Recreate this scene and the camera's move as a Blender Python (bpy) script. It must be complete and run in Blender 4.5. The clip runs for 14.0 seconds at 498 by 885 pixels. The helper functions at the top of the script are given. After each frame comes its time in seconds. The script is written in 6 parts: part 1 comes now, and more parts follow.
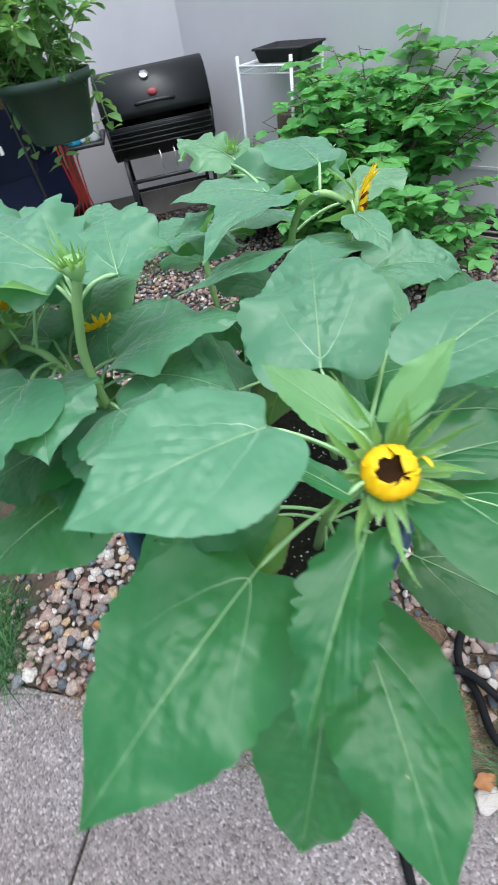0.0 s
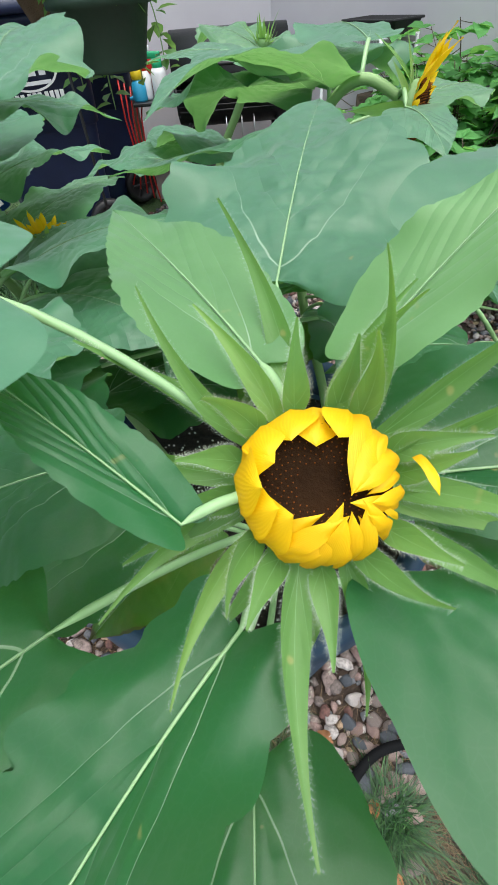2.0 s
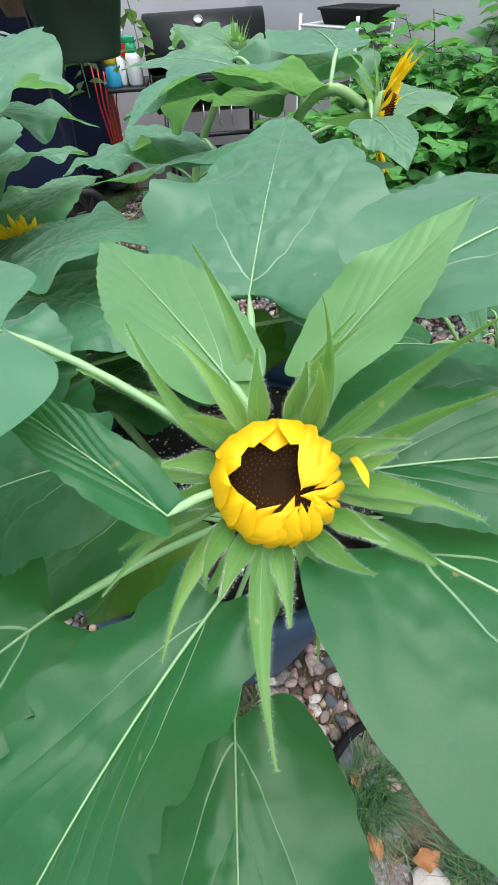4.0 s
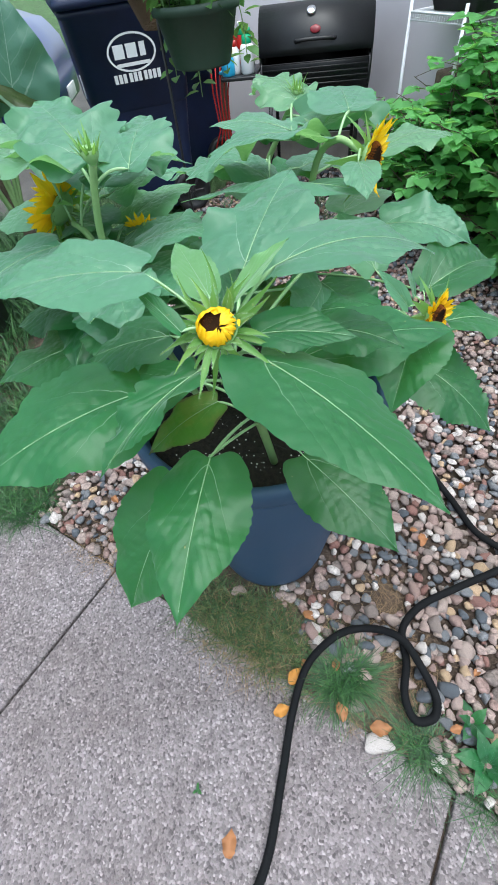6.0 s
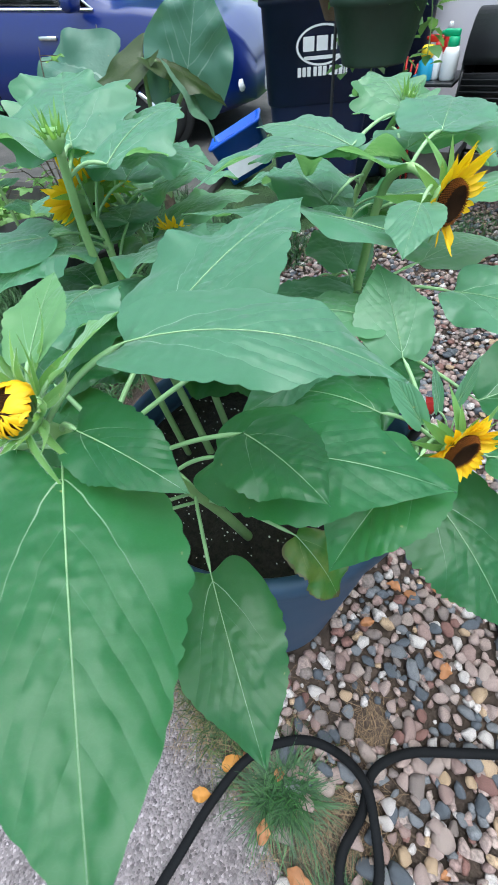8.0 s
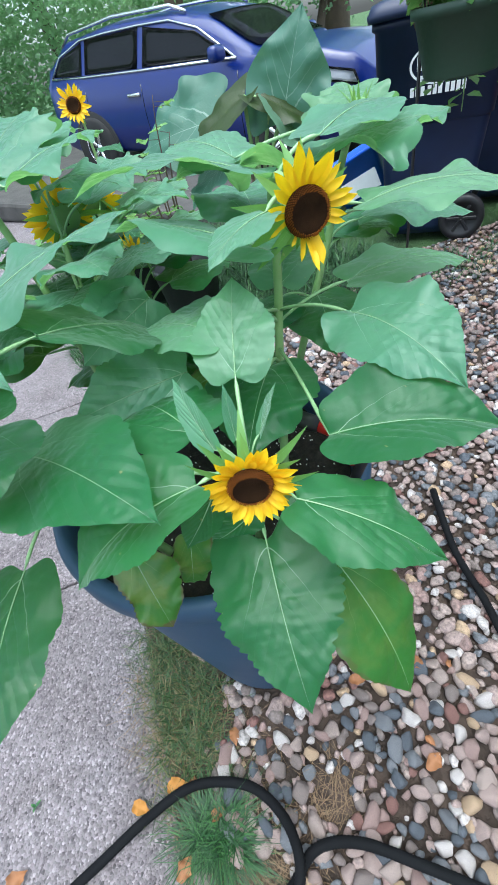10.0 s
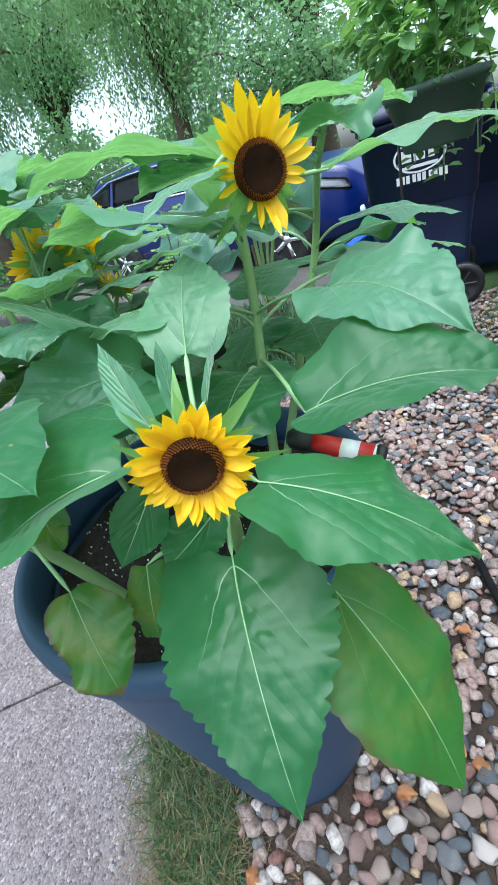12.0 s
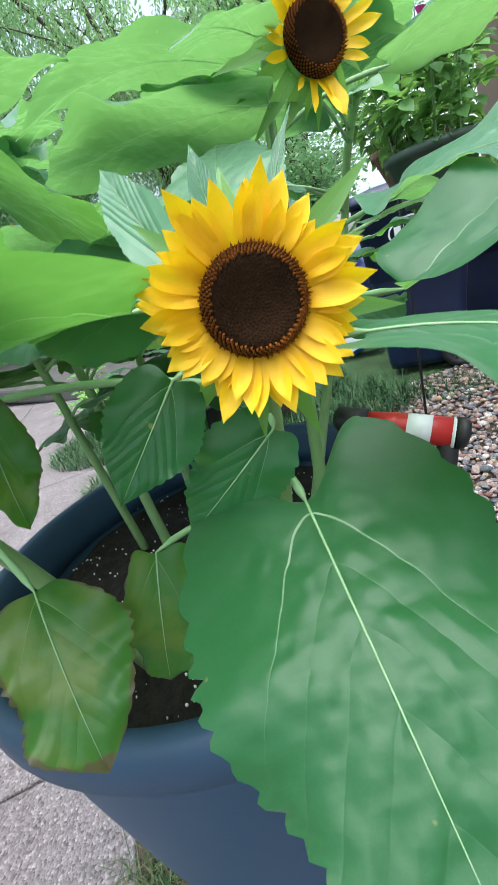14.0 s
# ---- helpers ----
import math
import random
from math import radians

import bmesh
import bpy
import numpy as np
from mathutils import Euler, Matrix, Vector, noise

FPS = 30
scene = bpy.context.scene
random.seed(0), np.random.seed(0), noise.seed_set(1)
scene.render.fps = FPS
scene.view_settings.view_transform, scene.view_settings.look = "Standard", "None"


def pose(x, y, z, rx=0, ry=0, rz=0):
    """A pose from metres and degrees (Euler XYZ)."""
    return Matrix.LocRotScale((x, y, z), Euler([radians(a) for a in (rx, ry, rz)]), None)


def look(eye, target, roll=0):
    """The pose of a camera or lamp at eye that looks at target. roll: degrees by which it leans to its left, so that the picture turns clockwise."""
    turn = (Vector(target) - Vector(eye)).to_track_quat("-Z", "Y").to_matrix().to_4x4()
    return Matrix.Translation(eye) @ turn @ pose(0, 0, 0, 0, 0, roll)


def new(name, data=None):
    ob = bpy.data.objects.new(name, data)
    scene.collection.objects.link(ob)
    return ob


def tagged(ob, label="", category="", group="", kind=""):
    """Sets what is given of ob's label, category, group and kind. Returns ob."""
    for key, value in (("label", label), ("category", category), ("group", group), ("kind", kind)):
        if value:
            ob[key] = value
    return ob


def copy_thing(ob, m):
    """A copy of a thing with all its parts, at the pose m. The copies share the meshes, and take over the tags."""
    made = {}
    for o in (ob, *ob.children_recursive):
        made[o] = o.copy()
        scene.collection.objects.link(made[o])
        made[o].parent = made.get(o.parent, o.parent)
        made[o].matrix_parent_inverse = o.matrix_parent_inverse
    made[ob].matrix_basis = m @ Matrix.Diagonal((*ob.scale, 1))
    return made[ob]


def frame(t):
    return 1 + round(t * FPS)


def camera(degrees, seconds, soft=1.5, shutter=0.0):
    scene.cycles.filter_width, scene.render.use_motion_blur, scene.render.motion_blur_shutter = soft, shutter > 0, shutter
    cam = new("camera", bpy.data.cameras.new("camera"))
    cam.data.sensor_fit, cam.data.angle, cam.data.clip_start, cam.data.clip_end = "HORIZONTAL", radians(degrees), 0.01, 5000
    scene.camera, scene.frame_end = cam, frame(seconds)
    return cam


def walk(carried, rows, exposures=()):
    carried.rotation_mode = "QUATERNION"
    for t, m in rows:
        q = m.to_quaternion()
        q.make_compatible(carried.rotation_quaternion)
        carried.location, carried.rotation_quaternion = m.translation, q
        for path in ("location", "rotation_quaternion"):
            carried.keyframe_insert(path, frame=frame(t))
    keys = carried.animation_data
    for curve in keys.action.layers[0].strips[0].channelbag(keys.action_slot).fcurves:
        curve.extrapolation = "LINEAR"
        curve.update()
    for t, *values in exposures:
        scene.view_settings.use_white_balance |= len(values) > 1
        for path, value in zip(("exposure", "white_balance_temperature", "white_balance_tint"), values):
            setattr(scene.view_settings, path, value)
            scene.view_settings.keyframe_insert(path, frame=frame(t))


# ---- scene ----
# ---- camera ----
cam = camera(60.9, 14.0, soft=1.5, shutter=0.3)
PATH = [
    (0.0, -0.0006, -0.0040, 1.4082, 41.71, 7.64, 0.09),
    (0.5, 0.0970, -0.0523, 1.4158, 41.62, 5.54, 8.28),
    (1.0, 0.1061, 0.0140, 1.3545, 41.82, 5.16, 10.23),
    (1.5, 0.0844, 0.0815, 1.2911, 42.30, 4.40, 10.30),
    (2.0, 0.0630, 0.1085, 1.2543, 42.47, 3.51, 10.27),
    (2.5, 0.0682, 0.1255, 1.2430, 42.31, 1.98, 9.19),
    (5.0, 0.0719, 0.0171, 1.3406, 39.58, 2.70, 7.88),
    (5.5, 0.1525, -0.0564, 1.3839, 39.44, 5.25, 14.16),
    (6.0, 0.2306, -0.1307, 1.4076, 39.47, 5.39, 20.04),
    (6.5, 0.2423, -0.1215, 1.4089, 39.38, 5.21, 21.48),
    (7.0, 0.2775, -0.0383, 1.3771, 39.81, 6.08, 26.17),
    (7.5, 0.3099, 0.0905, 1.3629, 41.00, 3.17, 35.99),
    (8.0, 0.3204, 0.1406, 1.3502, 41.33, 4.39, 42.79),
    (8.5, 0.3898, 0.2092, 1.3465, 41.54, 6.96, 48.42),
    (9.0, 0.4651, 0.2867, 1.3395, 42.47, 7.19, 55.80),
    (11.5, 0.5168, 0.4275, 1.1881, 54.05, 14.58, 59.98),
    (12.0, 0.5057, 0.4211, 1.1545, 57.97, 15.30, 59.73),
    (12.5, 0.4897, 0.4055, 1.1098, 60.97, 15.78, 59.84),
    (13.0, 0.4604, 0.3989, 1.0891, 64.85, 15.73, 59.77),
    (13.5, 0.4372, 0.3895, 1.0526, 65.90, 15.65, 59.62),
    (14.0, 0.4155, 0.3839, 1.0203, 68.18, 15.55, 59.41),
]
walk(cam, [(t, pose(x, y, z, rx, ry, rz)) for t, x, y, z, rx, ry, rz in PATH], exposures=[(0.0, 1.22, 6100, 4), (1.0, 1.22, 6100, 4), (2.2, 0.98, 6500, 6), (3.2, 0.98, 6500, 6), (5.0, 1.22, 6050, 4), (7.5, 1.24, 5950, 3), (9.0, 1.34, 5750, 2), (11.5, 1.44, 5700, 2), (12.5, 1.44, 5850, 3), (14.0, 1.47, 6150, 4)])

# ---- light: an overcast sky ----
world = bpy.data.worlds.new("sky")
scene.world = world
world.use_nodes = True
wn = world.node_tree.nodes
wl = world.node_tree.links
sky = wn.new("ShaderNodeTexSky")
sky.sky_type = "NISHITA"
sky.sun_disc = False
sky.sun_elevation = radians(79)
sky.sun_rotation = radians(108)
sky.air_density, sky.dust_density, sky.ozone_density = 1.0, 4.0, 1.0
grey = wn.new("ShaderNodeHueSaturation")
grey.inputs["Saturation"].default_value = 0.5
wl.new(sky.outputs[0], grey.inputs["Color"])
wl.new(grey.outputs[0], wn["Background"].inputs["Color"])
wn["Background"].inputs["Strength"].default_value = 0.15

sun = bpy.data.lights.new("sun", "SUN")
sun.energy, sun.angle, sun.color = 1.4, radians(80), (1.0, 0.97, 0.93)
sun_lamp = new("sun", sun)
sun_lamp.matrix_world = look((1.8, -0.6, 10.0), (0, 0, 0))


# ---- materials ----
def material(name):
    m = bpy.data.materials.new(name)
    m.use_nodes = True
    return m, m.node_tree.nodes, m.node_tree.links, m.node_tree.nodes["Principled BSDF"]


def ramp(nodes, stops):
    r = nodes.new("ShaderNodeValToRGB")
    while len(r.color_ramp.elements) < len(stops):
        r.color_ramp.elements.new(0.5)
    for el, (p, c) in zip(r.color_ramp.elements, stops):
        el.position, el.color = p, (*c, 1)
    return r


def noise_node(nodes, links, scale, detail=4, rough=0.6, coord="Object"):
    tc = nodes.new("ShaderNodeTexCoord")
    n = nodes.new("ShaderNodeTexNoise")
    n.inputs["Scale"].default_value, n.inputs["Detail"].default_value, n.inputs["Roughness"].default_value = scale, detail, rough
    links.new(tc.outputs[coord], n.inputs["Vector"])
    return n


def mix_rgb(nodes, links, fac, a, b, mode="MIX"):
    m = nodes.new("ShaderNodeMix")
    m.data_type, m.blend_type = "RGBA", mode
    for sock, v in ((m.inputs[0], fac), (m.inputs[6], a), (m.inputs[7], b)):
        if isinstance(v, (int, float)):
            sock.default_value = v
        elif isinstance(v, tuple):
            sock.default_value = (*v, 1)
        else:
            links.new(v, sock)
    return m.outputs[2]


def calc(nodes, links, op, a, b=0.0, clamp=False):
    m = nodes.new("ShaderNodeMath")
    m.operation, m.use_clamp = op, clamp
    for sock, v in ((m.inputs[0], a), (m.inputs[1], b)):
        if isinstance(v, (int, float)):
            sock.default_value = v
        else:
            links.new(v, sock)
    return m.outputs[0]


def bumped(nodes, links, bsdf, height, strength, distance):
    b = nodes.new("ShaderNodeBump")
    b.inputs["Strength"].default_value, b.inputs["Distance"].default_value = strength, distance
    links.new(height, b.inputs["Height"])
    links.new(b.outputs[0], bsdf.inputs["Normal"])


def simple(name, colour, rough=0.5, metal=0.0, spread=0.25, scale=30.0, bump=0.15, dist=0.002, coat=0.0):
    """A surface of one colour with grain, blotches and fine relief."""
    m, n, l, b = material(name)
    big = noise_node(n, l, scale * 0.15, 3)
    fine = noise_node(n, l, scale * 3, 5)
    dark = tuple(c * (1 - spread) for c in colour)
    light = tuple(min(1, c * (1 + spread)) for c in colour)
    r = ramp(n, [(0.3, dark), (0.7, light)])
    l.new(big.outputs[0], r.inputs[0])
    c = mix_rgb(n, l, calc(n, l, "MULTIPLY", fine.outputs[0], 0.35), r.outputs[0], dark)
    l.new(c, b.inputs["Base Color"])
    b.inputs["Metallic"].default_value = metal
    rr = calc(n, l, "ADD", calc(n, l, "MULTIPLY", fine.outputs[0], 0.2), rough - 0.1)
    l.new(rr, b.inputs["Roughness"])
    b.inputs["Coat Weight"].default_value = coat
    bumped(n, l, b, fine.outputs[0], bump, dist)
    return m


def leaf_material(name, top, pale, vein, thin, rough=0.42, old=0.0, ribs=5, fuzz=0.0, relief=0.6, gloss=0.5, veins=1.0):
    """A plant's blade: U runs along the midrib (0 to 1), V across (-1 to 1)."""
    m, n, l, b = material(name)
    uv = n.new("ShaderNodeUVMap")
    sep = n.new("ShaderNodeSeparateXYZ")
    l.new(uv.outputs[0], sep.inputs[0])
    u, v = sep.outputs[0], sep.outputs[1]
    av = calc(n, l, "ABSOLUTE", v)
    info = n.new("ShaderNodeObjectInfo")
    wob = noise_node(n, l, 22, 2)
    big = noise_node(n, l, 16, 3)
    # the midrib, two strong basal ribs and finer ones that sweep forward
    uw = calc(n, l, "ADD", u, calc(n, l, "MULTIPLY", calc(n, l, "SUBTRACT", wob.outputs[0], 0.5), 0.07))
    mid = calc(n, l, "LESS_THAN", av, calc(n, l, "MULTIPLY", calc(n, l, "SUBTRACT", 1.02, u), 0.010))
    ribsum = mid
    dist = None
    starts = [(0.045, 0.0085, 0.85), (0.22, 0.006, 0.15), (0.38, 0.005, 0.09), (0.54, 0.004, 0.06), (0.70, 0.004, 0.05)][:max(2, int(ribs))]
    for u0, wide, strong in starts:
        d = calc(n, l, "SUBTRACT", uw, u0)
        curve = calc(n, l, "MULTIPLY", calc(n, l, "POWER", calc(n, l, "MAXIMUM", d, 0.0001), 0.82), 1.25)
        off = calc(n, l, "ABSOLUTE", calc(n, l, "SUBTRACT", av, curve))
        thick = calc(n, l, "MULTIPLY", calc(n, l, "SUBTRACT", 1.0, calc(n, l, "MULTIPLY", d, 1.7)), wide * veins)
        line = calc(n, l, "MULTIPLY", calc(n, l, "LESS_THAN", off, thick), min(1.0, strong * veins))
        line = calc(n, l, "MULTIPLY", line, calc(n, l, "GREATER_THAN", d, 0.0))
        line = calc(n, l, "MULTIPLY", line, calc(n, l, "SUBTRACT", 1.15, calc(n, l, "MULTIPLY", d, 2.2), True))
        ribsum = calc(n, l, "MAXIMUM", ribsum, line, True)
        dist = off if dist is None else calc(n, l, "MINIMUM", dist, off)
    # net of small veins between them
    tc = n.new("ShaderNodeTexCoord")
    vor = n.new("ShaderNodeTexVoronoi")
    vor.feature = "DISTANCE_TO_EDGE"
    vor.inputs["Scale"].default_value = 320
    l.new(tc.outputs["Object"], vor.inputs["Vector"])
    net = calc(n, l, "MULTIPLY", calc(n, l, "LESS_THAN", vor.outputs[0], 0.05), 0.018)
    base = mix_rgb(n, l, calc(n, l, "ADD", calc(n, l, "MULTIPLY", big.outputs[0], 0.55), 0.22), top, pale)
    tone = ramp(n, [(0.0, tuple(c * 0.72 for c in top)), (0.35, top), (0.65, pale), (0.85, (pale[0] * 1.35, pale[1] * 1.08, pale[2] * 0.75)), (1.0, tuple(c * 0.8 for c in pale))])
    l.new(info.outputs["Random"], tone.inputs[0])
    base = mix_rgb(n, l, 0.5, base, tone.outputs[0])
    wide = noise_node(n, l, 7, 2)
    base = mix_rgb(n, l, calc(n, l, "MULTIPLY", wide.outputs[0], 0.3), base, tuple(c * 0.6 for c in top))
    base = mix_rgb(n, l, net, base, vein)
    col = mix_rgb(n, l, calc(n, l, "MULTIPLY", ribsum, 0.75), base, vein)
    if old:
        # yellowed patches, brown rim
        patch = noise_node(n, l, 30, 4)
        pr = ramp(n, [(0.48, (0, 0, 0)), (0.64, (1, 1, 1))])
        l.new(patch.outputs[0], pr.inputs[0])
        col = mix_rgb(n, l, calc(n, l, "MULTIPLY", pr.outputs[0], 0.32 * old), col, (0.25, 0.24, 0.05))
        rim = n.new("ShaderNodeUVMap")
        rim.uv_map = "Rim"
        rsep = n.new("ShaderNodeSeparateXYZ")
        l.new(rim.outputs[0], rsep.inputs[0])
        out = calc(n, l, "MAXIMUM", calc(n, l, "ABSOLUTE", rsep.outputs[1]), calc(n, l, "MULTIPLY", rsep.outputs[0], 1.02))
        er = calc(n, l, "ADD", calc(n, l, "MULTIPLY", calc(n, l, "POWER", out, 6.0), 0.42), calc(n, l, "MULTIPLY", patch.outputs[0], 0.9))
        rr = ramp(n, [(0.72, (0, 0, 0)), (0.765, (1, 1, 1))])
        l.new(er, rr.inputs[0])
        col = mix_rgb(n, l, calc(n, l, "MULTIPLY", rr.outputs[0], old), col, (0.085, 0.052, 0.034))
    else:
        # a few pale specks
        sp = noise_node(n, l, 75, 2)
        sr = ramp(n, [(0.745, (0, 0, 0)), (0.775, (1, 1, 1))])
        l.new(sp.outputs[0], sr.inputs[0])
        col = mix_rgb(n, l, calc(n, l, "MULTIPLY", sr.outputs[0], 0.65), col, (0.42, 0.38, 0.14))
    l.new(col, b.inputs["Base Color"])
    b.inputs["Specular IOR Level"].default_value = gloss
    if fuzz:
        b.inputs["Sheen Weight"].default_value = fuzz
        b.inputs["Sheen Roughness"].default_value = 0.45
        b.inputs["Sheen Tint"].default_value = (0.80, 0.95, 0.90, 1)
    l.new(calc(n, l, "ADD", calc(n, l, "MULTIPLY", big.outputs[0], 0.06), rough - 0.03), b.inputs["Roughness"])
    # relief: the blade puckers softly between the ribs
    puck = calc(n, l, "MULTIPLY", calc(n, l, "POWER", calc(n, l, "MINIMUM", calc(n, l, "MULTIPLY", dist, 5.0), 1.0), 0.6), 0.055)
    crumple = noise_node(n, l, 24, 1.0, 0.45)
    # small blisters, strongest beside the midrib
    fold2 = noise_node(n, l, 105, 0.5, 0.5)
    zone = ramp(n, [(0.36, (0.25, 0.25, 0.25)), (0.58, (1, 1, 1))])
    l.new(big.outputs[0], zone.inputs[0])
    near = calc(n, l, "SUBTRACT", 1.15, calc(n, l, "MULTIPLY", av, 1.1), True)
    h = calc(n, l, "ADD", puck, calc(n, l, "MULTIPLY", crumple.outputs[0], 0.06))
    h = calc(n, l, "ADD", h, calc(n, l, "MULTIPLY", calc(n, l, "MULTIPLY", fold2.outputs[0], near), calc(n, l, "MULTIPLY", zone.outputs[0], 0.24)))
    bumped(n, l, b, h, relief, 0.012)
    tr = n.new("ShaderNodeBsdfTranslucent")
    l.new(mix_rgb(n, l, 0.28, thin, col), tr.inputs["Color"])
    mx = n.new("ShaderNodeMixShader")
    mx.inputs[0].default_value = 0.40
    l.new(b.outputs[0], mx.inputs[1])
    l.new(tr.outputs[0], mx.inputs[2])
    l.new(mx.outputs[0], n["Material Output"].inputs["Surface"])
    return m


# lower leaves darker, upper ones paler: partly youth, partly skylight put into colour
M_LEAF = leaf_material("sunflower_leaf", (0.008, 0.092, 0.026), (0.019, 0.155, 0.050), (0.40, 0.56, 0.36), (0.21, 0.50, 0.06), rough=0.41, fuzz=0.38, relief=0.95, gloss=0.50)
M_PALE_LIT = leaf_material("pale_skylit_leaf", (0.060, 0.212, 0.115), (0.112, 0.290, 0.170), (0.46, 0.62, 0.46), (0.25, 0.52, 0.10), rough=0.38, fuzz=0.55, relief=1.2, gloss=0.60)
M_YOUNG = leaf_material("unfolding_leaf", (0.115, 0.300, 0.100), (0.185, 0.400, 0.165), (0.46, 0.62, 0.44), (0.30, 0.56, 0.10), rough=0.42, fuzz=0.6, relief=0.5, gloss=0.5)
M_OLD = leaf_material("withering_leaf", (0.034, 0.140, 0.022), (0.068, 0.205, 0.034), (0.26, 0.40, 0.13), (0.20, 0.50, 0.04), old=1.0)
M_TIRED = leaf_material("yellowing_leaf", (0.024, 0.130, 0.022), (0.050, 0.195, 0.034), (0.26, 0.40, 0.13), (0.20, 0.50, 0.04), old=0.55)
M_BUSH = leaf_material("bush_leaf", (0.100, 0.34, 0.085), (0.200, 0.52, 0.170), (0.22, 0.50, 0.18), (0.30, 0.66, 0.11), rough=0.55, ribs=3)
M_TARO = leaf_material("elephant_ear_leaf", (0.060, 0.185, 0.130), (0.13, 0.28, 0.20), (0.36, 0.50, 0.40), (0.16, 0.34, 0.12), ribs=5, fuzz=0.2, veins=3.0)
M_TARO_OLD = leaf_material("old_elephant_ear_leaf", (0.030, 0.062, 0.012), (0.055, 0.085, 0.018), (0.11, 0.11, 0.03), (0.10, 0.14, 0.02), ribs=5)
M_VINE = leaf_material("vine_leaf", (0.10, 0.26, 0.07), (0.20, 0.38, 0.14), (0.32, 0.46, 0.2), (0.28, 0.52, 0.10), ribs=3)
M_TREE = leaf_material("willow_leaf", (0.12, 0.28, 0.11), (0.29, 0.50, 0.24), (0.26, 0.4, 0.2), (0.44, 0.68, 0.32), ribs=2)
M_STEM = simple("green_stem", (0.22, 0.36, 0.14), 0.55, spread=0.2, scale=40, bump=0.3)
M_RIB = simple("pale_leaf_rib", (0.25, 0.41, 0.20), 0.5, spread=0.12, scale=60)
M_SEPAL = leaf_material("bud_bract", (0.105, 0.250, 0.060), (0.180, 0.355, 0.095), (0.34, 0.56, 0.25), (0.36, 0.68, 0.08), rough=0.5, fuzz=0.3, ribs=2, relief=0.2)
M_HAIR = simple("pale_plant_hair", (0.62, 0.72, 0.58), 0.6, spread=0.1)
M_WOODY = simple("brown_bark", (0.10, 0.075, 0.05), 0.85, spread=0.4, scale=18, bump=0.8, dist=0.02)


def petal_material():
    m, n, l, b = material("yellow_petal")
    uv = n.new("ShaderNodeUVMap")
    sep = n.new("ShaderNodeSeparateXYZ")
    l.new(uv.outputs[0], sep.inputs[0])
    info = n.new("ShaderNodeObjectInfo")
    r = ramp(n, [(0.0, (0.64, 0.29, 0.0)), (0.22, (0.84, 0.49, 0.0)), (1.0, (0.92, 0.61, 0.003))])
    l.new(sep.outputs[0], r.inputs[0])
    st = n.new("ShaderNodeTexWave")
    st.bands_direction = "Y"
    st.inputs["Scale"].default_value, st.inputs["Distortion"].default_value = 2.2, 1.0
    l.new(uv.outputs[0], st.inputs["Vector"])
    # petal veins, deepened so that shading between folded petals is in the colour
    c = mix_rgb(n, l, calc(n, l, "MULTIPLY", st.outputs[0], 0.26), r.outputs[0], (0.76, 0.42, 0.0))
    c = mix_rgb(n, l, calc(n, l, "MULTIPLY", info.outputs["Random"], 0.25), c, (0.82, 0.50, 0.0))
    l.new(c, b.inputs["Base Color"])
    b.inputs["Roughness"].default_value = 0.55
    bumped(n, l, b, st.outputs[0], 0.15, 0.001)
    tr = n.new("ShaderNodeBsdfTranslucent")
    tr.inputs["Color"].default_value = (0.95, 0.70, 0.0, 1)
    mx = n.new("ShaderNodeMixShader")
    mx.inputs[0].default_value = 0.3
    l.new(b.outputs[0], mx.inputs[1])
    l.new(tr.outputs[0], mx.inputs[2])
    l.new(mx.outputs[0], n["Material Output"].inputs["Surface"])
    return m


M_PETAL = petal_material()
M_DISC = simple("dark_seed_disc", (0.026, 0.013, 0.006), 0.95, spread=0.5, scale=200, bump=0.5)
M_FLORET = simple("brown_floret", (0.17, 0.055, 0.009), 0.8, spread=0.5, scale=200)
for dull in (M_DISC, M_FLORET):
    dull.node_tree.nodes["Principled BSDF"].inputs["Specular IOR Level"].default_value = 0.08


def pot_material():
    m, n, l, b = material("blue_grey_plastic")
    fine = noise_node(n, l, 220, 3)
    big = noise_node(n, l, 5, 4)
    r = ramp(n, [(0.3, (0.023, 0.052, 0.100)), (0.7, (0.032, 0.069, 0.126))])
    l.new(big.outputs[0], r.inputs[0])
    l.new(r.outputs[0], b.inputs["Base Color"])
    l.new(calc(n, l, "ADD", calc(n, l, "MULTIPLY", big.outputs[0], 0.2), 0.42), b.inputs["Roughness"])
    b.inputs["Specular IOR Level"].default_value = 0.35
    bumped(n, l, b, fine.outputs[0], 0.12, 0.001)
    return m


M_POT = pot_material()


def soil_material():
    m, n, l, b = material("potting_soil")
    a = noise_node(n, l, 90, 6, 0.75)
    r = ramp(n, [(0.35, (0.006, 0.005, 0.004)), (0.65, (0.035, 0.026, 0.018))])
    l.new(a.outputs[0], r.inputs[0])
    l.new(r.outputs[0], b.inputs["Base Color"])
    b.inputs["Roughness"].default_value = 0.95
    bumped(n, l, b, a.outputs[0], 1.0, 0.02)
    return m


M_SOIL = soil_material()
M_PERLITE = simple("white_perlite", (0.75, 0.73, 0.68), 0.9, spread=0.15, scale=300)


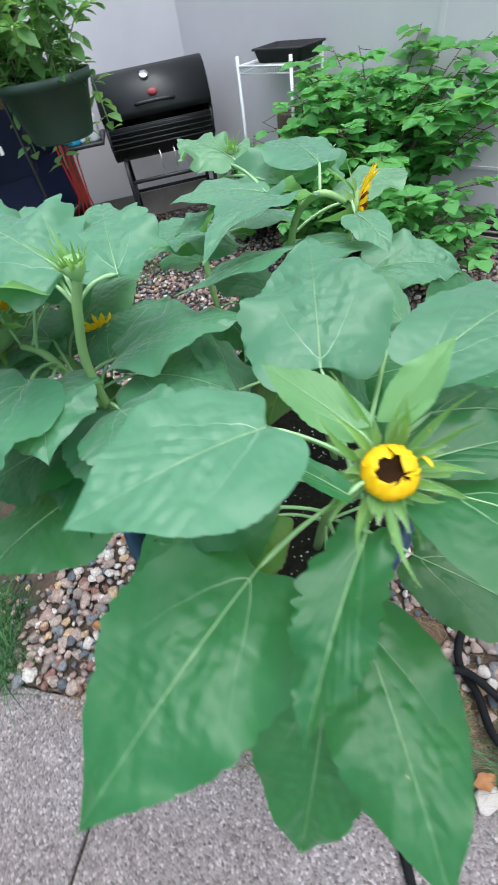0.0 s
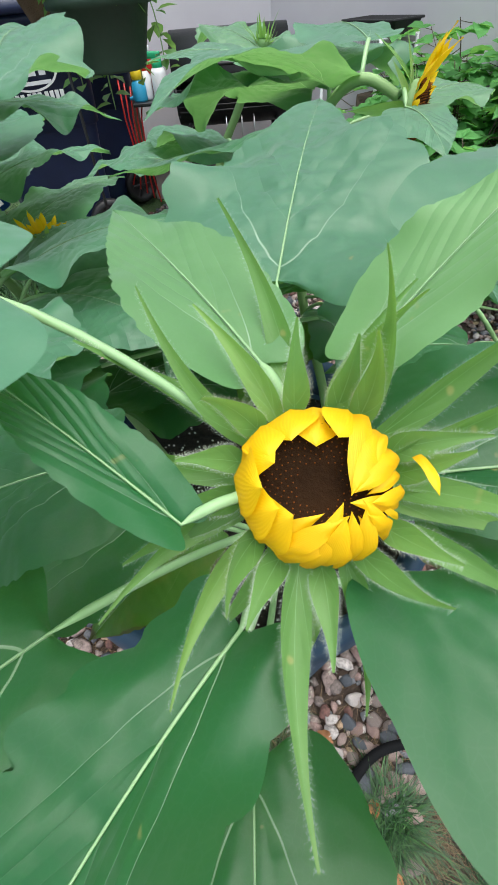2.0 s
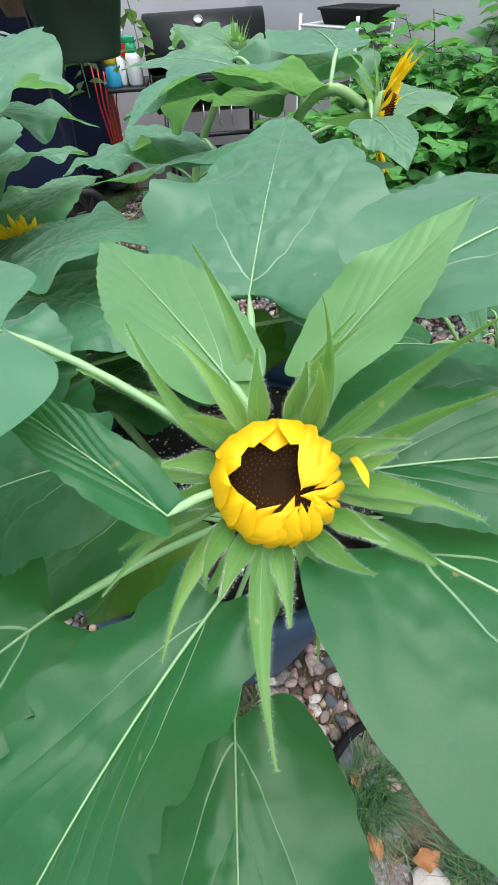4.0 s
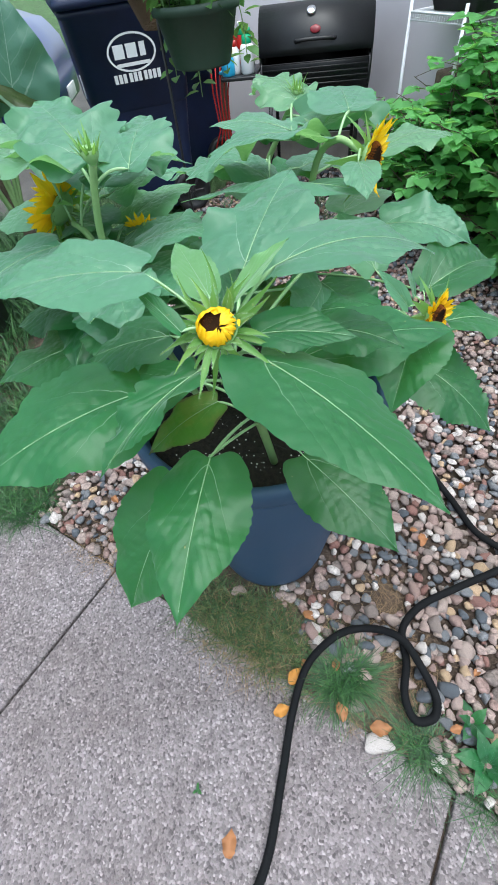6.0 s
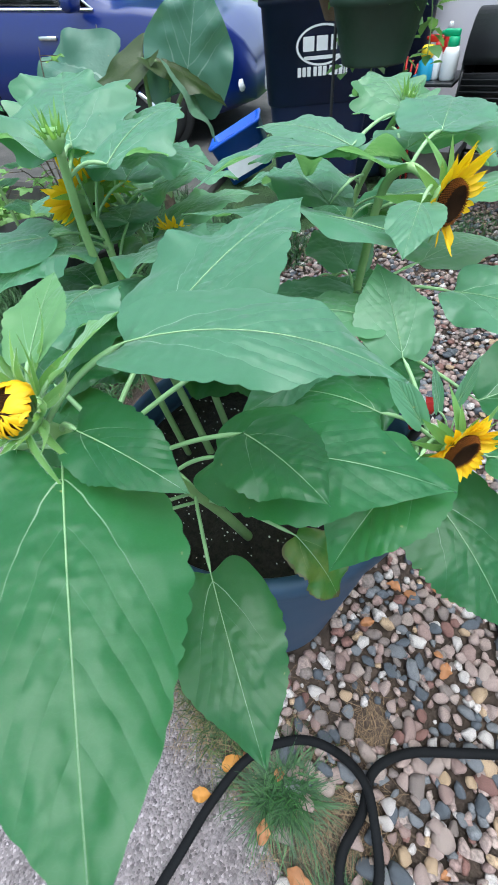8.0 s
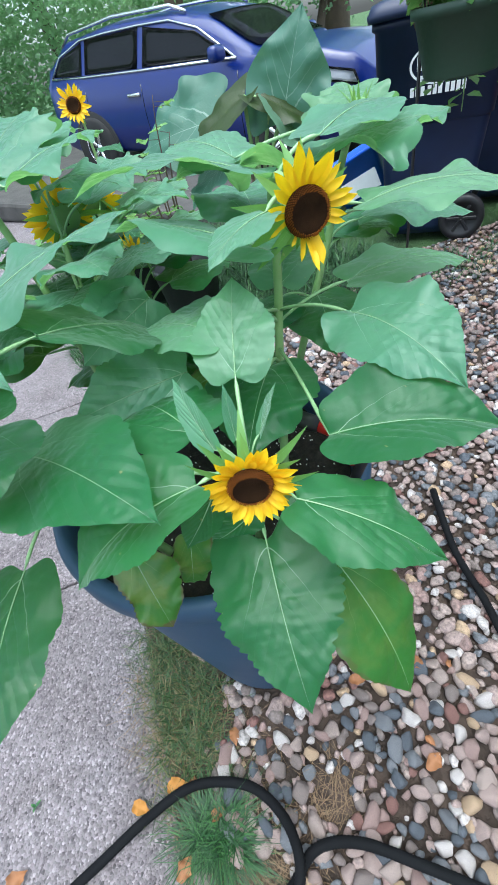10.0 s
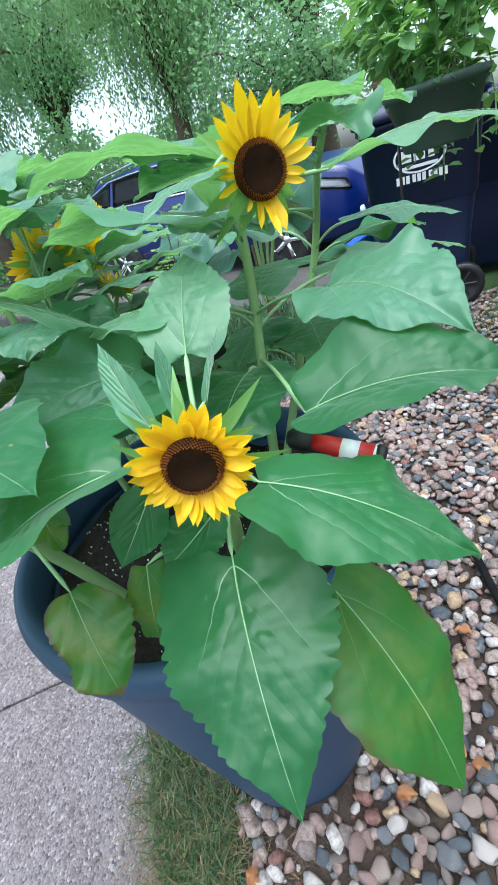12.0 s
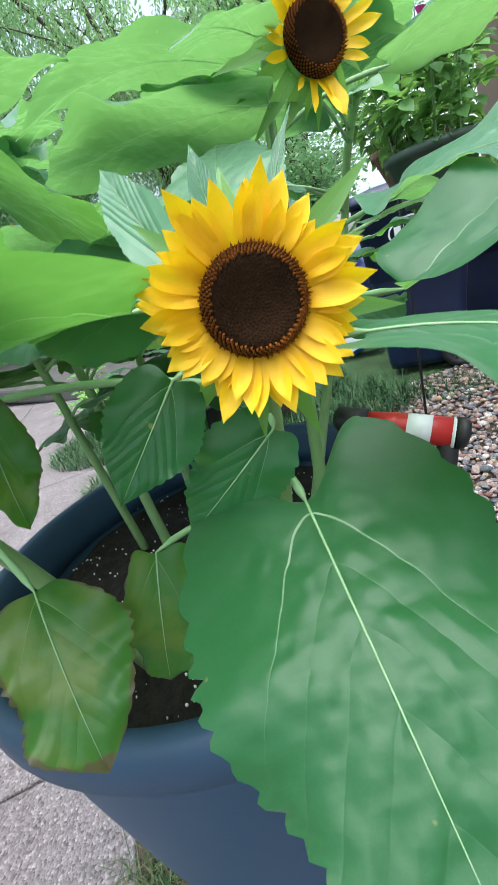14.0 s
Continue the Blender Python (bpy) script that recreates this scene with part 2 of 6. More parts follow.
def concrete_material():
    """Exposed-aggregate concrete: grey matrix, pale and dark chips, stains."""
    m, n, l, b = material("aggregate_concrete")
    tc = n.new("ShaderNodeTexCoord")
    vor = n.new("ShaderNodeTexVoronoi")
    vor.inputs["Scale"].default_value = 170
    l.new(tc.outputs["Object"], vor.inputs["Vector"])
    chip = ramp(n, [(0.0, (0.035, 0.032, 0.034)), (0.16, (0.125, 0.112, 0.118)), (0.5, (0.188, 0.168, 0.178)), (0.86, (0.25, 0.226, 0.238)), (1.0, (0.44, 0.40, 0.42))])
    sepc = n.new("ShaderNodeSeparateColor")
    l.new(vor.outputs["Color"], sepc.inputs[0])
    l.new(sepc.outputs[0], chip.inputs[0])
    fine = noise_node(n, l, 400, 3)
    big = noise_node(n, l, 1.7, 5)
    mid = noise_node(n, l, 9, 4)
    c = mix_rgb(n, l, 0.24, chip.outputs[0], (0.216, 0.194, 0.204))
    st = ramp(n, [(0.38, (0.66, 0.62, 0.60)), (0.62, (1.0, 0.98, 0.97))])
    l.new(calc(n, l, "ADD", calc(n, l, "MULTIPLY", big.outputs[0], 0.65), calc(n, l, "MULTIPLY", mid.outputs[0], 0.35)), st.inputs[0])
    c = mix_rgb(n, l, 1.0, c, st.outputs[0], "MULTIPLY")
    l.new(c, b.inputs["Base Color"])
    b.inputs["Roughness"].default_value = 0.85
    h = calc(n, l, "ADD", calc(n, l, "MULTIPLY", vor.outputs["Distance"], -1.0), calc(n, l, "MULTIPLY", fine.outputs[0], 0.4))
    bumped(n, l, b, h, 0.85, 0.005)
    return m


M_CONCRETE = concrete_material()


def stone_material():
    m, n, l, b = material("river_stone")
    info = n.new("ShaderNodeObjectInfo")
    geo = n.new("ShaderNodeNewGeometry")
    rnd = calc(n, l, "FRACT", calc(n, l, "ADD", info.outputs["Random"], geo.outputs["Random Per Island"]))
    r = ramp(n, [(0.0, (0.075, 0.085, 0.100)), (0.11, (0.30, 0.235, 0.205)), (0.23, (0.17, 0.085, 0.070)), (0.31, (0.25, 0.170, 0.15)), (0.44, (0.45, 0.41, 0.385)),
                 (0.55, (0.18, 0.145, 0.13)), (0.66, (0.30, 0.225, 0.20)), (0.83, (0.145, 0.15, 0.16)), (0.94, (0.38, 0.27, 0.17))])
    r.color_ramp.interpolation = "CONSTANT"
    l.new(rnd, r.inputs[0])
    a = noise_node(n, l, 95, 5, 0.72)
    s = ramp(n, [(0.32, (0.42, 0.42, 0.43)), (0.68, (1.3, 1.3, 1.32))])
    l.new(a.outputs[0], s.inputs[0])
    c = mix_rgb(n, l, 1.0, r.outputs[0], s.outputs[0], "MULTIPLY")
    l.new(c, b.inputs["Base Color"])
    b.inputs["Roughness"].default_value = 0.8
    bumped(n, l, b, a.outputs[0], 0.5, 0.006)
    return m


M_STONE = stone_material()
M_DIRT = simple("leaf_litter_soil", (0.085, 0.058, 0.043), 0.95, spread=0.55, scale=60, bump=1.0, dist=0.02)
M_LAWN = simple("lawn_ground", (0.05, 0.11, 0.03), 0.95, spread=0.5, scale=20, bump=1.0, dist=0.03)
def grass_material(name, stops):
    """Blades that differ one from another, from fresh green to straw."""
    m, n, l, b = material(name)
    geo = n.new("ShaderNodeNewGeometry")
    r = ramp(n, stops)
    l.new(geo.outputs["Random Per Island"], r.inputs[0])
    grain = noise_node(n, l, 60, 3)
    l.new(mix_rgb(n, l, calc(n, l, "MULTIPLY", grain.outputs[0], 0.5), r.outputs[0], stops[0][1]), b.inputs["Base Color"])
    b.inputs["Roughness"].default_value = 0.55
    return m


M_GRASS = grass_material("grass_blade", [(0.0, (0.006, 0.030, 0.007)), (0.55, (0.020, 0.085, 0.018)), (1.0, (0.060, 0.165, 0.036))])
M_MAT = grass_material("matted_grass", [(0.0, (0.012, 0.034, 0.008)), (0.45, (0.040, 0.095, 0.020)), (0.75, (0.095, 0.125, 0.036)), (1.0, (0.230, 0.155, 0.080))])
M_STRAW = simple("dry_grass", (0.22, 0.145, 0.08), 0.7, spread=0.35, scale=9)
M_DRYLEAF = simple("fallen_leaf", (0.30, 0.13, 0.05), 0.7, spread=0.4, scale=60)
M_YELLOWLEAF = simple("yellow_fallen_leaf", (0.44, 0.20, 0.035), 0.7, spread=0.3, scale=60)
M_HOSE = simple("black_rubber_hose", (0.0045, 0.005, 0.006), 0.85, spread=0.3, scale=90, bump=0.3)
M_HOSE.node_tree.nodes["Principled BSDF"].inputs["Specular IOR Level"].default_value = 0.18
M_SIDING = simple("grey_painted_siding", (0.62, 0.59, 0.63), 0.6, spread=0.06, scale=12, bump=0.1)
M_TRIM = simple("white_painted_trim", (0.62, 0.60, 0.62), 0.5, spread=0.06, scale=14)
M_TAN = simple("tan_board", (0.15, 0.115, 0.085), 0.7, spread=0.12, scale=14)
M_BLOCK = simple("concrete_block", (0.34, 0.30, 0.27), 0.9, spread=0.25, scale=30, bump=0.6, dist=0.005)
# one blotchy dark grey for the whole driveway
M_DRIVE = simple("dark_drive_surface", (0.065, 0.062, 0.058), 0.9, spread=0.35, scale=25, bump=0.5, dist=0.004)
M_VENT = simple("dark_vent", (0.03, 0.03, 0.035), 0.6)
M_BIN = simple("navy_plastic", (0.008, 0.016, 0.055), 0.42, spread=0.3, scale=20, bump=0.15)
M_BINBLACK = simple("black_plastic", (0.012, 0.012, 0.014), 0.5, spread=0.3, scale=30)
M_WHITEPRINT = simple("white_print", (0.72, 0.74, 0.76), 0.5, spread=0.08, scale=60)
M_BLUEBOX = simple("bright_blue_plastic", (0.01, 0.09, 0.55), 0.4, spread=0.2, scale=20)
M_GRILL = simple("black_grill_steel", (0.014, 0.015, 0.017), 0.42, metal=0.3, spread=0.3, scale=25, bump=0.15)
M_STEEL = simple("bare_steel", (0.55, 0.55, 0.56), 0.3, metal=1.0, spread=0.2, scale=50)
M_BADGE = simple("red_enamel", (0.20, 0.012, 0.02), 0.35, spread=0.2, scale=40)
M_RED = simple("red_plastic", (0.45, 0.015, 0.012), 0.4, spread=0.2, scale=40)
M_GREENCAP = simple("green_cap", (0.02, 0.36, 0.16), 0.4, spread=0.15, scale=40)
M_YELLOWCAP = simple("yellow_cap", (0.75, 0.55, 0.02), 0.4, spread=0.15, scale=40)
M_CYAN = simple("cyan_plastic", (0.03, 0.30, 0.50), 0.4, spread=0.15, scale=40)
M_GREENPOT = simple("dark_green_plastic", (0.022, 0.050, 0.032), 0.5, spread=0.25, scale=20)
M_COIR = simple("brown_coir", (0.16, 0.10, 0.06), 0.95, spread=0.4, scale=60, bump=0.9, dist=0.01)
M_WHITEWIRE = simple("white_coated_wire", (0.78, 0.79, 0.82), 0.4, spread=0.06, scale=40)
M_PINK = simple("magenta_petal", (0.5, 0.02, 0.22), 0.6, spread=0.2, scale=60)


def paint_material():
    m, n, l, b = material("blue_car_paint")
    a = noise_node(n, l, 900, 2)
    r = ramp(n, [(0.35, (0.0015, 0.009, 0.090)), (0.65, (0.002, 0.016, 0.150))])
    l.new(a.outputs[0], r.inputs[0])
    l.new(r.outputs[0], b.inputs["Base Color"])
    b.inputs["Metallic"].default_value, b.inputs["Roughness"].default_value = 0.0, 0.3
    b.inputs["Coat Weight"].default_value, b.inputs["Coat Roughness"].default_value = 0.5, 0.03
    return m


M_PAINT = paint_material()
M_GLASS = simple("dark_car_glass", (0.01, 0.012, 0.014), 0.08, spread=0.1, bump=0.0)
M_CHROME = simple("chrome", (0.75, 0.76, 0.78), 0.15, metal=1.0, spread=0.05, bump=0.0)
M_TYRE = simple("tyre_rubber", (0.012, 0.012, 0.012), 0.8, spread=0.3, scale=40)
M_LAMP = simple("headlamp_lens", (0.65, 0.68, 0.72), 0.1, spread=0.1, bump=0.0)


# ---- building tools ----
def link_mesh(name, bm, mat, parent=None, label="", smooth=True):
    me = bpy.data.meshes.new(name)
    bm.to_mesh(me)
    bm.free()
    for m in (mat if isinstance(mat, (list, tuple)) else [mat]):
        me.materials.append(m)
    if smooth:
        for p in me.polygons:
            p.use_smooth = True
    ob = new(name, me)
    ob.parent = parent
    if label:
        tagged(ob, label)
    return ob


def part(name, bm, mat, parent, label="", smooth=True):
    return link_mesh(name, bm, mat, parent, label, smooth)


def thing(name, m, label, category, group="", kind=""):
    e = new(name)
    e.matrix_world = m
    return tagged(e, label, category, group, kind)


def shared(name, me, parent, m, label=""):
    ob = new(name, me)
    ob.parent = parent
    ob.matrix_basis = m
    if label:
        tagged(ob, label)
    return ob


def add_box(bm, m, sx, sy, sz, bevel=0.0, seg=2):
    r = bmesh.ops.create_cube(bm, size=1.0, matrix=m @ Matrix.Diagonal((sx, sy, sz, 1)))
    if bevel:
        vs = set(r["verts"])
        es = [e for e in bm.edges if e.verts[0] in vs and e.verts[1] in vs]
        bmesh.ops.bevel(bm, geom=es, offset=bevel, segments=seg, affect="EDGES", profile=0.5)
    return bm


def box(sx, sy, sz, at=(0, 0, 0), bevel=0.0, seg=2, turn=(0, 0, 0)):
    bm = bmesh.new()
    return add_box(bm, pose(*at, *turn), sx, sy, sz, bevel, seg)


def add_tube(bm, pts, radii, seg=8, cap=True):
    """A round tube along points, with a radius at each."""
    pts = [Vector(p) for p in pts]
    rings = []
    side = None
    for i, p in enumerate(pts):
        d = (pts[min(i + 1, len(pts) - 1)] - pts[max(i - 1, 0)]).normalized()
        if side is None:
            side = d.orthogonal().normalized()
        side = (side - d * side.dot(d))
        side = side.normalized() if side.length > 1e-6 else d.orthogonal().normalized()
        up = d.cross(side)
        r = radii[i] if isinstance(radii, (list, tuple)) else radii
        rings.append([bm.verts.new(p + (side * math.cos(a) + up * math.sin(a)) * r) for a in (2 * math.pi * k / seg for k in range(seg))])
    for a, b in zip(rings, rings[1:]):
        for k in range(seg):
            bm.faces.new((a[k], a[(k + 1) % seg], b[(k + 1) % seg], b[k]))
    if cap:
        bm.faces.new(rings[0][::-1])
        bm.faces.new(rings[-1])
    return bm


def tube(pts, radii, seg=8):
    return add_tube(bmesh.new(), pts, radii, seg)


def lathe(profile, seg=48, closed=False):
    """Turns (radius, height) points round the z axis."""
    bm = bmesh.new()
    rings = [[bm.verts.new((r * math.cos(2 * math.pi * k / seg), r * math.sin(2 * math.pi * k / seg), z)) for k in range(seg)] for r, z in profile]
    for a, b in zip(rings, rings[1:]):
        for k in range(seg):
            bm.faces.new((a[k], a[(k + 1) % seg], b[(k + 1) % seg], b[k]))
    if closed:
        bm.faces.new(rings[0][::-1])
        bm.faces.new(rings[-1])
    return bm


def loft(rings, cap=True):
    """Skins rings of equal point counts."""
    bm = bmesh.new()
    rs = [[bm.verts.new(p) for p in ring] for ring in rings]
    n = len(rs[0])
    for a, b in zip(rs, rs[1:]):
        for k in range(n):
            bm.faces.new((a[k], a[(k + 1) % n], b[(k + 1) % n], b[k]))
    if cap:
        bm.faces.new(rs[0][::-1])
        bm.faces.new(rs[-1])
    return bm


def rounded_rect(w, d, r, z, n=5, cx=0.0, cy=0.0):
    pts = []
    for sx, sy, a0 in ((1, 1, 0), (-1, 1, 90), (-1, -1, 180), (1, -1, 270)):
        for k in range(n + 1):
            a = radians(a0 + 90 * k / n)
            pts.append((cx + sx * (w / 2 - r) + r * math.cos(a), cy + sy * (d / 2 - r) + r * math.sin(a), z))
    return pts


def bezier3(a, b, c, n):
    a, b, c = Vector(a), Vector(b), Vector(c)
    return [a * (1 - t) ** 2 + b * 2 * t * (1 - t) + c * t * t for t in (k / n for k in range(n + 1))]

# ---- plan ----
U = Vector((0.98, -0.20, 0)).normalized()      # along the path's edge
V = Vector((0.20, 0.98, 0)).normalized()       # away from it, towards the house
EDGE = Vector((0.0, 0.13, 0.0))                # a point of that edge


def on_path(u, v, z=0.0):
    return EDGE + U * u + V * v + Vector((0, 0, z))


# ---- the ground and the path ----
bm = bmesh.new()
bmesh.ops.create_grid(bm, x_segments=60, y_segments=60, size=150)
for vert in bm.verts:
    vert.co.z = -0.03 + 0.015 * noise.noise(vert.co * 0.4)
tagged(link_mesh("ground", bm, M_LAWN), "green lawn and bare soil round the house", "ground", kind="structure")

pavement = tagged(new("pavement"), "exposed-aggregate concrete garden path with straight joints", "path", kind="structure")
SLAB = 1.17
for k in range(-8, 4):
    for row in range(2):
        u0 = -0.565 + SLAB * k
        bm = bmesh.new()
        add_box(bm, Matrix.Translation(on_path(u0 + SLAB / 2, -0.625 - 1.25 * row, -0.06)) @ pose(0, 0, 0, 0, 0, math.degrees(math.atan2(U.y, U.x))), SLAB - 0.009, 1.241, 0.12, 0.006, 2)
        part("slab", bm, M_CONCRETE, pavement, smooth=False)
bm = bmesh.new()
add_box(bm, Matrix.Translation(on_path(-2.0, -1.25, -0.07)) @ pose(0, 0, 0, 0, 0, math.degrees(math.atan2(U.y, U.x))), 16, 2.5, 0.10)
part("joint_fill", bm, M_DIRT, pavement, "dark soil in the joints", smooth=False)

driveway = box(11.0, 8.6, 0.26, (0, 0, -0.10), 0.05)
drive_ob = tagged(link_mesh("driveway", driveway, M_DRIVE, smooth=False), "dark grey driveway under the parked car", "driveway", kind="structure")
drive_ob.matrix_world = pose(-9.6, 4.2, 0.262, 0, 0, 26) @ pose(0, 0, 0, 0, 2.5, 0)

bm = bmesh.new()
bmesh.ops.create_grid(bm, x_segments=70, y_segments=70, size=0.5)
for vert in bm.verts:
    s, w = vert.co.x + 0.5, vert.co.y + 0.5
    p = on_path(-2.15 + 4.9 * s, 0.0 + 4.9 * w, 0)
    h = 0.010 * noise.noise(p * 3) + 0.0
    vert.co = (p.x, p.y, h)
tagged(link_mesh("gravel_bed", bm, M_DIRT), "brown soil and leaf litter under river stones", "garden bed", kind="structure")

# ---- the house: two wings that meet in an inner corner ----
CORNER = Vector((-0.55, 4.3, 0))
RIGHT = Vector((0.80, -0.60, 0)).normalized()
LEFT = Vector((-0.97, -0.24, 0)).normalized()


def wall(name, a, b, z0, z1, thick, mat, label, out):
    """A wall whose outer face runs from a to b; out points away from the house."""
    a, b = Vector(a), Vector(b)
    d = b - a
    c = (a + b) / 2 - out * thick / 2
    bm = box(d.length, thick, z1 - z0)
    ob = tagged(link_mesh(name, bm, mat, smooth=False), label, "wall", kind="structure")
    ob.matrix_world = pose(c.x, c.y, (z0 + z1) / 2, 0, 0, math.degrees(math.atan2(d.y, d.x)))
    return ob


OUT_R = Vector((RIGHT.y, -RIGHT.x, 0))
OUT_R = OUT_R if OUT_R.y < 0 else -OUT_R
OUT_L = Vector((LEFT.y, -LEFT.x, 0))
OUT_L = OUT_L if OUT_L.y < 0 else -OUT_L
END_R = CORNER + RIGHT * 7.0
END_L = CORNER + LEFT * 1.05
wall("wall_right", CORNER, END_R, 0.21, 3.4, 0.18, M_SIDING, "light grey painted house wall above a block footing", OUT_R)
wall("wall_left", END_L, CORNER, 0.21, 3.4, 0.18, M_SIDING, "light grey painted house wall behind the grill", OUT_L)
BACK = -OUT_L
wall("wall_side", END_L + BACK * 3.0, END_L + BACK * 0.004, 0.21, 3.4, 0.18, M_SIDING, "grey painted side wall round the corner", Vector((LEFT.x, LEFT.y, 0)))
wall("wall_far", END_L + BACK * 0.9 + LEFT * 0.62, END_L + BACK * 0.9 + LEFT * 0.01, 0.0, 3.4, 0.18, M_TAN, "tan boarded wall set back behind the bins", OUT_L)
inset = 0.03
wall("footing_right", CORNER - OUT_R * inset, END_R - OUT_R * inset, -0.1, 0.212, 0.14, M_BLOCK, "rough concrete block footing of the house", OUT_R)
wall("footing_left", END_L - OUT_L * inset, CORNER - OUT_L * inset, -0.1, 0.212, 0.14, M_BLOCK, "rough concrete block footing of the house", OUT_L)
wall("skirt_trim", CORNER + OUT_R * 0.012 + Vector((0, 0, 0)), END_R + OUT_R * 0.012, 0.42, 0.435, 0.012, M_TRIM, "thin white trim along the siding", OUT_R)
wall("corner_trim", CORNER + RIGHT * 1.90 + OUT_R * 0.008, CORNER + RIGHT * 1.93 + OUT_R * 0.008, 0.44, 3.3, 0.008, M_TRIM, "narrow vertical joint strip on the siding", OUT_R)
vent = thing("vent", Matrix.Translation(CORNER + RIGHT * 2.55 + OUT_R * 0.0 + Vector((0, 0, 0.10))) @ pose(0, 0, 0, 0, 0, math.degrees(math.atan2(RIGHT.y, RIGHT.x))), "dark louvred crawl-space vent in the block footing", "vent")
part("frame", box(0.40, 0.02, 0.17, (0, -0.012, 0), 0.004), M_VENT, vent, smooth=False)
for k in range(4):
    part("slat", box(0.36, 0.012, 0.012, (0, -0.028, -0.055 + 0.037 * k), 0.002, turn=(25, 0, 0)), M_BLOCK, vent, smooth=False)

# ---- leaves, stems and flower heads ----
def blade(length, width, arch=0.12, fold=0.10, cup=0.06, wave=0.03, teeth=15, lobe=0.07, peak=0.62, seed=0, nu=80, nv=8, tooth=0.035, hang=0.0, edge=0.10, tip=0.95, quilt=1.0):
    """A leaf blade along +x, midrib at y = 0, face up (+z). arch: rise of its middle; hang: how far the tip end bends under; quilt: swelling between the side ribs."""
    rng = random.Random(seed)
    ph = rng.uniform(0, 6.28)
    bm = bmesh.new()
    uvl = bm.loops.layers.uv.new("UVMap")
    riml = bm.loops.layers.uv.new("Rim")
    grid, uvs, rims = [], {}, {}
    top = 0.5 ** (1 / peak)
    fall = 1.22 * tip / 0.95
    rise = fall * top / (1 - top)
    most = top ** rise * (1 - top) ** fall
    skew = rng.uniform(-0.05, 0.05)
    for i in range(nu + 1):
        s = (i / nu) ** 1.3
        shape = s ** rise * max(0.0, 1 - s) ** fall / most
        row = []
        for j in range(-nv, nv + 1):
            v = j / nv
            a = abs(v)
            t = 1.0 + (skew if v > 0 else -skew)
            if abs(j) >= nv - 1:
                run = s * teeth + 0.45 * math.sin(7 * s + ph + v) + 0.2 * math.sin(17 * s + 2 * ph)
                saw = run % 1.0
                deep = 0.35 + 1.3 * abs(noise.noise(Vector((int(run) * 1.37, seed * 0.73, v * 3))))
                if abs(j) == nv:
                    t += tooth * 2.4 * deep * (math.sin(math.pi * saw ** 1.5) ** 0.7 - 0.55) * (0.4 + 0.9 * min(1, s * 3))
            t += edge * a * noise.noise(Vector((s * 4.2, seed * 1.9, v * 2)))
            y = v * width / 2 * shape * t
            x = length * (s - (lobe + 0.04) * a ** 1.3 * (s / 0.06) * math.exp(1 - s / 0.06) + 0.03 * a * math.sin(math.pi * s))
            z = arch * length * 4 * s * (1 - s) - hang * length * s * s * (s - 1) * 4
            z += fold * abs(y) - cup * width * v * v * shape
            z += wave * width * (math.sin(s * 13 + ph + (1.7 if v > 0 else 0)) + 0.7 * math.sin(s * 23 + 2 * ph + 3 * v)) * a ** 2 * min(1.0, shape * 1.4)
            q = (s - (a * shape / 1.25) ** 1.22 - 0.045) / 0.165 + 0.12 * noise.noise(Vector((s * 6, v * 3, seed * 2.3)))
            z += quilt * 0.032 * width * (abs(math.sin(math.pi * q)) ** 0.6 - 0.5) * min(1.0, a * 4) * (1 - 0.75 * a) * shape
            z += 0.075 * width * noise.noise(Vector((x * 11 + seed * 3.1, y * 11, seed * 1.7))) * min(1, a * 2)
            z += quilt * 0.009 * width * noise.noise(Vector((x * 60, y * 48 + seed, seed * 0.7))) * min(1, a * 4) * (1.2 - a)
            vert = bm.verts.new((x, y, z))
            uvs[vert] = (s, v * shape)
            rims[vert] = (s, v)
            row.append(vert)
        grid.append(row)
    for a, b in zip(grid, grid[1:]):
        for k in range(2 * nv):
            f = bm.faces.new((a[k], b[k], b[k + 1], a[k + 1]))
            for lp in f.loops:
                lp[uvl].uv = uvs[lp.vert]
                lp[riml].uv = rims[lp.vert]
    bmesh.ops.remove_doubles(bm, verts=bm.verts, dist=1e-6)
    return bm


def blade_ridge(length, arch, hang, n=14, end=0.93):
    return [Vector((length * s, 0, arch * length * 4 * s * (1 - s) - hang * length * s * s * (s - 1) * 4)) for s in (end * k / n for k in range(n + 1))]


def leaf_frame(base, tip, roll, toward=None):
    """Leaf axes: x from base to tip, z as far up as that allows, then rolled about x."""
    base, tip = Vector(base), Vector(tip)
    x = (tip - base).normalized()
    y = Vector((0, 0, 1)).cross(x)
    y = y.normalized() if y.length > 1e-3 else Vector((0, 1, 0))
    z = x.cross(y)
    if toward:
        z = Vector(toward) - x * x.dot(Vector(toward))
        z.normalize()
        y = z.cross(x)
    m = Matrix((x, y, z)).transposed().to_4x4()
    m.translation = base
    return m @ pose(0, 0, 0, roll, 0, 0), (tip - base).length


STEMS = {}


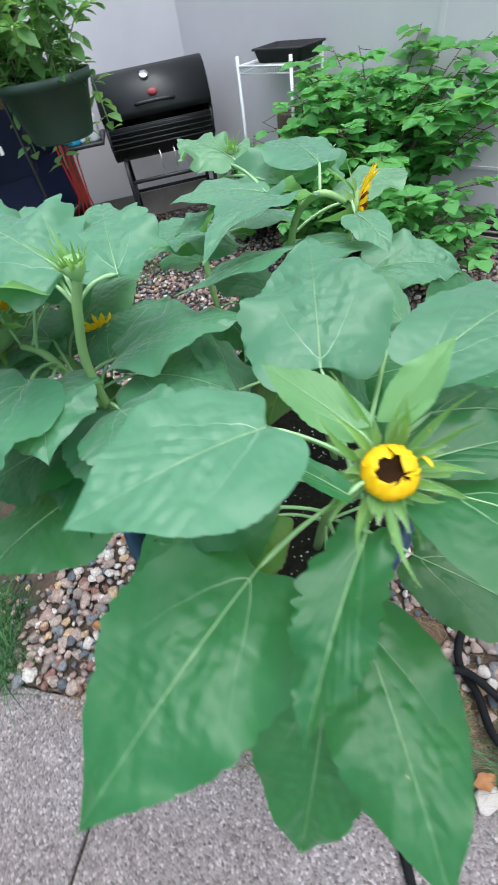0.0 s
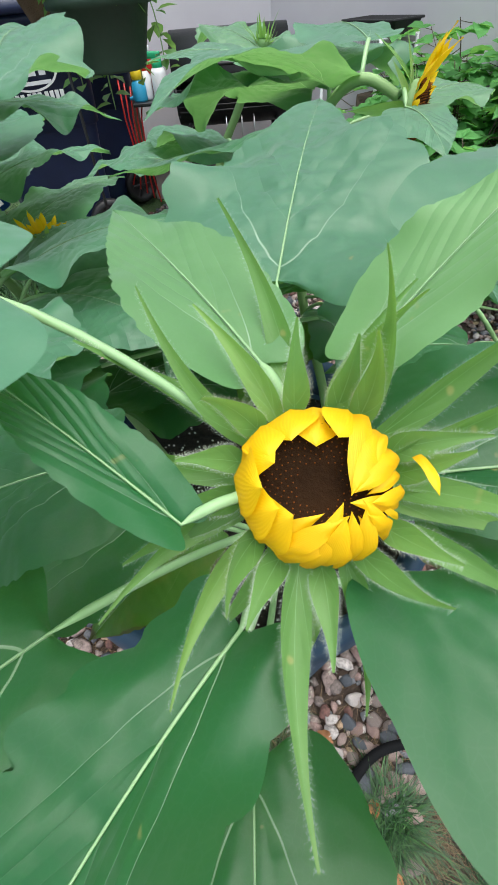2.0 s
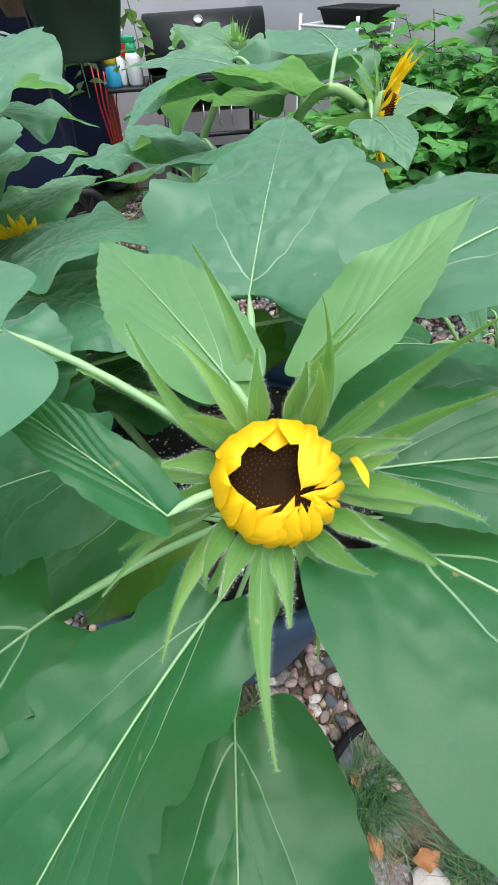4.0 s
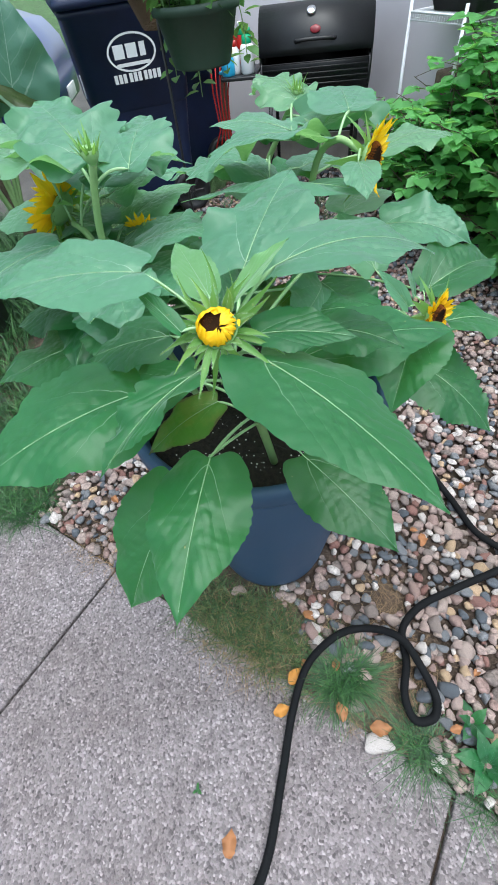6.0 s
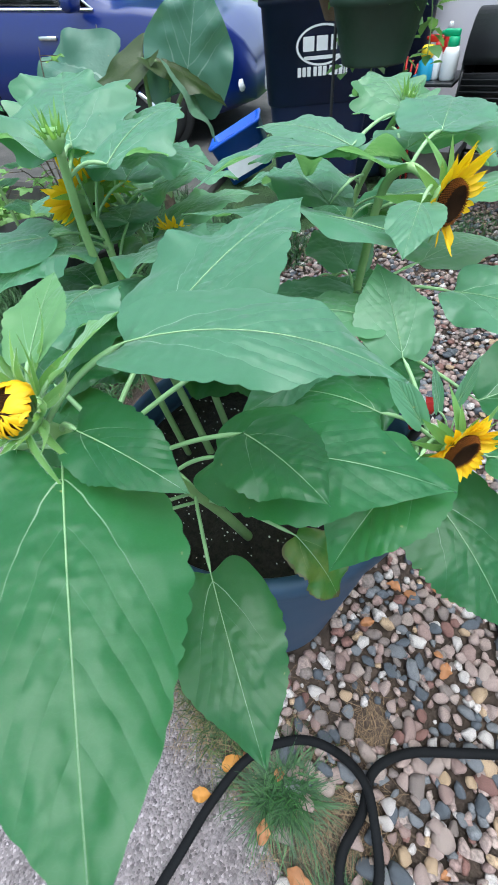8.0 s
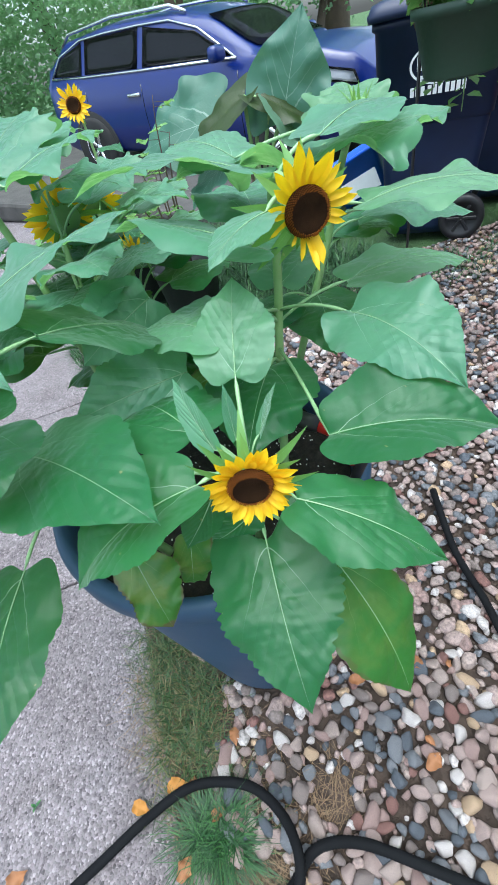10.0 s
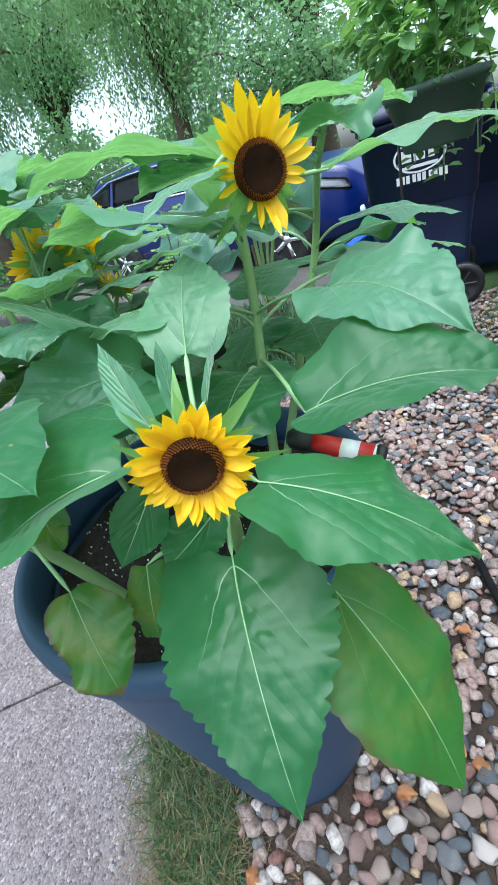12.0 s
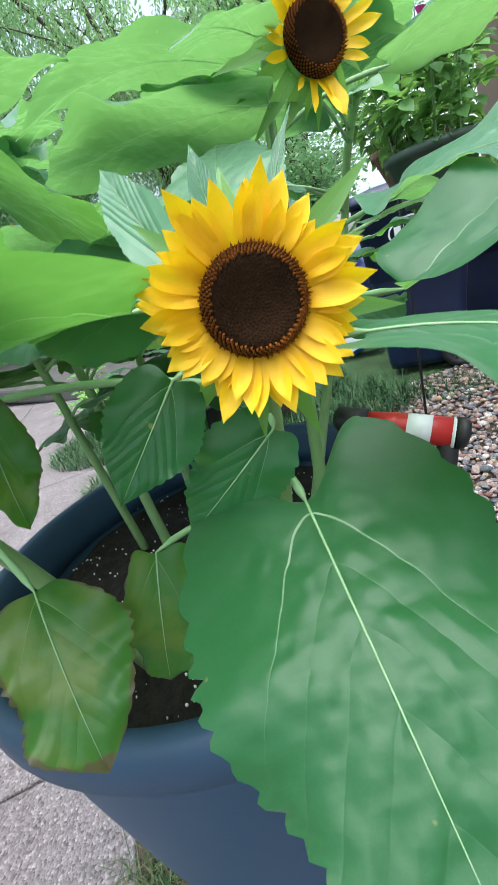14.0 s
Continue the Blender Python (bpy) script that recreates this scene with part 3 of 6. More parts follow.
def plant(name, pts, r0, r1, label, group="sunflowers in the pot"):
    """A sunflower: an empty at the stem's foot and the stem itself."""
    root = thing(name, Matrix.Translation(Vector(pts[0])), label, "sunflower", group)
    p = [Vector(q) - Vector(pts[0]) for q in pts]
    path = []
    for k in range(len(p) - 1):
        a, b = p[k], p[k + 1]
        before, after = p[max(k - 1, 0)], p[min(k + 2, len(p) - 1)]
        for i in range(6):
            t = i / 6
            path.append(0.5 * ((2 * a) + (b - before) * t + (2 * before - 5 * a + 4 * b - after) * t * t + (3 * a - before - 3 * b + after) * t ** 3))
    path.append(p[-1])
    n = len(path)
    part("stem", tube(path, [r0 + (r1 - r0) * i / (n - 1) for i in range(n)], 10), M_STEM, root)
    STEMS[root.name] = [q + Vector(pts[0]) for q in path]
    return root


LEAF_SEED = [10]


def sun_leaf(root, base, tip, width, roll=0, arch=0.08, fold=0.10, cup=0.05, mat=None, drop=0.05, stalk=0.0023, wave=0.03, hang=0.0, teeth=15, lobe=0.07, peak=0.62, label="", rib=True, tooth=0.026, toward=None, blunt=0.95, ragged=0.10):
    """One leaf of a plant, from the foot of its blade to its tip, with its stalk to the stem."""
    LEAF_SEED[0] += 1
    m, length = leaf_frame(base, tip, roll, toward)
    o = root.matrix_world.translation
    # leaves set high get the paler material that stands for skylight
    ob = part("leaf", blade(length, width, arch, fold, cup, wave, teeth, lobe, peak, LEAF_SEED[0], hang=hang, tooth=tooth, tip=blunt, edge=ragged, quilt=min(1.0, (width / 0.1) ** 1.5)), mat or (M_PALE_LIT if base[2] + tip[2] > 2.03 and root is not A else M_LEAF), root, label)
    ob.matrix_basis = Matrix.Translation(-o) @ m
    inv = m.inverted()
    b = Vector(base)
    path = STEMS[root.name]
    at = min(path, key=lambda q: (q - b).xy.length * 0.6 + abs(q.z - (b.z - drop)))
    bend = (at + b) / 2 + Vector((0, 0, 0.018))
    run = [inv @ q for q in bezier3(at, bend, b, 8)]
    if rib:
        ridge = [q + Vector((0, 0, 0.0007)) for q in blade_ridge(length, arch, hang)]
        pts = run[:-1] + ridge
        n1, n2 = len(run) - 1, len(ridge)
        rad = [stalk] * n1 + [stalk * (0.24 * (1 - k / n2) ** 1.4 + 0.04) for k in range(n2)]
    else:
        pts, rad = run, [stalk] * len(run)
    part("leaf_stalk", tube(pts, rad, 7), M_RIB if rib else M_STEM, ob)
    return ob


def petal_mesh(length, width, curl, seed, bow=0.0):
    rng = random.Random(seed)
    bm = bmesh.new()
    uvl = bm.loops.layers.uv.new("UVMap")
    uvs, grid = {}, []
    twist = rng.uniform(-0.5, 0.5)
    for i in range(11):
        s = i / 10
        w = width / 2 * (0.42 + 0.58 * math.sin(math.pi * min(1, 0.14 + s * 0.78)) ** 0.8) * (1 - max(0, (s - 0.58) / 0.42) ** 2.1)
        row = []
        for j in (-2, -1, 0, 1, 2):
            v = j / 2
            z = curl * length * s * s + bow * length * 4 * s * (1 - s) + 0.32 * w * abs(v) * (-1 if bow else 1) + 0.02 * length * math.sin(8 * s + 2 * v) + twist * v * w * s
            vert = bm.verts.new((length * s, v * w, z))
            uvs[vert] = (s, v)
            row.append(vert)
        grid.append(row)
    for a, b in zip(grid, grid[1:]):
        for k in range(4):
            f = bm.faces.new((a[k], b[k], b[k + 1], a[k + 1]))
            for lp in f.loops:
                lp[uvl].uv = uvs[lp.vert]
    bmesh.ops.remove_doubles(bm, verts=bm.verts, dist=1e-6)
    me = bpy.data.meshes.new("petal")
    bm.to_mesh(me)
    bm.free()
    me.materials.append(M_PETAL)
    for p in me.polygons:
        p.use_smooth = True
    return me


def bract_mesh(length, width, curl, mat):
    bm = bmesh.new()
    uvl = bm.loops.layers.uv.new("UVMap")
    grid, uvs = [], {}
    for i in range(9):
        s = i / 8
        w = width / 2 * (1 - s) ** 0.8 * (0.75 + 0.9 * s * (1 - s) * 2)
        row = []
        for v in (-1, 0, 1):
            vert = bm.verts.new((length * s, v * w, curl * length * s * s + 0.35 * w * abs(v)))
            uvs[vert] = (s, v * 0.6)
            row.append(vert)
        grid.append(row)
    for a, b in zip(grid, grid[1:]):
        for k in range(2):
            f = bm.faces.new((a[k], b[k], b[k + 1], a[k + 1]))
            for lp in f.loops:
                lp[uvl].uv = uvs[lp.vert]
    bmesh.ops.remove_doubles(bm, verts=bm.verts, dist=1e-6)
    me = bpy.data.meshes.new("bract")
    bm.to_mesh(me)
    bm.free()
    me.materials.append(mat)
    for p in me.polygons:
        p.use_smooth = True
    return me


def sepal_mesh(length, width, curl, sway, seed, hair=True):
    """A slender bract of the bud, folded along its middle and fringed with fine hairs."""
    rng = random.Random(seed)
    bm = bmesh.new()
    uvl = bm.loops.layers.uv.new("UVMap")
    grid, uvs = [], {}
    n = 14
    for i in range(n + 1):
        s = i / n
        w = width / 2 * (0.55 + 1.9 * s * (1 - s) * (1 - s) * 2) * (1 - s ** 1.6) + 0.0003
        y0 = sway * length * s * s
        row = []
        for v in (-1, -0.5, 0, 0.5, 1):
            vert = bm.verts.new((length * s * (1 - 0.15 * s * abs(curl)), y0 + v * w, curl * length * s * s + 0.5 * w * abs(v) + 0.02 * length * math.sin(5 * s + seed)))
            uvs[vert] = (s, v * 0.5)
            row.append(vert)
        grid.append(row)
    for a, b in zip(grid, grid[1:]):
        for k in range(4):
            f = bm.faces.new((a[k], b[k], b[k + 1], a[k + 1]))
            for lp in f.loops:
                lp[uvl].uv = uvs[lp.vert]
    if hair:
        for i in range(n):
            for k, sg in ((0, -1), (4, 1)):
                a, b = grid[i][k].co, grid[i + 1][k].co
                for q in range(7):
                    p = a.lerp(b, (q + rng.random()) / 7)
                    d = Vector((rng.uniform(0.1, 0.8), sg, rng.uniform(-0.2, 0.6))).normalized() * rng.uniform(0.0007, 0.0017)
                    e = (b - a).normalized() * 0.00003
                    f = bm.faces.new([bm.verts.new(p - e), bm.verts.new(p + e), bm.verts.new(p + d)])
                    f.material_index = 1
    me = bpy.data.meshes.new("bract")
    bm.to_mesh(me)
    bm.free()
    me.materials.append(M_SEPAL)
    me.materials.append(M_HAIR)
    for p in me.polygons:
        p.use_smooth = True
    return me


def facing(at, normal):
    """Axes with z along the normal."""
    m = Vector(normal).normalized().to_track_quat("Z", "Y").to_matrix().to_4x4()
    m.translation = Vector(at)
    return m


def disc_mesh(r, dome):
    """The seed disc: a shallow dome with spiral rows of florets standing on it."""
    bm = bmesh.new()
    rings, seg = 8, 32
    prev = None
    top = bm.verts.new((0, 0, dome * 0.8))
    for i in range(1, rings + 1):
        s = i / rings
        z = dome * (0.8 + 0.5 * s * s - 1.3 * max(0, s - 0.8) / 0.2 * 0.9)
        ring = [bm.verts.new((r * s * math.cos(2 * math.pi * k / seg), r * s * math.sin(2 * math.pi * k / seg), z)) for k in range(seg)]
        for k in range(seg):
            if prev is None:
                bm.faces.new((top, ring[k], ring[(k + 1) % seg]))
            else:
                bm.faces.new((prev[k], ring[k], ring[(k + 1) % seg], prev[(k + 1) % seg]))
        prev = ring
    bm.faces.new(prev[::-1])
    return bm


def floret_field(r, dome, first, last, count, size, tall):
    """Little pointed florets in a sunflower spiral between two radii."""
    bm = bmesh.new()
    for k in range(count):
        s = math.sqrt((k + 0.5) / count)
        if not first <= s <= last:
            continue
        a = k * 2.399963
        z = dome * (0.8 + 0.5 * s * s - 1.3 * max(0, s - 0.8) / 0.2 * 0.9)
        p = Vector((r * s * math.cos(a), r * s * math.sin(a), z))
        out = Vector((math.cos(a) * s * 0.5, math.sin(a) * s * 0.5, 1)).normalized()
        side = out.orthogonal().normalized()
        up = out.cross(side)
        ring = [bm.verts.new(p + (side * math.cos(b) + up * math.sin(b)) * size) for b in (0, 1.571, 3.142, 4.712)]
        tipv = bm.verts.new(p + out * tall * (0.7 + 0.6 * random.random()))
        for i in range(4):
            bm.faces.new((ring[i], ring[(i + 1) % 4], tipv))
    return bm


def flower(root, at, normal, r, petal, count, lift=12, seed=1, width=0.34, bracts=14, bract=0.045, missing=(), label="", back=0.02, bract_mat=None, bract_lift=-20, curl=-0.10, seat=0.93, slim=0.26, bias=None, angles=None):
    """A sunflower head of a plant: the dark disc carries its petals and green bracts."""
    rng = random.Random(seed)
    o = root.matrix_world.translation
    m = Matrix.Translation(-o) @ facing(at, normal)
    closed = not count and not angles
    head = part("flower_head", disc_mesh(r, r * 0.32), M_SEPAL if closed else M_DISC, root, label)
    head.matrix_basis = m
    if not closed:
        part("floret_field", floret_field(r, r * 0.32, 0.0, 0.80, 700, r * 0.024, r * 0.045), M_DISC, head)
        part("floret_ring", floret_field(r, r * 0.32, 0.78, 0.99, 760, r * 0.035, r * 0.13), M_FLORET, head)
    meshes = [petal_mesh(petal * (0.88 + 0.10 * k), petal * width, curl + 0.09 * k, seed * 7 + k) for k in range(4)]
    for ang, size in angles or ():
        pm = pose(0, 0, 0, 0, 0, ang) @ pose(r * seat, 0, -r * 0.08, rng.uniform(-22, 22), -lift + rng.uniform(-10, 10), rng.uniform(-6, 6)) @ Matrix.Scale(size, 4)
        shared("petal", meshes[rng.randrange(4)], head, pm)
    for layer in range(0 if angles else 2):
        for k in range(count):
            ang = 360 * (k + 0.5 * layer) / count + rng.uniform(-6, 6)
            if any(a0 <= ang % 360 <= a1 for a0, a1 in missing):
                continue
            sc = rng.uniform(0.72, 1.12) * (1.0 if layer == 0 else 0.92)
            if bias is not None:
                sc *= 1 + 0.20 * math.cos(radians(ang - bias))
            el = lift + rng.uniform(-9, 9) + 10 * layer
            pm = pose(0, 0, 0, 0, 0, ang) @ pose(r * seat, 0, -r * 0.08 + 0.0012 * layer, rng.uniform(-16, 16), -el, rng.uniform(-7, 7)) @ Matrix.Scale(sc, 4)
            shared("petal", meshes[rng.randrange(4)], head, pm)
    # the green cup behind
    cup = lathe([(0.003, -back), (r * 0.45, -back * 0.9), (r * 0.92, -back * 0.45), (r * 1.02, -r * 0.12), (r * 0.9, -r * 0.02)], 24)
    part("receptacle", cup, M_SEPAL, head, "green cup behind the petals")
    bmeshes = [bract_mesh(bract * (0.62 + 0.24 * k), bract * slim, 0.22 - 0.2 * k, bract_mat or M_SEPAL) for k in range(3)]
    for k in range(bracts):
        ang = 360 * k / bracts + rng.uniform(-8, 8)
        pm = pose(0, 0, 0, 0, 0, ang) @ pose(r * 0.85, 0, -back * 0.4, 0, -bract_lift + rng.uniform(-22, 22), rng.uniform(-12, 12))
        shared("bract", bmeshes[k % 3], head, pm @ Matrix.Scale(rng.uniform(0.6, 1.25), 4))
    return head


# ---- the big pot ----
POT = (-0.058, 0.515)
pot = thing("planter", pose(*POT, 0), "large blue-grey plastic planter with a rolled rim beside the path", "planter")
R, H = 0.295, 0.757
shell = lathe([(0.02, 0.004), (0.165, 0.004), (0.178, 0.012), (0.186, 0.05), (0.215, 0.25), (0.245, 0.45), (0.266, 0.60), (0.272, 0.665), (0.277, 0.69), (0.268, 0.70), (0.262, 0.66), (0.252, 0.60), (0.245, 0.56)], 72)
part("body", shell, M_POT, pot)
rim = lathe([(0.2765, 0.688), (0.287, 0.70), (R, 0.715), (R, 0.742), (R - 0.004, 0.753), (R - 0.012, H), (R - 0.022, 0.754), (R - 0.028, 0.742), (R - 0.032, 0.71), (R - 0.033, 0.69), (0.2765, 0.688)], 72)
part("rim", rim, M_POT, pot, "thick rolled rim")
bm = bmesh.new()
rings, seg = 14, 48
prev = [bm.verts.new((0, 0, 0.685))]
for i in range(1, rings + 1):
    rad = 0.262 * i / rings
    ring = []
    for k in range(seg):
        x, y = rad * math.cos(2 * math.pi * k / seg), rad * math.sin(2 * math.pi * k / seg)
        ring.append(bm.verts.new((x, y, 0.68 + 0.016 * noise.noise(Vector((x * 22, y * 22, 3))) + 0.006 * noise.noise(Vector((x * 90, y * 90, 1))))))
    for k in range(seg):
        if i == 1:
            bm.faces.new((prev[0], ring[k], ring[(k + 1) % seg]))
        else:
            bm.faces.new((prev[k], ring[k], ring[(k + 1) % seg], prev[(k + 1) % seg]))
    prev = ring
soil = tagged(link_mesh("potting_soil", bm, M_SOIL), "dark moist potting soil flecked with perlite", "soil", kind="stuff")
soil.matrix_world = pose(*POT, 0)
bm = bmesh.new()
rng = random.Random(5)
for k in range(420):
    a, q = rng.uniform(0, 6.283), 0.255 * math.sqrt(rng.random())
    p = Vector((q * math.cos(a), q * math.sin(a), 0))
    p.z = 0.684 + 0.016 * noise.noise(Vector((p.x * 22, p.y * 22, 3))) + 0.006 * noise.noise(Vector((p.x * 90, p.y * 90, 1)))
    s = rng.uniform(0.0009, 0.0026)
    bmesh.ops.create_icosphere(bm, subdivisions=1, radius=s, matrix=Matrix.Translation(p) @ pose(0, 0, 0, rng.uniform(0, 360), 0, 0) @ Matrix.Diagonal((1, 0.8, 0.6, 1)))
perl = tagged(link_mesh("perlite", bm, M_PERLITE), "white perlite grains on the potting soil", "perlite", kind="stuff")
perl.matrix_world = pose(*POT, 0)

# ---- the sunflower with the opening bud ----
A = plant("sunflower", [(0.03, 0.38, 0.67), (0.035, 0.32, 0.85), (0.045, 0.245, 1.03), (0.06, 0.195, 1.12), (0.064, 0.180, 1.15)], 0.0085, 0.006, "sunflower with a half-open yellow bud and broad green leaves")
sun_leaf(A, (0.046, 0.130, 1.010), (0.080, -0.050, 0.972), 0.118, 0, 0.07, 0.05, 0.10, drop=0.10, wave=0.04)
sun_leaf(A, (0.015, 0.10, 0.985), (-0.026, -0.026, 0.858), 0.120, -10, 0.08, drop=0.10)
sun_leaf(A, (0.103, 0.172, 1.142), (0.292, 0.062, 1.118), 0.130, -14, 0.05, 0.06, 0.08, lobe=0.10)
sun_leaf(A, (0.132, 0.234, 0.916), (0.286, 0.147, 0.872), 0.118, 5, 0.06, 0.06, 0.08, drop=0.0)
sun_leaf(A, (-0.038, 0.150, 1.080), (-0.158, -0.012, 1.062), 0.150, -8, 0.08, 0.06, 0.06, drop=0.06)
sun_leaf(A, (0.046, 0.148, 1.130), (-0.010, 0.026, 1.088), 0.056, 10, 0.08, 0.40, 0.04, drop=0.03, wave=0.10, tooth=0.09, ragged=0.2, mat=M_LEAF)
sun_leaf(A, (-0.016, 0.188, 1.208), (-0.132, 0.116, 1.214), 0.112, -6, 0.06, 0.12, 0.05, mat=M_PALE_LIT, drop=0.05, stalk=0.0013, lobe=0.10, wave=0.025, tooth=0.012)
sun_leaf(A, (0.033, 0.319, 1.146), (0.040, 0.505, 1.191), 0.148, 0, 0.06, 0.06, 0.05, mat=M_PALE_LIT, drop=0.06, lobe=0.14, peak=0.56, wave=0.05)
sun_leaf(A, (0.100, 0.244, 1.196), (0.245, 0.350, 1.168), 0.096, 0, 0.12, 0.06, 0.04, mat=M_PALE_LIT, drop=0.05)
sun_leaf(A, (0.033, 0.156, 1.170), (-0.023, 0.176, 1.200), 0.021, 0, 0.03, 0.3, 0.0, drop=0.02, stalk=0.0015)
sun_leaf(A, (0.045, 0.200, 1.184), (-0.020, 0.265, 1.200), 0.044, 0, 0.03, 0.2, 0.0, mat=M_YOUNG, drop=0.02, stalk=0.0016)
sun_leaf(A, (0.071, 0.208, 1.180), (0.116, 0.240, 1.226), 0.034, 0, 0.03, 0.2, 0.0, mat=M_YOUNG, drop=0.02, stalk=0.0016)
sun_leaf(A, (0.092, 0.194, 1.150), (0.192, 0.208, 1.153), 0.056, 10, 0.06, 0.2, 0.04, drop=0.02, stalk=0.002)
sun_leaf(A, (0.097, 0.299, 1.027), (0.294, 0.386, 1.050), 0.135, 0, 0.10, 0.06, 0.06, drop=0.04)
sun_leaf(A, (-0.03, 0.225, 1.105), (-0.13, 0.18, 1.085), 0.10, 0, 0.06, 0.06, 0.06, drop=0.04)
sun_leaf(A, (-0.05, 0.26, 1.00), (-0.20, 0.17, 0.96), 0.13, 0, 0.08, 0.06, 0.06, drop=0.05)
sun_leaf(A, (-0.03, 0.30, 0.92), (-0.12, 0.20, 0.87), 0.09, 0, 0.08, 0.06, 0.06, mat=M_OLD, drop=0.05)
sun_leaf(A, (0.110, 0.371, 1.140), (0.004, 0.506, 1.030), 0.110, 20, 0.08, 0.06, 0.06, drop=0.05)
sun_leaf(A, (0.14, 0.30, 1.09), (0.235, 0.29, 1.085), 0.09, 0, 0.08, 0.06, 0.06, drop=0.05)


def laid(base, tip, up, size):
    """Axes for a petal from its foot to its tip, its face turned to up."""
    base, tip = Vector(base), Vector(tip)
    x = (tip - base).normalized()
    z = Vector(up) - x * x.dot(Vector(up))
    z.normalize()
    m = Matrix((x, z.cross(x), z)).transposed().to_4x4()
    m.translation = base
    return m @ Matrix.Scale((tip - base).length / size, 4)


def opening_bud(root, at, normal, r, seed, label):
    """A half-open head: hooded petals round one side, narrow ones still drawn together over the disc on the other."""
    rng = random.Random(seed)
    o = root.matrix_world.translation
    head = part("flower_head", disc_mesh(r, r * 0.2), M_DISC, root, label)
    head.matrix_basis = Matrix.Translation(-o) @ facing(at, normal)
    part("floret_ring", floret_field(r, r * 0.2, 0.30, 1.0, 420, r * 0.014, r * 0.05), M_FLORET, head, "rows of brown florets")
    knot = Vector((r * 0.36, -r * 0.16, r * 0.60))
    hood = [petal_mesh(1.0, 0.74 + 0.08 * k, 0.0, seed + k, 0.17) for k in range(3)]
    slim = [petal_mesh(1.0, 0.22 + 0.04 * k, 0.0, seed + 9 + k, 0.17) for k in range(3)]

    def rim_point(ang, q, z):
        return Vector((r * q * math.cos(radians(ang)), r * q * math.sin(radians(ang)), z))

    for k, ang in enumerate((70, 92, 112, 134, 154, 176, 198, 216)):
        foot = rim_point(ang + rng.uniform(-4, 4), 1.12, -r * 0.22)
        reach = (0.66, 0.52, 0.70, 0.74, 0.66, 0.74, 0.60, 0.50)[k]
        point = rim_point(ang + rng.uniform(-16, 16), reach, r * rng.uniform(0.38, 0.82))
        shared("petal", hood[k % 3], head, laid(foot, point, rim_point(ang, 1.0, r * 1.1), 1.0))
    for k in range(21):
        ang = 222 + 196 * k / 20 + rng.uniform(-4, 4)
        foot = rim_point(ang, 1.13 - 0.05 * (k % 2), r * 0.06)
        point = knot + Vector((rng.gauss(0, 0.09), rng.gauss(0, 0.09), rng.uniform(-0.05, 0.12))) * r
        point = foot.lerp(point, rng.uniform(0.80, 1.0) if k % 3 else rng.uniform(0.5, 0.7))
        shared("petal", slim[k % 3], head, laid(foot, point, rim_point(ang, 0.6, r * 1.3), 1.0))
    shared("petal", slim[2], head, laid(rim_point(18, 1.32, r * 0.25), rim_point(-4, 1.42, r * 0.55), (0.2, 0, 1), 1.0))
    cup = lathe([(0.003, -0.018), (r * 0.5, -0.0165), (r * 1.0, -0.011), (r * 1.12, -0.007), (r * 1.09, -0.004), (r * 1.02, -0.005)], 28)
    part("receptacle", cup, M_SEPAL, head, "hairy green cup behind the petals")
    inner = [sepal_mesh(0.021 + 0.003 * k, 0.0068, (0.10, -0.15, 0.25)[k], (0.10, -0.15, 0.2)[k], seed + 40 + k) for k in range(3)]
    for k in range(13):
        ang = 360 * k / 13 + rng.uniform(-9, 9)
        shared("bract", inner[k % 3], head, pose(0, 0, 0, 0, 0, ang) @ pose(r * 1.14, 0, -0.006, rng.uniform(-20, 20), -40 + rng.uniform(-14, 10), rng.uniform(-14, 14)))
    outer = [sepal_mesh(0.035 + 0.005 * k, 0.0062 + 0.0007 * (k % 3), (-0.30, 0.25, 0.5, -0.15, 0.35)[k], (0.25, -0.3, 0.3, -0.2, 0.12)[k], seed + k) for k in range(5)]
    for k in range(21):
        ang = 360 * k / 21 + rng.uniform(-8, 8)
        row = k % 2
        el = (20 if row else 2) + rng.uniform(-12, 12) - (16 if 200 < ang < 340 else 0)
        shared("bract", outer[rng.randrange(5)], head, pose(0, 0, 0, 0, 0, ang) @ pose(r * (1.12 - 0.16 * (1 - row)), 0, -0.006 - 0.005 * (1 - row), rng.uniform(-30, 30), -el, rng.uniform(-10, 10)) @ Matrix.Scale(rng.uniform(0.85, 1.15), 4))
    return head


opening_bud(A, (0.0635, 0.171, 1.171), (0.08, -0.62, 0.78), 0.0176, 3, "half-open bud, yellow petals folded over a dark centre")

# ---- the sunflower in full bloom, low in front of the pot ----
B = plant("sunflower", [(0.10, 0.52, 0.67), (0.14, 0.51, 0.80), (0.186, 0.501, 0.88), (0.23, 0.487, 0.975), (0.255, 0.477, 1.007)], 0.009, 0.006, "sunflower in full bloom with golden petals round a dark disc")
sun_leaf(B, (0.268, 0.470, 0.919), (0.400, 0.421, 0.840), 0.128, 9, 0.10, 0.05, 0.06, drop=0.03, wave=0.04, lobe=0.24, peak=0.55, tooth=0.058, teeth=19)
sun_leaf(B, (0.293, 0.500, 0.988), (0.393, 0.582, 0.930), 0.090, 4, 0.10, 0.05, 0.06, drop=0.03, wave=0.05)
sun_leaf(B, (0.297, 0.530, 0.861), (0.418, 0.535, 0.725), 0.120, -10, 0.10, 0.05, 0.06, mat=M_TIRED, drop=0.03)
sun_leaf(B, (0.170, 0.520, 1.048), (0.093, 0.575, 1.112), 0.090, 0, 0.06, 0.05, 0.04, drop=0.06)
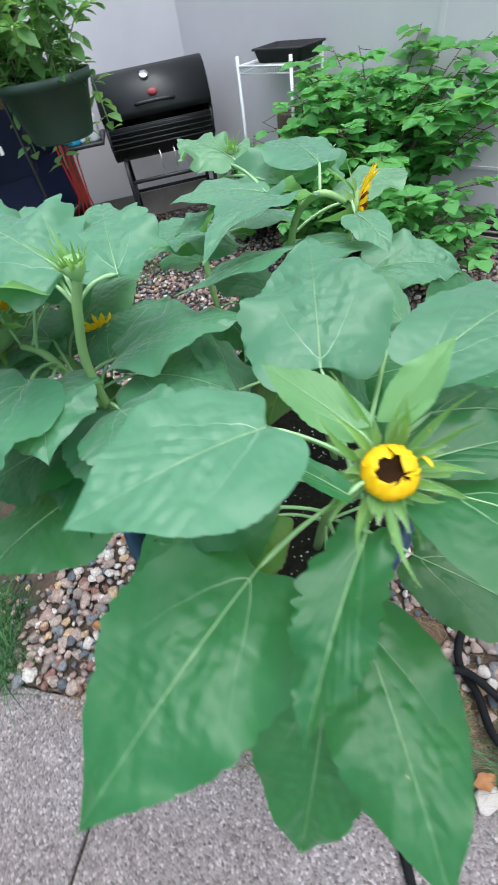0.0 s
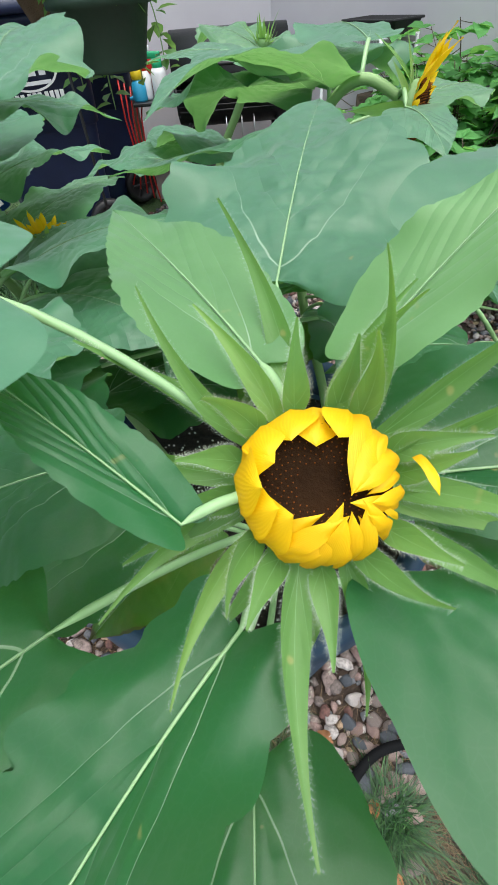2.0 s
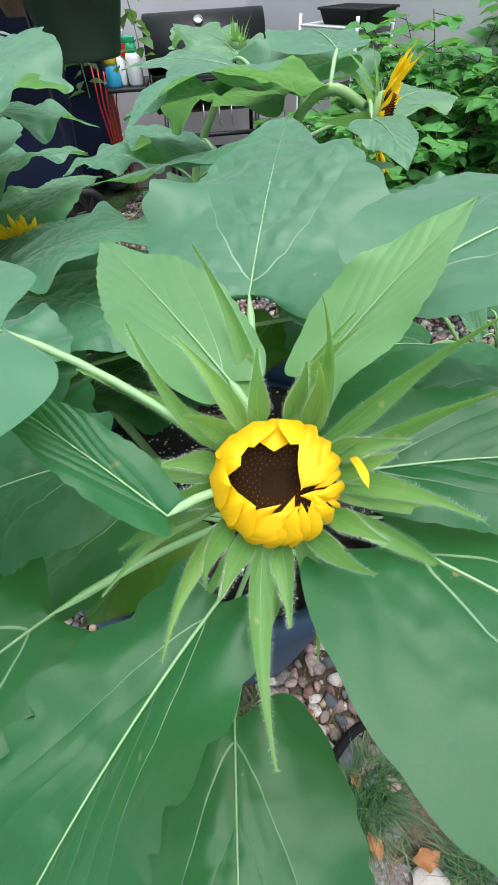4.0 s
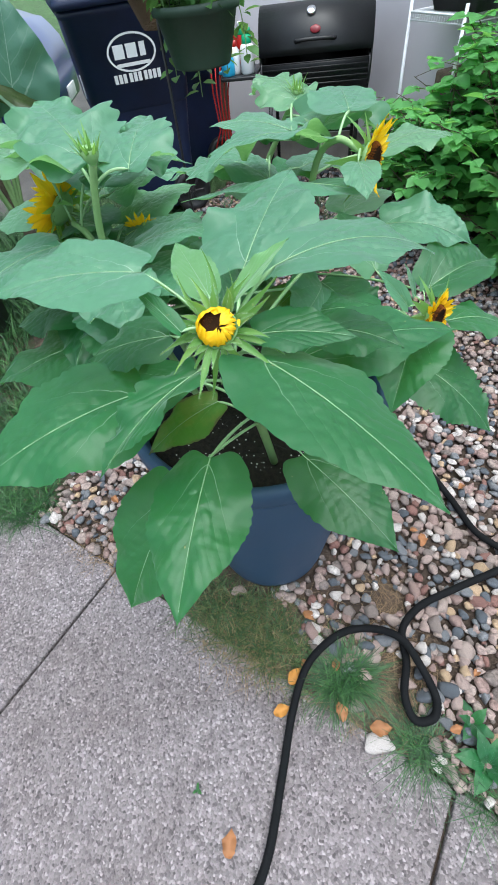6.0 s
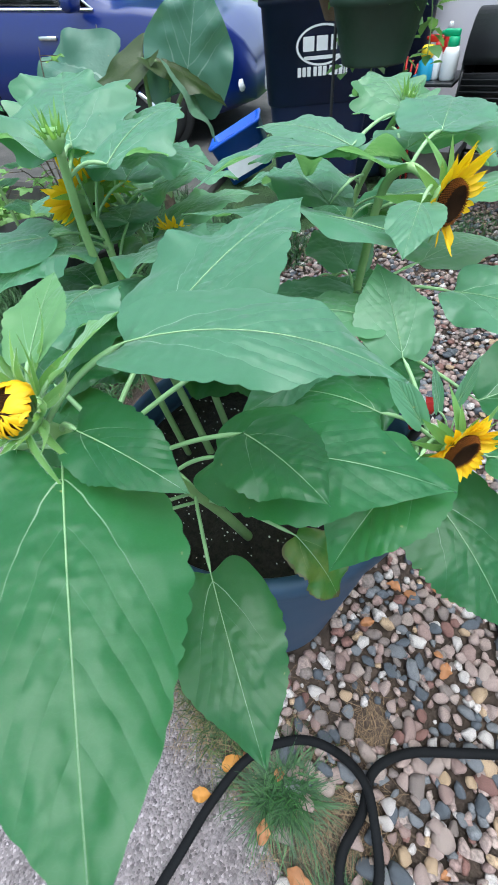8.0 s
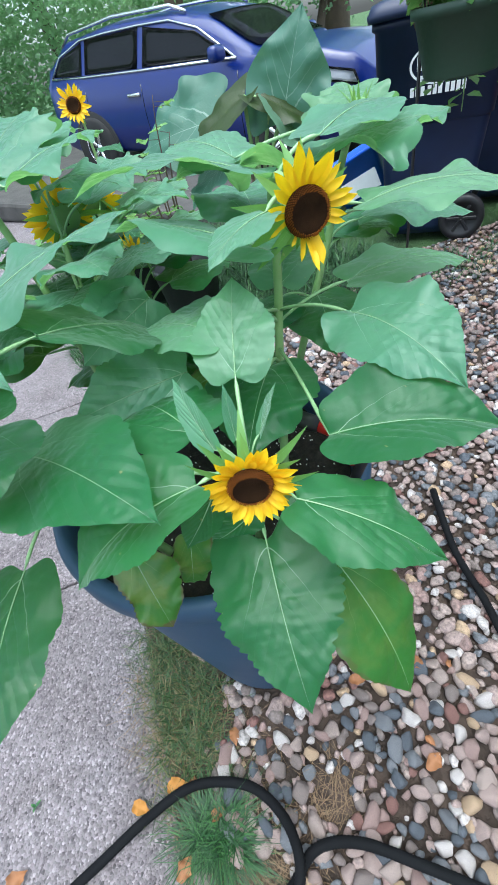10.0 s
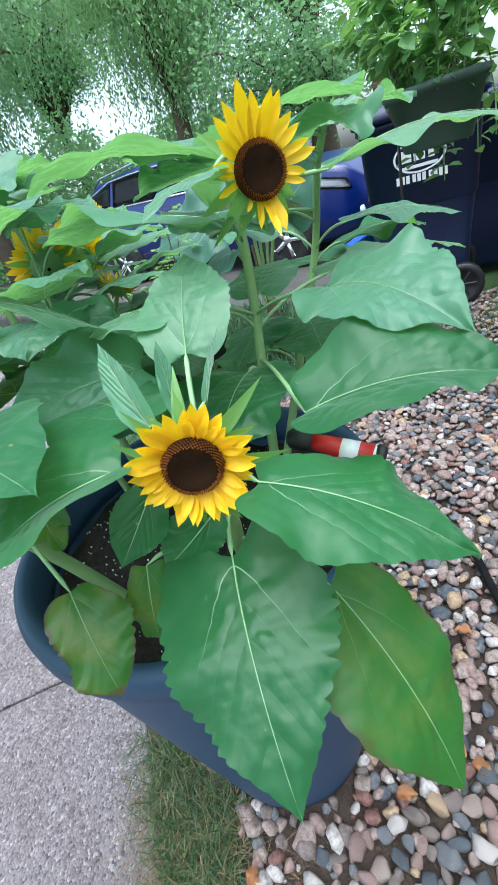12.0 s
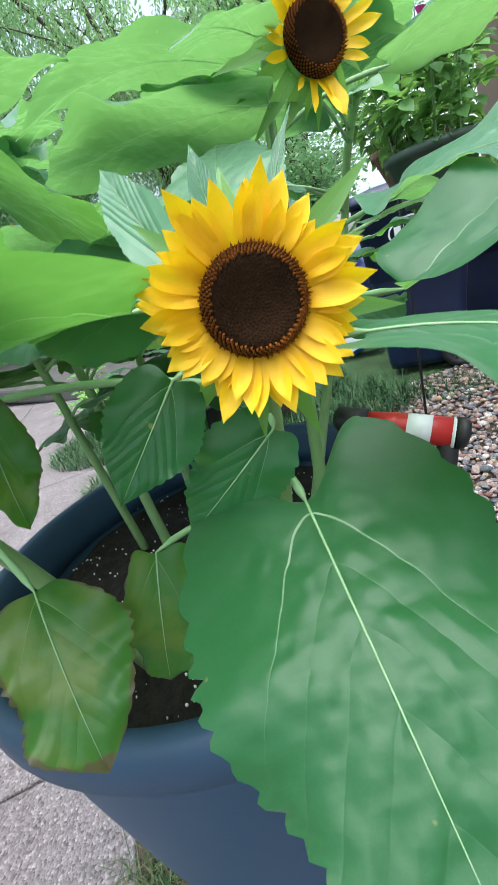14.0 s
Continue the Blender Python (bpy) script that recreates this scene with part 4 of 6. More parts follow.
sun_leaf(B, (0.246, 0.430, 1.018), (0.238, 0.296, 0.968), 0.108, 0, 0.14, 0.32, 0.05, drop=0.03)
sun_leaf(A, (0.164, 0.341, 0.889), (0.232, 0.341, 0.814), 0.072, 0, 0.10, 0.05, 0.05, mat=M_OLD, drop=0.02, lobe=0.02, tooth=0.03, peak=0.70, blunt=0.75, ragged=0.34, wave=0.07)
sun_leaf(B, (0.179, 0.410, 0.882), (0.186, 0.386, 0.796), 0.060, 0, 0.10, 0.10, 0.05, mat=M_OLD, drop=0.02, tooth=0.03, peak=0.72, blunt=0.62, toward=(0.9, -0.3, 0.3), ragged=0.34, wave=0.08)
sun_leaf(B, (0.252, 0.472, 0.952), (0.226, 0.424, 0.908), 0.046, 0, 0.10, 0.05, 0.05, drop=0.03, wave=0.08, tooth=0.06, toward=(0.9, -0.3, 0.4))
sun_leaf(B, (0.242, 0.437, 0.988), (0.246, 0.397, 0.948), 0.042, 0, 0.06, 0.05, 0.05, drop=0.03, toward=(0.9, -0.2, 0.3))
sun_leaf(B, (0.15, 0.36, 0.995), (0.138, 0.352, 0.915), 0.044, 0, 0.06, 0.45, 0.05, mat=M_OLD, drop=0.03, toward=(0.9, -0.2, 0.3), ragged=0.45, wave=0.12)
sun_leaf(B, (0.230, 0.459, 1.030), (0.178, 0.457, 1.085), 0.026, -40, 0.04, 0.25, 0.0, mat=M_PALE_LIT, drop=0.02, stalk=0.001)
sun_leaf(B, (0.235, 0.480, 1.035), (0.212, 0.490, 1.080), 0.014, 0, 0.02, 0.3, 0.0, mat=M_PALE_LIT, drop=0.02, stalk=0.001)
sun_leaf(B, (0.245, 0.500, 1.035), (0.245, 0.525, 1.080), 0.013, 0, 0.02, 0.3, 0.0, mat=M_PALE_LIT, drop=0.02, stalk=0.001)
sun_leaf(B, (0.186, 0.457, 1.020), (0.060, 0.430, 1.000), 0.115, 0, 0.10, 0.05, 0.05, drop=0.03)
flower(B, (0.270, 0.469, 1.010), (0.88, -0.42, 0.06), 0.0208, 0.0236, 30, 13, seed=5, width=0.40, bracts=18, bract=0.045, back=0.016, label="open golden sunflower head with a dark brown disc")

# ---- the tall sunflower behind ----
C = plant("sunflower", [(0.09, 0.585, 0.67), (0.06, 0.62, 0.82), (0.02, 0.66, 0.95), (0.02, 0.675, 1.06), (0.035, 0.672, 1.15), (0.07, 0.662, 1.182), (0.108, 0.655, 1.168)], 0.0075, 0.0048, "tall sunflower with an open bloom nodding sideways")
sun_leaf(C, (0.250, 0.572, 0.990), (0.350, 0.705, 0.985), 0.112, 12, 0.12, 0.50, 0.05, drop=0.04, wave=0.05)
sun_leaf(C, (0.150, 0.688, 1.042), (0.312, 0.690, 1.015), 0.122, 14, 0.14, 0.25, 0.05, drop=0.04, wave=0.05)
sun_leaf(C, (0.120, 0.735, 1.140), (0.240, 0.850, 1.138), 0.105, 0, 0.10, 0.05, 0.05, drop=0.02, wave=0.05)
sun_leaf(C, (0.040, 0.664, 1.176), (-0.085, 0.470, 1.190), 0.098, 6, 0.13, 0.12, 0.05, mat=M_PALE_LIT, drop=0.02, wave=0.05)
sun_leaf(C, (0.112, 0.617, 1.166), (0.143, 0.530, 1.147), 0.060, 0, 0.08, 0.05, 0.05, mat=M_PALE_LIT, drop=0.02)
sun_leaf(C, (0.110, 0.617, 1.127), (-0.130, 0.480, 1.150), 0.130, 12, 0.06, 0.05, 0.05, drop=0.04, wave=0.05)
sun_leaf(C, (0.130, 0.535, 1.072), (0.000, 0.483, 1.050), 0.100, 0, 0.10, 0.05, 0.05, drop=0.06)
sun_leaf(C, (0.069, 0.752, 1.034), (0.125, 0.925, 1.010), 0.120, 0, 0.10, 0.05, 0.05, drop=0.04)
sun_leaf(C, (0.04, 0.62, 1.03), (-0.06, 0.50, 1.02), 0.12, 0, 0.08, 0.05, 0.05, drop=0.04)
sun_leaf(C, (-0.02, 0.70, 1.02), (-0.13, 0.80, 1.03), 0.11, 0, 0.08, 0.05, 0.05, drop=0.04)
sun_leaf(C, (0.02, 0.60, 0.95), (-0.04, 0.48, 0.90), 0.10, 0, 0.08, 0.05, 0.05, mat=M_OLD, drop=0.04)
sun_leaf(C, (0.075, 0.715, 1.205), (0.010, 0.890, 1.198), 0.110, 0, 0.07, 0.05, 0.05, mat=M_PALE_LIT, drop=0.02)
flower(C, (0.126, 0.655, 1.157), (0.95, -0.22, 0.0), 0.0240, 0.0325, 10, 26, seed=8, width=0.30, bracts=18, bract=0.05, back=0.02, label="open sunflower head, ragged golden petals",
       angles=((46, 1.0), (60, 1.2), (74, 1.1), (86, 1.3), (98, 1.25), (112, 1.1), (126, 1.0), (142, 0.95), (160, 0.75), (176, 0.6), (192, 0.7), (30, 0.85), (14, 0.8), (2, 1.0), (-14, 0.75), (-28, 0.7), (256, 0.8), (270, 1.0), (284, 1.15), (236, 0.45)))

# ---- the budding sunflower behind that ----
D = plant("sunflower", [(-0.07, 0.68, 0.67), (-0.12, 0.80, 0.85), (-0.15, 0.90, 1.02), (-0.10, 0.89, 1.13), (-0.065, 0.89, 1.19)], 0.008, 0.005, "sunflower with a closed green bud and wide upper leaves")
sun_leaf(D, (0.018, 0.742, 1.172), (0.066, 0.921, 1.180), 0.172, 0, 0.06, 0.05, 0.05, mat=M_PALE_LIT, drop=0.02, wave=0.09, tooth=0.115, teeth=11, ragged=0.22)
sun_leaf(D, (-0.055, 0.87, 1.185), (-0.165, 0.945, 1.214), 0.125, 0, 0.06, 0.05, 0.05, mat=M_PALE_LIT, drop=0.02, wave=0.09, tooth=0.115, teeth=11, ragged=0.22)
sun_leaf(D, (0.02, 0.735, 1.165), (-0.140, 0.615, 1.168), 0.150, 15, 0.06, 0.05, 0.05, mat=M_PALE_LIT, drop=0.02, wave=0.09, tooth=0.115, teeth=11, ragged=0.22)
sun_leaf(D, (-0.005, 0.655, 1.195), (-0.139, 0.635, 1.205), 0.100, 0, 0.08, 0.05, 0.05, mat=M_PALE_LIT, drop=0.02)
sun_leaf(D, (-0.062, 0.700, 1.106), (-0.200, 0.750, 1.120), 0.160, 15, 0.08, 0.05, 0.05, drop=0.03, wave=0.05)
sun_leaf(D, (-0.10, 0.80, 1.10), (-0.24, 0.70, 1.10), 0.16, 0, 0.09, 0.05, 0.05, drop=0.03)
sun_leaf(D, (-0.06, 0.90, 1.06), (0.04, 1.03, 1.03), 0.16, 0, 0.09, 0.05, 0.05, drop=0.03)
sun_leaf(D, (-0.16, 0.90, 1.0), (-0.27, 0.98, 0.98), 0.12, 0, 0.08, 0.05, 0.05, drop=0.03)
sun_leaf(D, (-0.12, 0.76, 0.95), (-0.05, 0.65, 0.92), 0.11, 0, 0.08, 0.05, 0.05, drop=0.03)
flower(D, (-0.062, 0.890, 1.20), (0.1, 0.0, 1.0), 0.010, 0.012, 0, 75, seed=9, width=0.5, bracts=24, bract=0.028, back=0.016, bract_lift=62, label="closed green flower bud", curl=0.3, slim=0.16, bract_mat=M_SEPAL)

# ---- the sunflowers on the far side of the pot ----
E = plant("sunflower", [(-0.16, 0.47, 0.67), (-0.22, 0.465, 0.85), (-0.28, 0.46, 1.0), (-0.32, 0.47, 1.09), (-0.358, 0.484, 1.105)], 0.008, 0.005, "sunflower with several golden blooms seen from behind")
sun_leaf(E, (-0.29, 0.48, 1.185), (-0.150, 0.575, 1.172), 0.105, 0, 0.10, 0.05, 0.05, mat=M_PALE_LIT, drop=0.04, wave=0.09, tooth=0.115, teeth=11, ragged=0.22)
sun_leaf(E, (-0.223, 0.460, 1.085), (-0.042, 0.475, 1.118), 0.125, 0, 0.08, 0.05, 0.05, drop=0.04, wave=0.06)
sun_leaf(E, (-0.30, 0.38, 1.12), (-0.38, 0.22, 1.09), 0.16, 0, 0.09, 0.05, 0.05, drop=0.04)
sun_leaf(E, (-0.34, 0.53, 1.08), (-0.50, 0.57, 1.06), 0.16, 0, 0.09, 0.05, 0.05, drop=0.04)
sun_leaf(E, (-0.30, 0.52, 1.15), (-0.37, 0.67, 1.16), 0.16, 0, 0.09, 0.05, 0.05, drop=0.04)
sun_leaf(E, (-0.22, 0.40, 1.05), (-0.16, 0.26, 1.02), 0.16, 0, 0.09, 0.05, 0.05, drop=0.04)
sun_leaf(E, (-0.26, 0.50, 1.05), (-0.18, 0.64, 1.07), 0.16, 0, 0.09, 0.05, 0.05, drop=0.04)
sun_leaf(E, (-0.20, 0.45, 1.06), (-0.06, 0.40, 1.05), 0.16, 0, 0.09, 0.05, 0.05, drop=0.04)
sun_leaf(E, (-0.28, 0.38, 1.02), (-0.42, 0.32, 0.99), 0.16, 0, 0.09, 0.05, 0.05, drop=0.04)
sun_leaf(E, (-0.19, 0.50, 0.97), (-0.09, 0.58, 0.96), 0.12, 0, 0.08, 0.05, 0.05, drop=0.04)
sun_leaf(E, (-0.24, 0.36, 0.97), (-0.41, 0.22, 0.94), 0.19, 0, 0.08, 0.05, 0.05, drop=0.04)
sun_leaf(E, (-0.36, 0.47, 1.22), (-0.47, 0.56, 1.23), 0.12, 0, 0.10, 0.05, 0.05, mat=M_PALE_LIT, drop=0.04, wave=0.09, tooth=0.115, teeth=11, ragged=0.22)
flower(E, (-0.388, 0.497, 1.124), (-0.80, 0.0, 0.42), 0.030, 0.042, 22, 16, seed=12, width=0.33, bracts=16, bract=0.05, back=0.02, label="golden sunflower head facing away")
F_ = plant("sunflower", [(-0.18, 0.54, 0.67), (-0.28, 0.56, 0.88), (-0.37, 0.57, 1.03), (-0.42, 0.565, 1.11)], 0.008, 0.005, "sunflower with small golden blooms among its leaves")
sun_leaf(F_, (-0.38, 0.62, 1.10), (-0.48, 0.76, 1.10), 0.16, 0, 0.09, 0.05, 0.05, drop=0.04)
sun_leaf(F_, (-0.43, 0.53, 1.10), (-0.57, 0.50, 1.08), 0.16, 0, 0.09, 0.05, 0.05, drop=0.04)
sun_leaf(F_, (-0.34, 0.60, 1.05), (-0.24, 0.74, 1.08), 0.16, 0, 0.09, 0.05, 0.05, drop=0.04)
sun_leaf(F_, (-0.30, 0.62, 0.98), (-0.32, 0.77, 0.96), 0.16, 0, 0.09, 0.05, 0.05, drop=0.04)
sun_leaf(F_, (-0.44, 0.60, 1.14), (-0.55, 0.68, 1.16), 0.12, 0, 0.10, 0.05, 0.05, mat=M_PALE_LIT, drop=0.04, wave=0.09, tooth=0.115, teeth=11, ragged=0.22)
flower(F_, (-0.441, 0.567, 1.120), (-0.6, 0.35, 0.5), 0.024, 0.036, 14, 14, seed=14, width=0.33, bracts=14, bract=0.045, back=0.018, label="golden sunflower head")
G_ = plant("sunflower", [(-0.20, 0.44, 0.67), (-0.235, 0.42, 0.90), (-0.237, 0.403, 1.10), (-0.212, 0.392, 1.19), (-0.191, 0.385, 1.233)], 0.0065, 0.005, "sunflower with a fat green bud above its leaves")
sun_leaf(G_, (-0.165, 0.42, 1.215), (-0.21, 0.57, 1.235), 0.11, 0, 0.08, 0.05, 0.05, mat=M_PALE_LIT, drop=0.02, wave=0.09, tooth=0.115, teeth=11, ragged=0.22)
sun_leaf(G_, (-0.215, 0.412, 1.228), (-0.360, 0.505, 1.272), 0.165, 0, 0.05, 0.05, 0.05, mat=M_PALE_LIT, drop=0.02, wave=0.09, tooth=0.115, teeth=11, ragged=0.22)
sun_leaf(G_, (-0.23, 0.40, 1.222), (-0.41, 0.41, 1.225), 0.15, 8, 0.08, 0.05, 0.05, mat=M_PALE_LIT, drop=0.02, wave=0.09, tooth=0.115, teeth=11, ragged=0.22)
sun_leaf(G_, (-0.25, 0.45, 1.225), (-0.37, 0.56, 1.240), 0.12, 0, 0.10, 0.05, 0.05, mat=M_PALE_LIT, drop=0.02, wave=0.08, tooth=0.085, teeth=11, ragged=0.20)
flower(G_, (-0.190, 0.383, 1.250), (-0.1, 0.1, 1.0), 0.012, 0.012, 0, 75, seed=19, width=0.5, bracts=28, bract=0.030, back=0.018, bract_lift=62, label="closed green flower bud", curl=0.3, slim=0.16, bract_mat=M_SEPAL)
flower(F_, (-0.283, 0.578, 1.059), (-0.3, 0.6, 0.6), 0.017, 0.022, 15, 25, seed=27, width=0.33, bracts=16, bract=0.036, back=0.016, label="small golden sunflower head facing away", slim=0.18)

for root, turn, zs in ((E, 2.6, (1.06, 1.10)), (F_, 2.0, (1.00, 1.06, 1.11)), (D, 1.2, (1.02, 1.06)), (G_, 3.0, (1.02, 1.08))):
    for k, z in enumerate(zs):
        at = min(STEMS[root.name], key=lambda q: abs(q.z - z + 0.03))
        a = turn + k * 2.4
        d = Vector((math.cos(a), math.sin(a), 0))
        b = Vector((at.x, at.y, z)) + d * 0.06
        sun_leaf(root, b, b + d * 0.15 + Vector((0, 0, 0.012 * (k % 3) - 0.012)), 0.13, 0, 0.10, 0.05, 0.05, drop=0.03, wave=0.06)
sun_leaf(G_, (0.091, 0.495, 1.029), (0.07, 0.358, 1.021), 0.105, 0, 0.10, 0.05, 0.05, drop=0.04, wave=0.06, toward=(0.8, -0.1, 0.7))
sun_leaf(E, (-0.101, 0.527, 1.048), (-0.083, 0.4, 1.002), 0.13, 0, 0.10, 0.05, 0.05, drop=0.04, wave=0.06, toward=(0.8, -0.1, 0.6))
for root, turn, zs in ((E, 0.4, (0.90, 0.96, 1.01)), (F_, 4.4, (0.88, 0.94, 1.0)), (D, 3.6, (0.88, 0.94, 0.99)), (G_, 0.9, (0.92, 0.98, 1.03)), (C, 3.3, (0.90, 0.96))):
    for k, z in enumerate(zs):
        at = min(STEMS[root.name], key=lambda q: abs(q.z - z + 0.03))
        a = turn + k * 2.2
        d = Vector((math.cos(a), math.sin(a), 0))
        b = Vector((at.x, at.y, z)) + d * 0.05
        sun_leaf(root, b, b + d * 0.16 + Vector((0, 0, -0.03)), 0.15, 0, 0.10, 0.05, 0.05, drop=0.03, wave=0.06)

# ---- wheeled bins ----
def wheeled_bin(m, label, printed):
    root = thing("wheeled_bin", m, label, "bin", "bins by the house")
    rings = []
    for w, d, z, r in ((0.50, 0.52, 0.03, 0.05), (0.52, 0.56, 0.08, 0.06), (0.56, 0.62, 0.45, 0.06), (0.60, 0.66, 0.66, 0.06), (0.60, 0.665, 0.665, 0.06), (0.625, 0.69, 0.675, 0.06), (0.67, 0.755, 1.10, 0.06), (0.70, 0.80, 1.11, 0.06), (0.70, 0.80, 1.14, 0.06)):
        rings.append(rounded_rect(w, d, r, z))
    part("body", loft(rings), M_BIN, root)
    lid = [rounded_rect(0.73, 0.86, 0.05, 1.142), rounded_rect(0.74, 0.87, 0.05, 1.17), rounded_rect(0.70, 0.82, 0.07, 1.21), rounded_rect(0.52, 0.60, 0.10, 1.235)]
    part("lid", loft(lid), M_BIN, root, "domed navy lid")
    part("handle_bar", tube([(0.33, -0.26, 1.10), (0.41, -0.26, 1.12), (0.41, 0.26, 1.12), (0.33, 0.26, 1.10)], 0.016), M_BIN, root)
    part("axle", tube([(0.22, -0.34, 0.135), (0.22, 0.34, 0.135)], 0.013), M_STEEL, root)
    for sx in (-1, 1):
        w = part("wheel", lathe([(0.030, -0.024), (0.085, -0.024), (0.092, -0.034), (0.126, -0.032), (0.135, -0.020), (0.135, 0.020), (0.126, 0.032), (0.092, 0.034), (0.085, 0.024), (0.030, 0.024)], 32, True), M_BINBLACK, root, "black spoked plastic wheel")
        w.matrix_basis = pose(0.22, sx * 0.325, 0.135, 90, 0, 0)
        for k in range(6):
            part("spoke", box(0.018, 0.085, 0.068, (0.045 * math.cos(k * 1.047), 0.045 * math.sin(k * 1.047), 0), 0.003, 1, (0, 0, math.degrees(k * 1.047) - 90)), M_BINBLACK, w, smooth=False)
    if printed:
        # an oval badge of plain shapes and a line of plain bars
        face = Matrix.Translation((0.0, -0.366, 0.915)) @ pose(0, 0, 0, 90 + 4.4, 0, 0)
        bm = bmesh.new()
        n = 40
        for k in range(n):
            a0, a1 = 2 * math.pi * k / n, 2 * math.pi * (k + 1) / n
            vs = [bm.verts.new((q * rx * math.cos(a), q * ry * math.sin(a) + 0.02, 0.004)) for a, q, rx, ry in ((a0, 1, 0.145, 0.088), (a1, 1, 0.145, 0.088), (a1, 0.92, 0.145, 0.085), (a0, 0.92, 0.145, 0.085))]
            bm.faces.new(vs)
        part("badge_ring", bm, M_WHITEPRINT, root, "white oval outline print", smooth=False).matrix_basis = face
        for x0, w0 in ((-0.075, 0.062), (0.0, 0.062), (0.065, 0.034)):
            part("badge_block", box(w0, 0.062, 0.004, (x0, 0.028, 0.003)), M_WHITEPRINT, root, smooth=False).matrix_basis = face
        part("badge_bar", box(0.20, 0.016, 0.004, (0.0, -0.032, 0.003)), M_WHITEPRINT, root, smooth=False).matrix_basis = face
        for k in range(10):
            part("print_bar", box(0.020, 0.042, 0.004, (-0.125 + 0.0275 * k + (0.008 if k > 2 else 0) + (0.008 if k > 5 else 0), -0.092, 0.003)), M_WHITEPRINT, root, smooth=False).matrix_basis = face
        sticker = part("sticker", box(0.006, 0.045, 0.11, (-0.322, -0.22, 0.80), 0.002, 1), M_WHITEPRINT, root, "white paper sticker on its side", smooth=False)
    return root


BIN_TURN = 40.0
wheeled_bin(pose(-1.955, 3.225, 0, 0, 0, BIN_TURN) @ Matrix.Scale(1.06, 4), "navy plastic wheeled bin with a white printed badge", True)
wheeled_bin(pose(-2.02, 4.02, 0, 0, 0, BIN_TURN + 4), "plain navy plastic wheeled bin beside the printed one", False)

boxm = pose(-2.85, 3.37, 0.0, 0, 0, 40) @ pose(0, 0, 0.225, 0, -24, 0) @ Matrix.Scale(1.10, 4)
rbox = thing("recycling_box", boxm, "tipped bright blue recycling box with a white label", "box")
rings = [rounded_rect(0.36, 0.26, 0.03, -0.16), rounded_rect(0.42, 0.32, 0.03, 0.14), rounded_rect(0.45, 0.35, 0.03, 0.142), rounded_rect(0.45, 0.35, 0.03, 0.165), rounded_rect(0.40, 0.30, 0.03, 0.165), rounded_rect(0.34, 0.24, 0.03, -0.13)]
part("shell", loft(rings), M_BLUEBOX, rbox)
part("label_patch", box(0.30, 0.006, 0.14, (0, -0.152, -0.05), 0.002, 1, (-6, 0, 0)), M_WHITEPRINT, rbox, "white printed label", smooth=False)

# ---- the barrel grill ----
grill = thing("barrel_grill", pose(-0.76, 3.80, 0, 0, 0, 13), "black steel barrel grill with a red badge and side shelf", "grill")
GW = 0.74


def barrel(a0, a1, r, w, z, thick=0.006, n=20):
    """A curved steel shell round the x axis between two angles."""
    rings = []
    for q in (r, r - thick):
        rings.append([(q * math.cos(radians(a0 + (a1 - a0) * k / n)), q * math.sin(radians(a0 + (a1 - a0) * k / n))) for k in range(n + 1)])
    outline = rings[0] + rings[1][::-1]
    return loft([[(x, -p[0], z + p[1]) for p in outline] for x in (-w / 2, w / 2)])


part("firebox", barrel(180, 360, 0.235, GW, 0.80), M_GRILL, grill)
part("lid", barrel(2, 176, 0.24, GW + 0.012, 0.83), M_GRILL, grill, "rounded black lid")
for sx in (-1, 1):
    part("end_plate", loft([[(sx * GW / 2 + dx, 0.236 * math.cos(2 * math.pi * k / 32), 0.815 + 0.236 * math.sin(2 * math.pi * k / 32)) for k in range(32)] for dx in (-0.004, 0.006)]), M_GRILL, grill)
part("lid_handle", tube([(-0.13, -0.225, 0.905), (-0.12, -0.262, 0.91), (-0.06, -0.272, 0.915), (0.06, -0.272, 0.915), (0.12, -0.262, 0.91), (0.13, -0.225, 0.905)], 0.011), M_BINBLACK, grill)
badge = part("badge", lathe([(0.001, 0.004), (0.03, 0.004), (0.034, 0.0)], 24), M_BADGE, grill, "oval red enamel badge")
badge.matrix_basis = pose(0, -0.213, 0.955, 60, 0, 0) @ Matrix.Diagonal((1.0, 0.65, 1, 1))
dial = part("thermometer", lathe([(0.001, 0.012), (0.026, 0.012), (0.03, 0.008), (0.03, 0.0)], 24), M_CHROME, grill, "round chrome thermometer")
dial.matrix_basis = pose(-0.03, -0.135, 1.033, 36, 0, 0)
for k in range(5):
    part("rack_rail", tube([(-0.36, -0.25 - 0.006 * k, 0.80 - 0.028 * k), (0.36, -0.25 - 0.006 * k, 0.80 - 0.028 * k)], 0.0045, 6), M_BINBLACK, grill)
for x in (-0.36, 0.36):
    part("rack_arm", tube([(x, -0.22, 0.81), (x, -0.256, 0.80), (x, -0.284, 0.68), (x, -0.22, 0.66)], 0.006, 6), M_BINBLACK, grill)
part("side_shelf", box(0.25, 0.42, 0.02, (-0.53, -0.02, 0.74), 0.005), M_GRILL, grill)
for x in (-0.30, 0.30):
    part("leg_frame", tube([(x, 0.20, 0.0), (x, 0.18, 0.58), (x, -0.16, 0.60), (x, -0.30, 0.60), (x, -0.345, 0.56), (x, -0.36, 0.48), (x, -0.33, 0.0)], 0.014), M_BINBLACK, grill)
part("cross_bar", tube([(-0.30, -0.35, 0.50), (0.30, -0.35, 0.50)], 0.013), M_BINBLACK, grill)
part("brace", tube([(-0.30, 0.17, 0.30), (0.30, 0.17, 0.30)], 0.012), M_BINBLACK, grill)
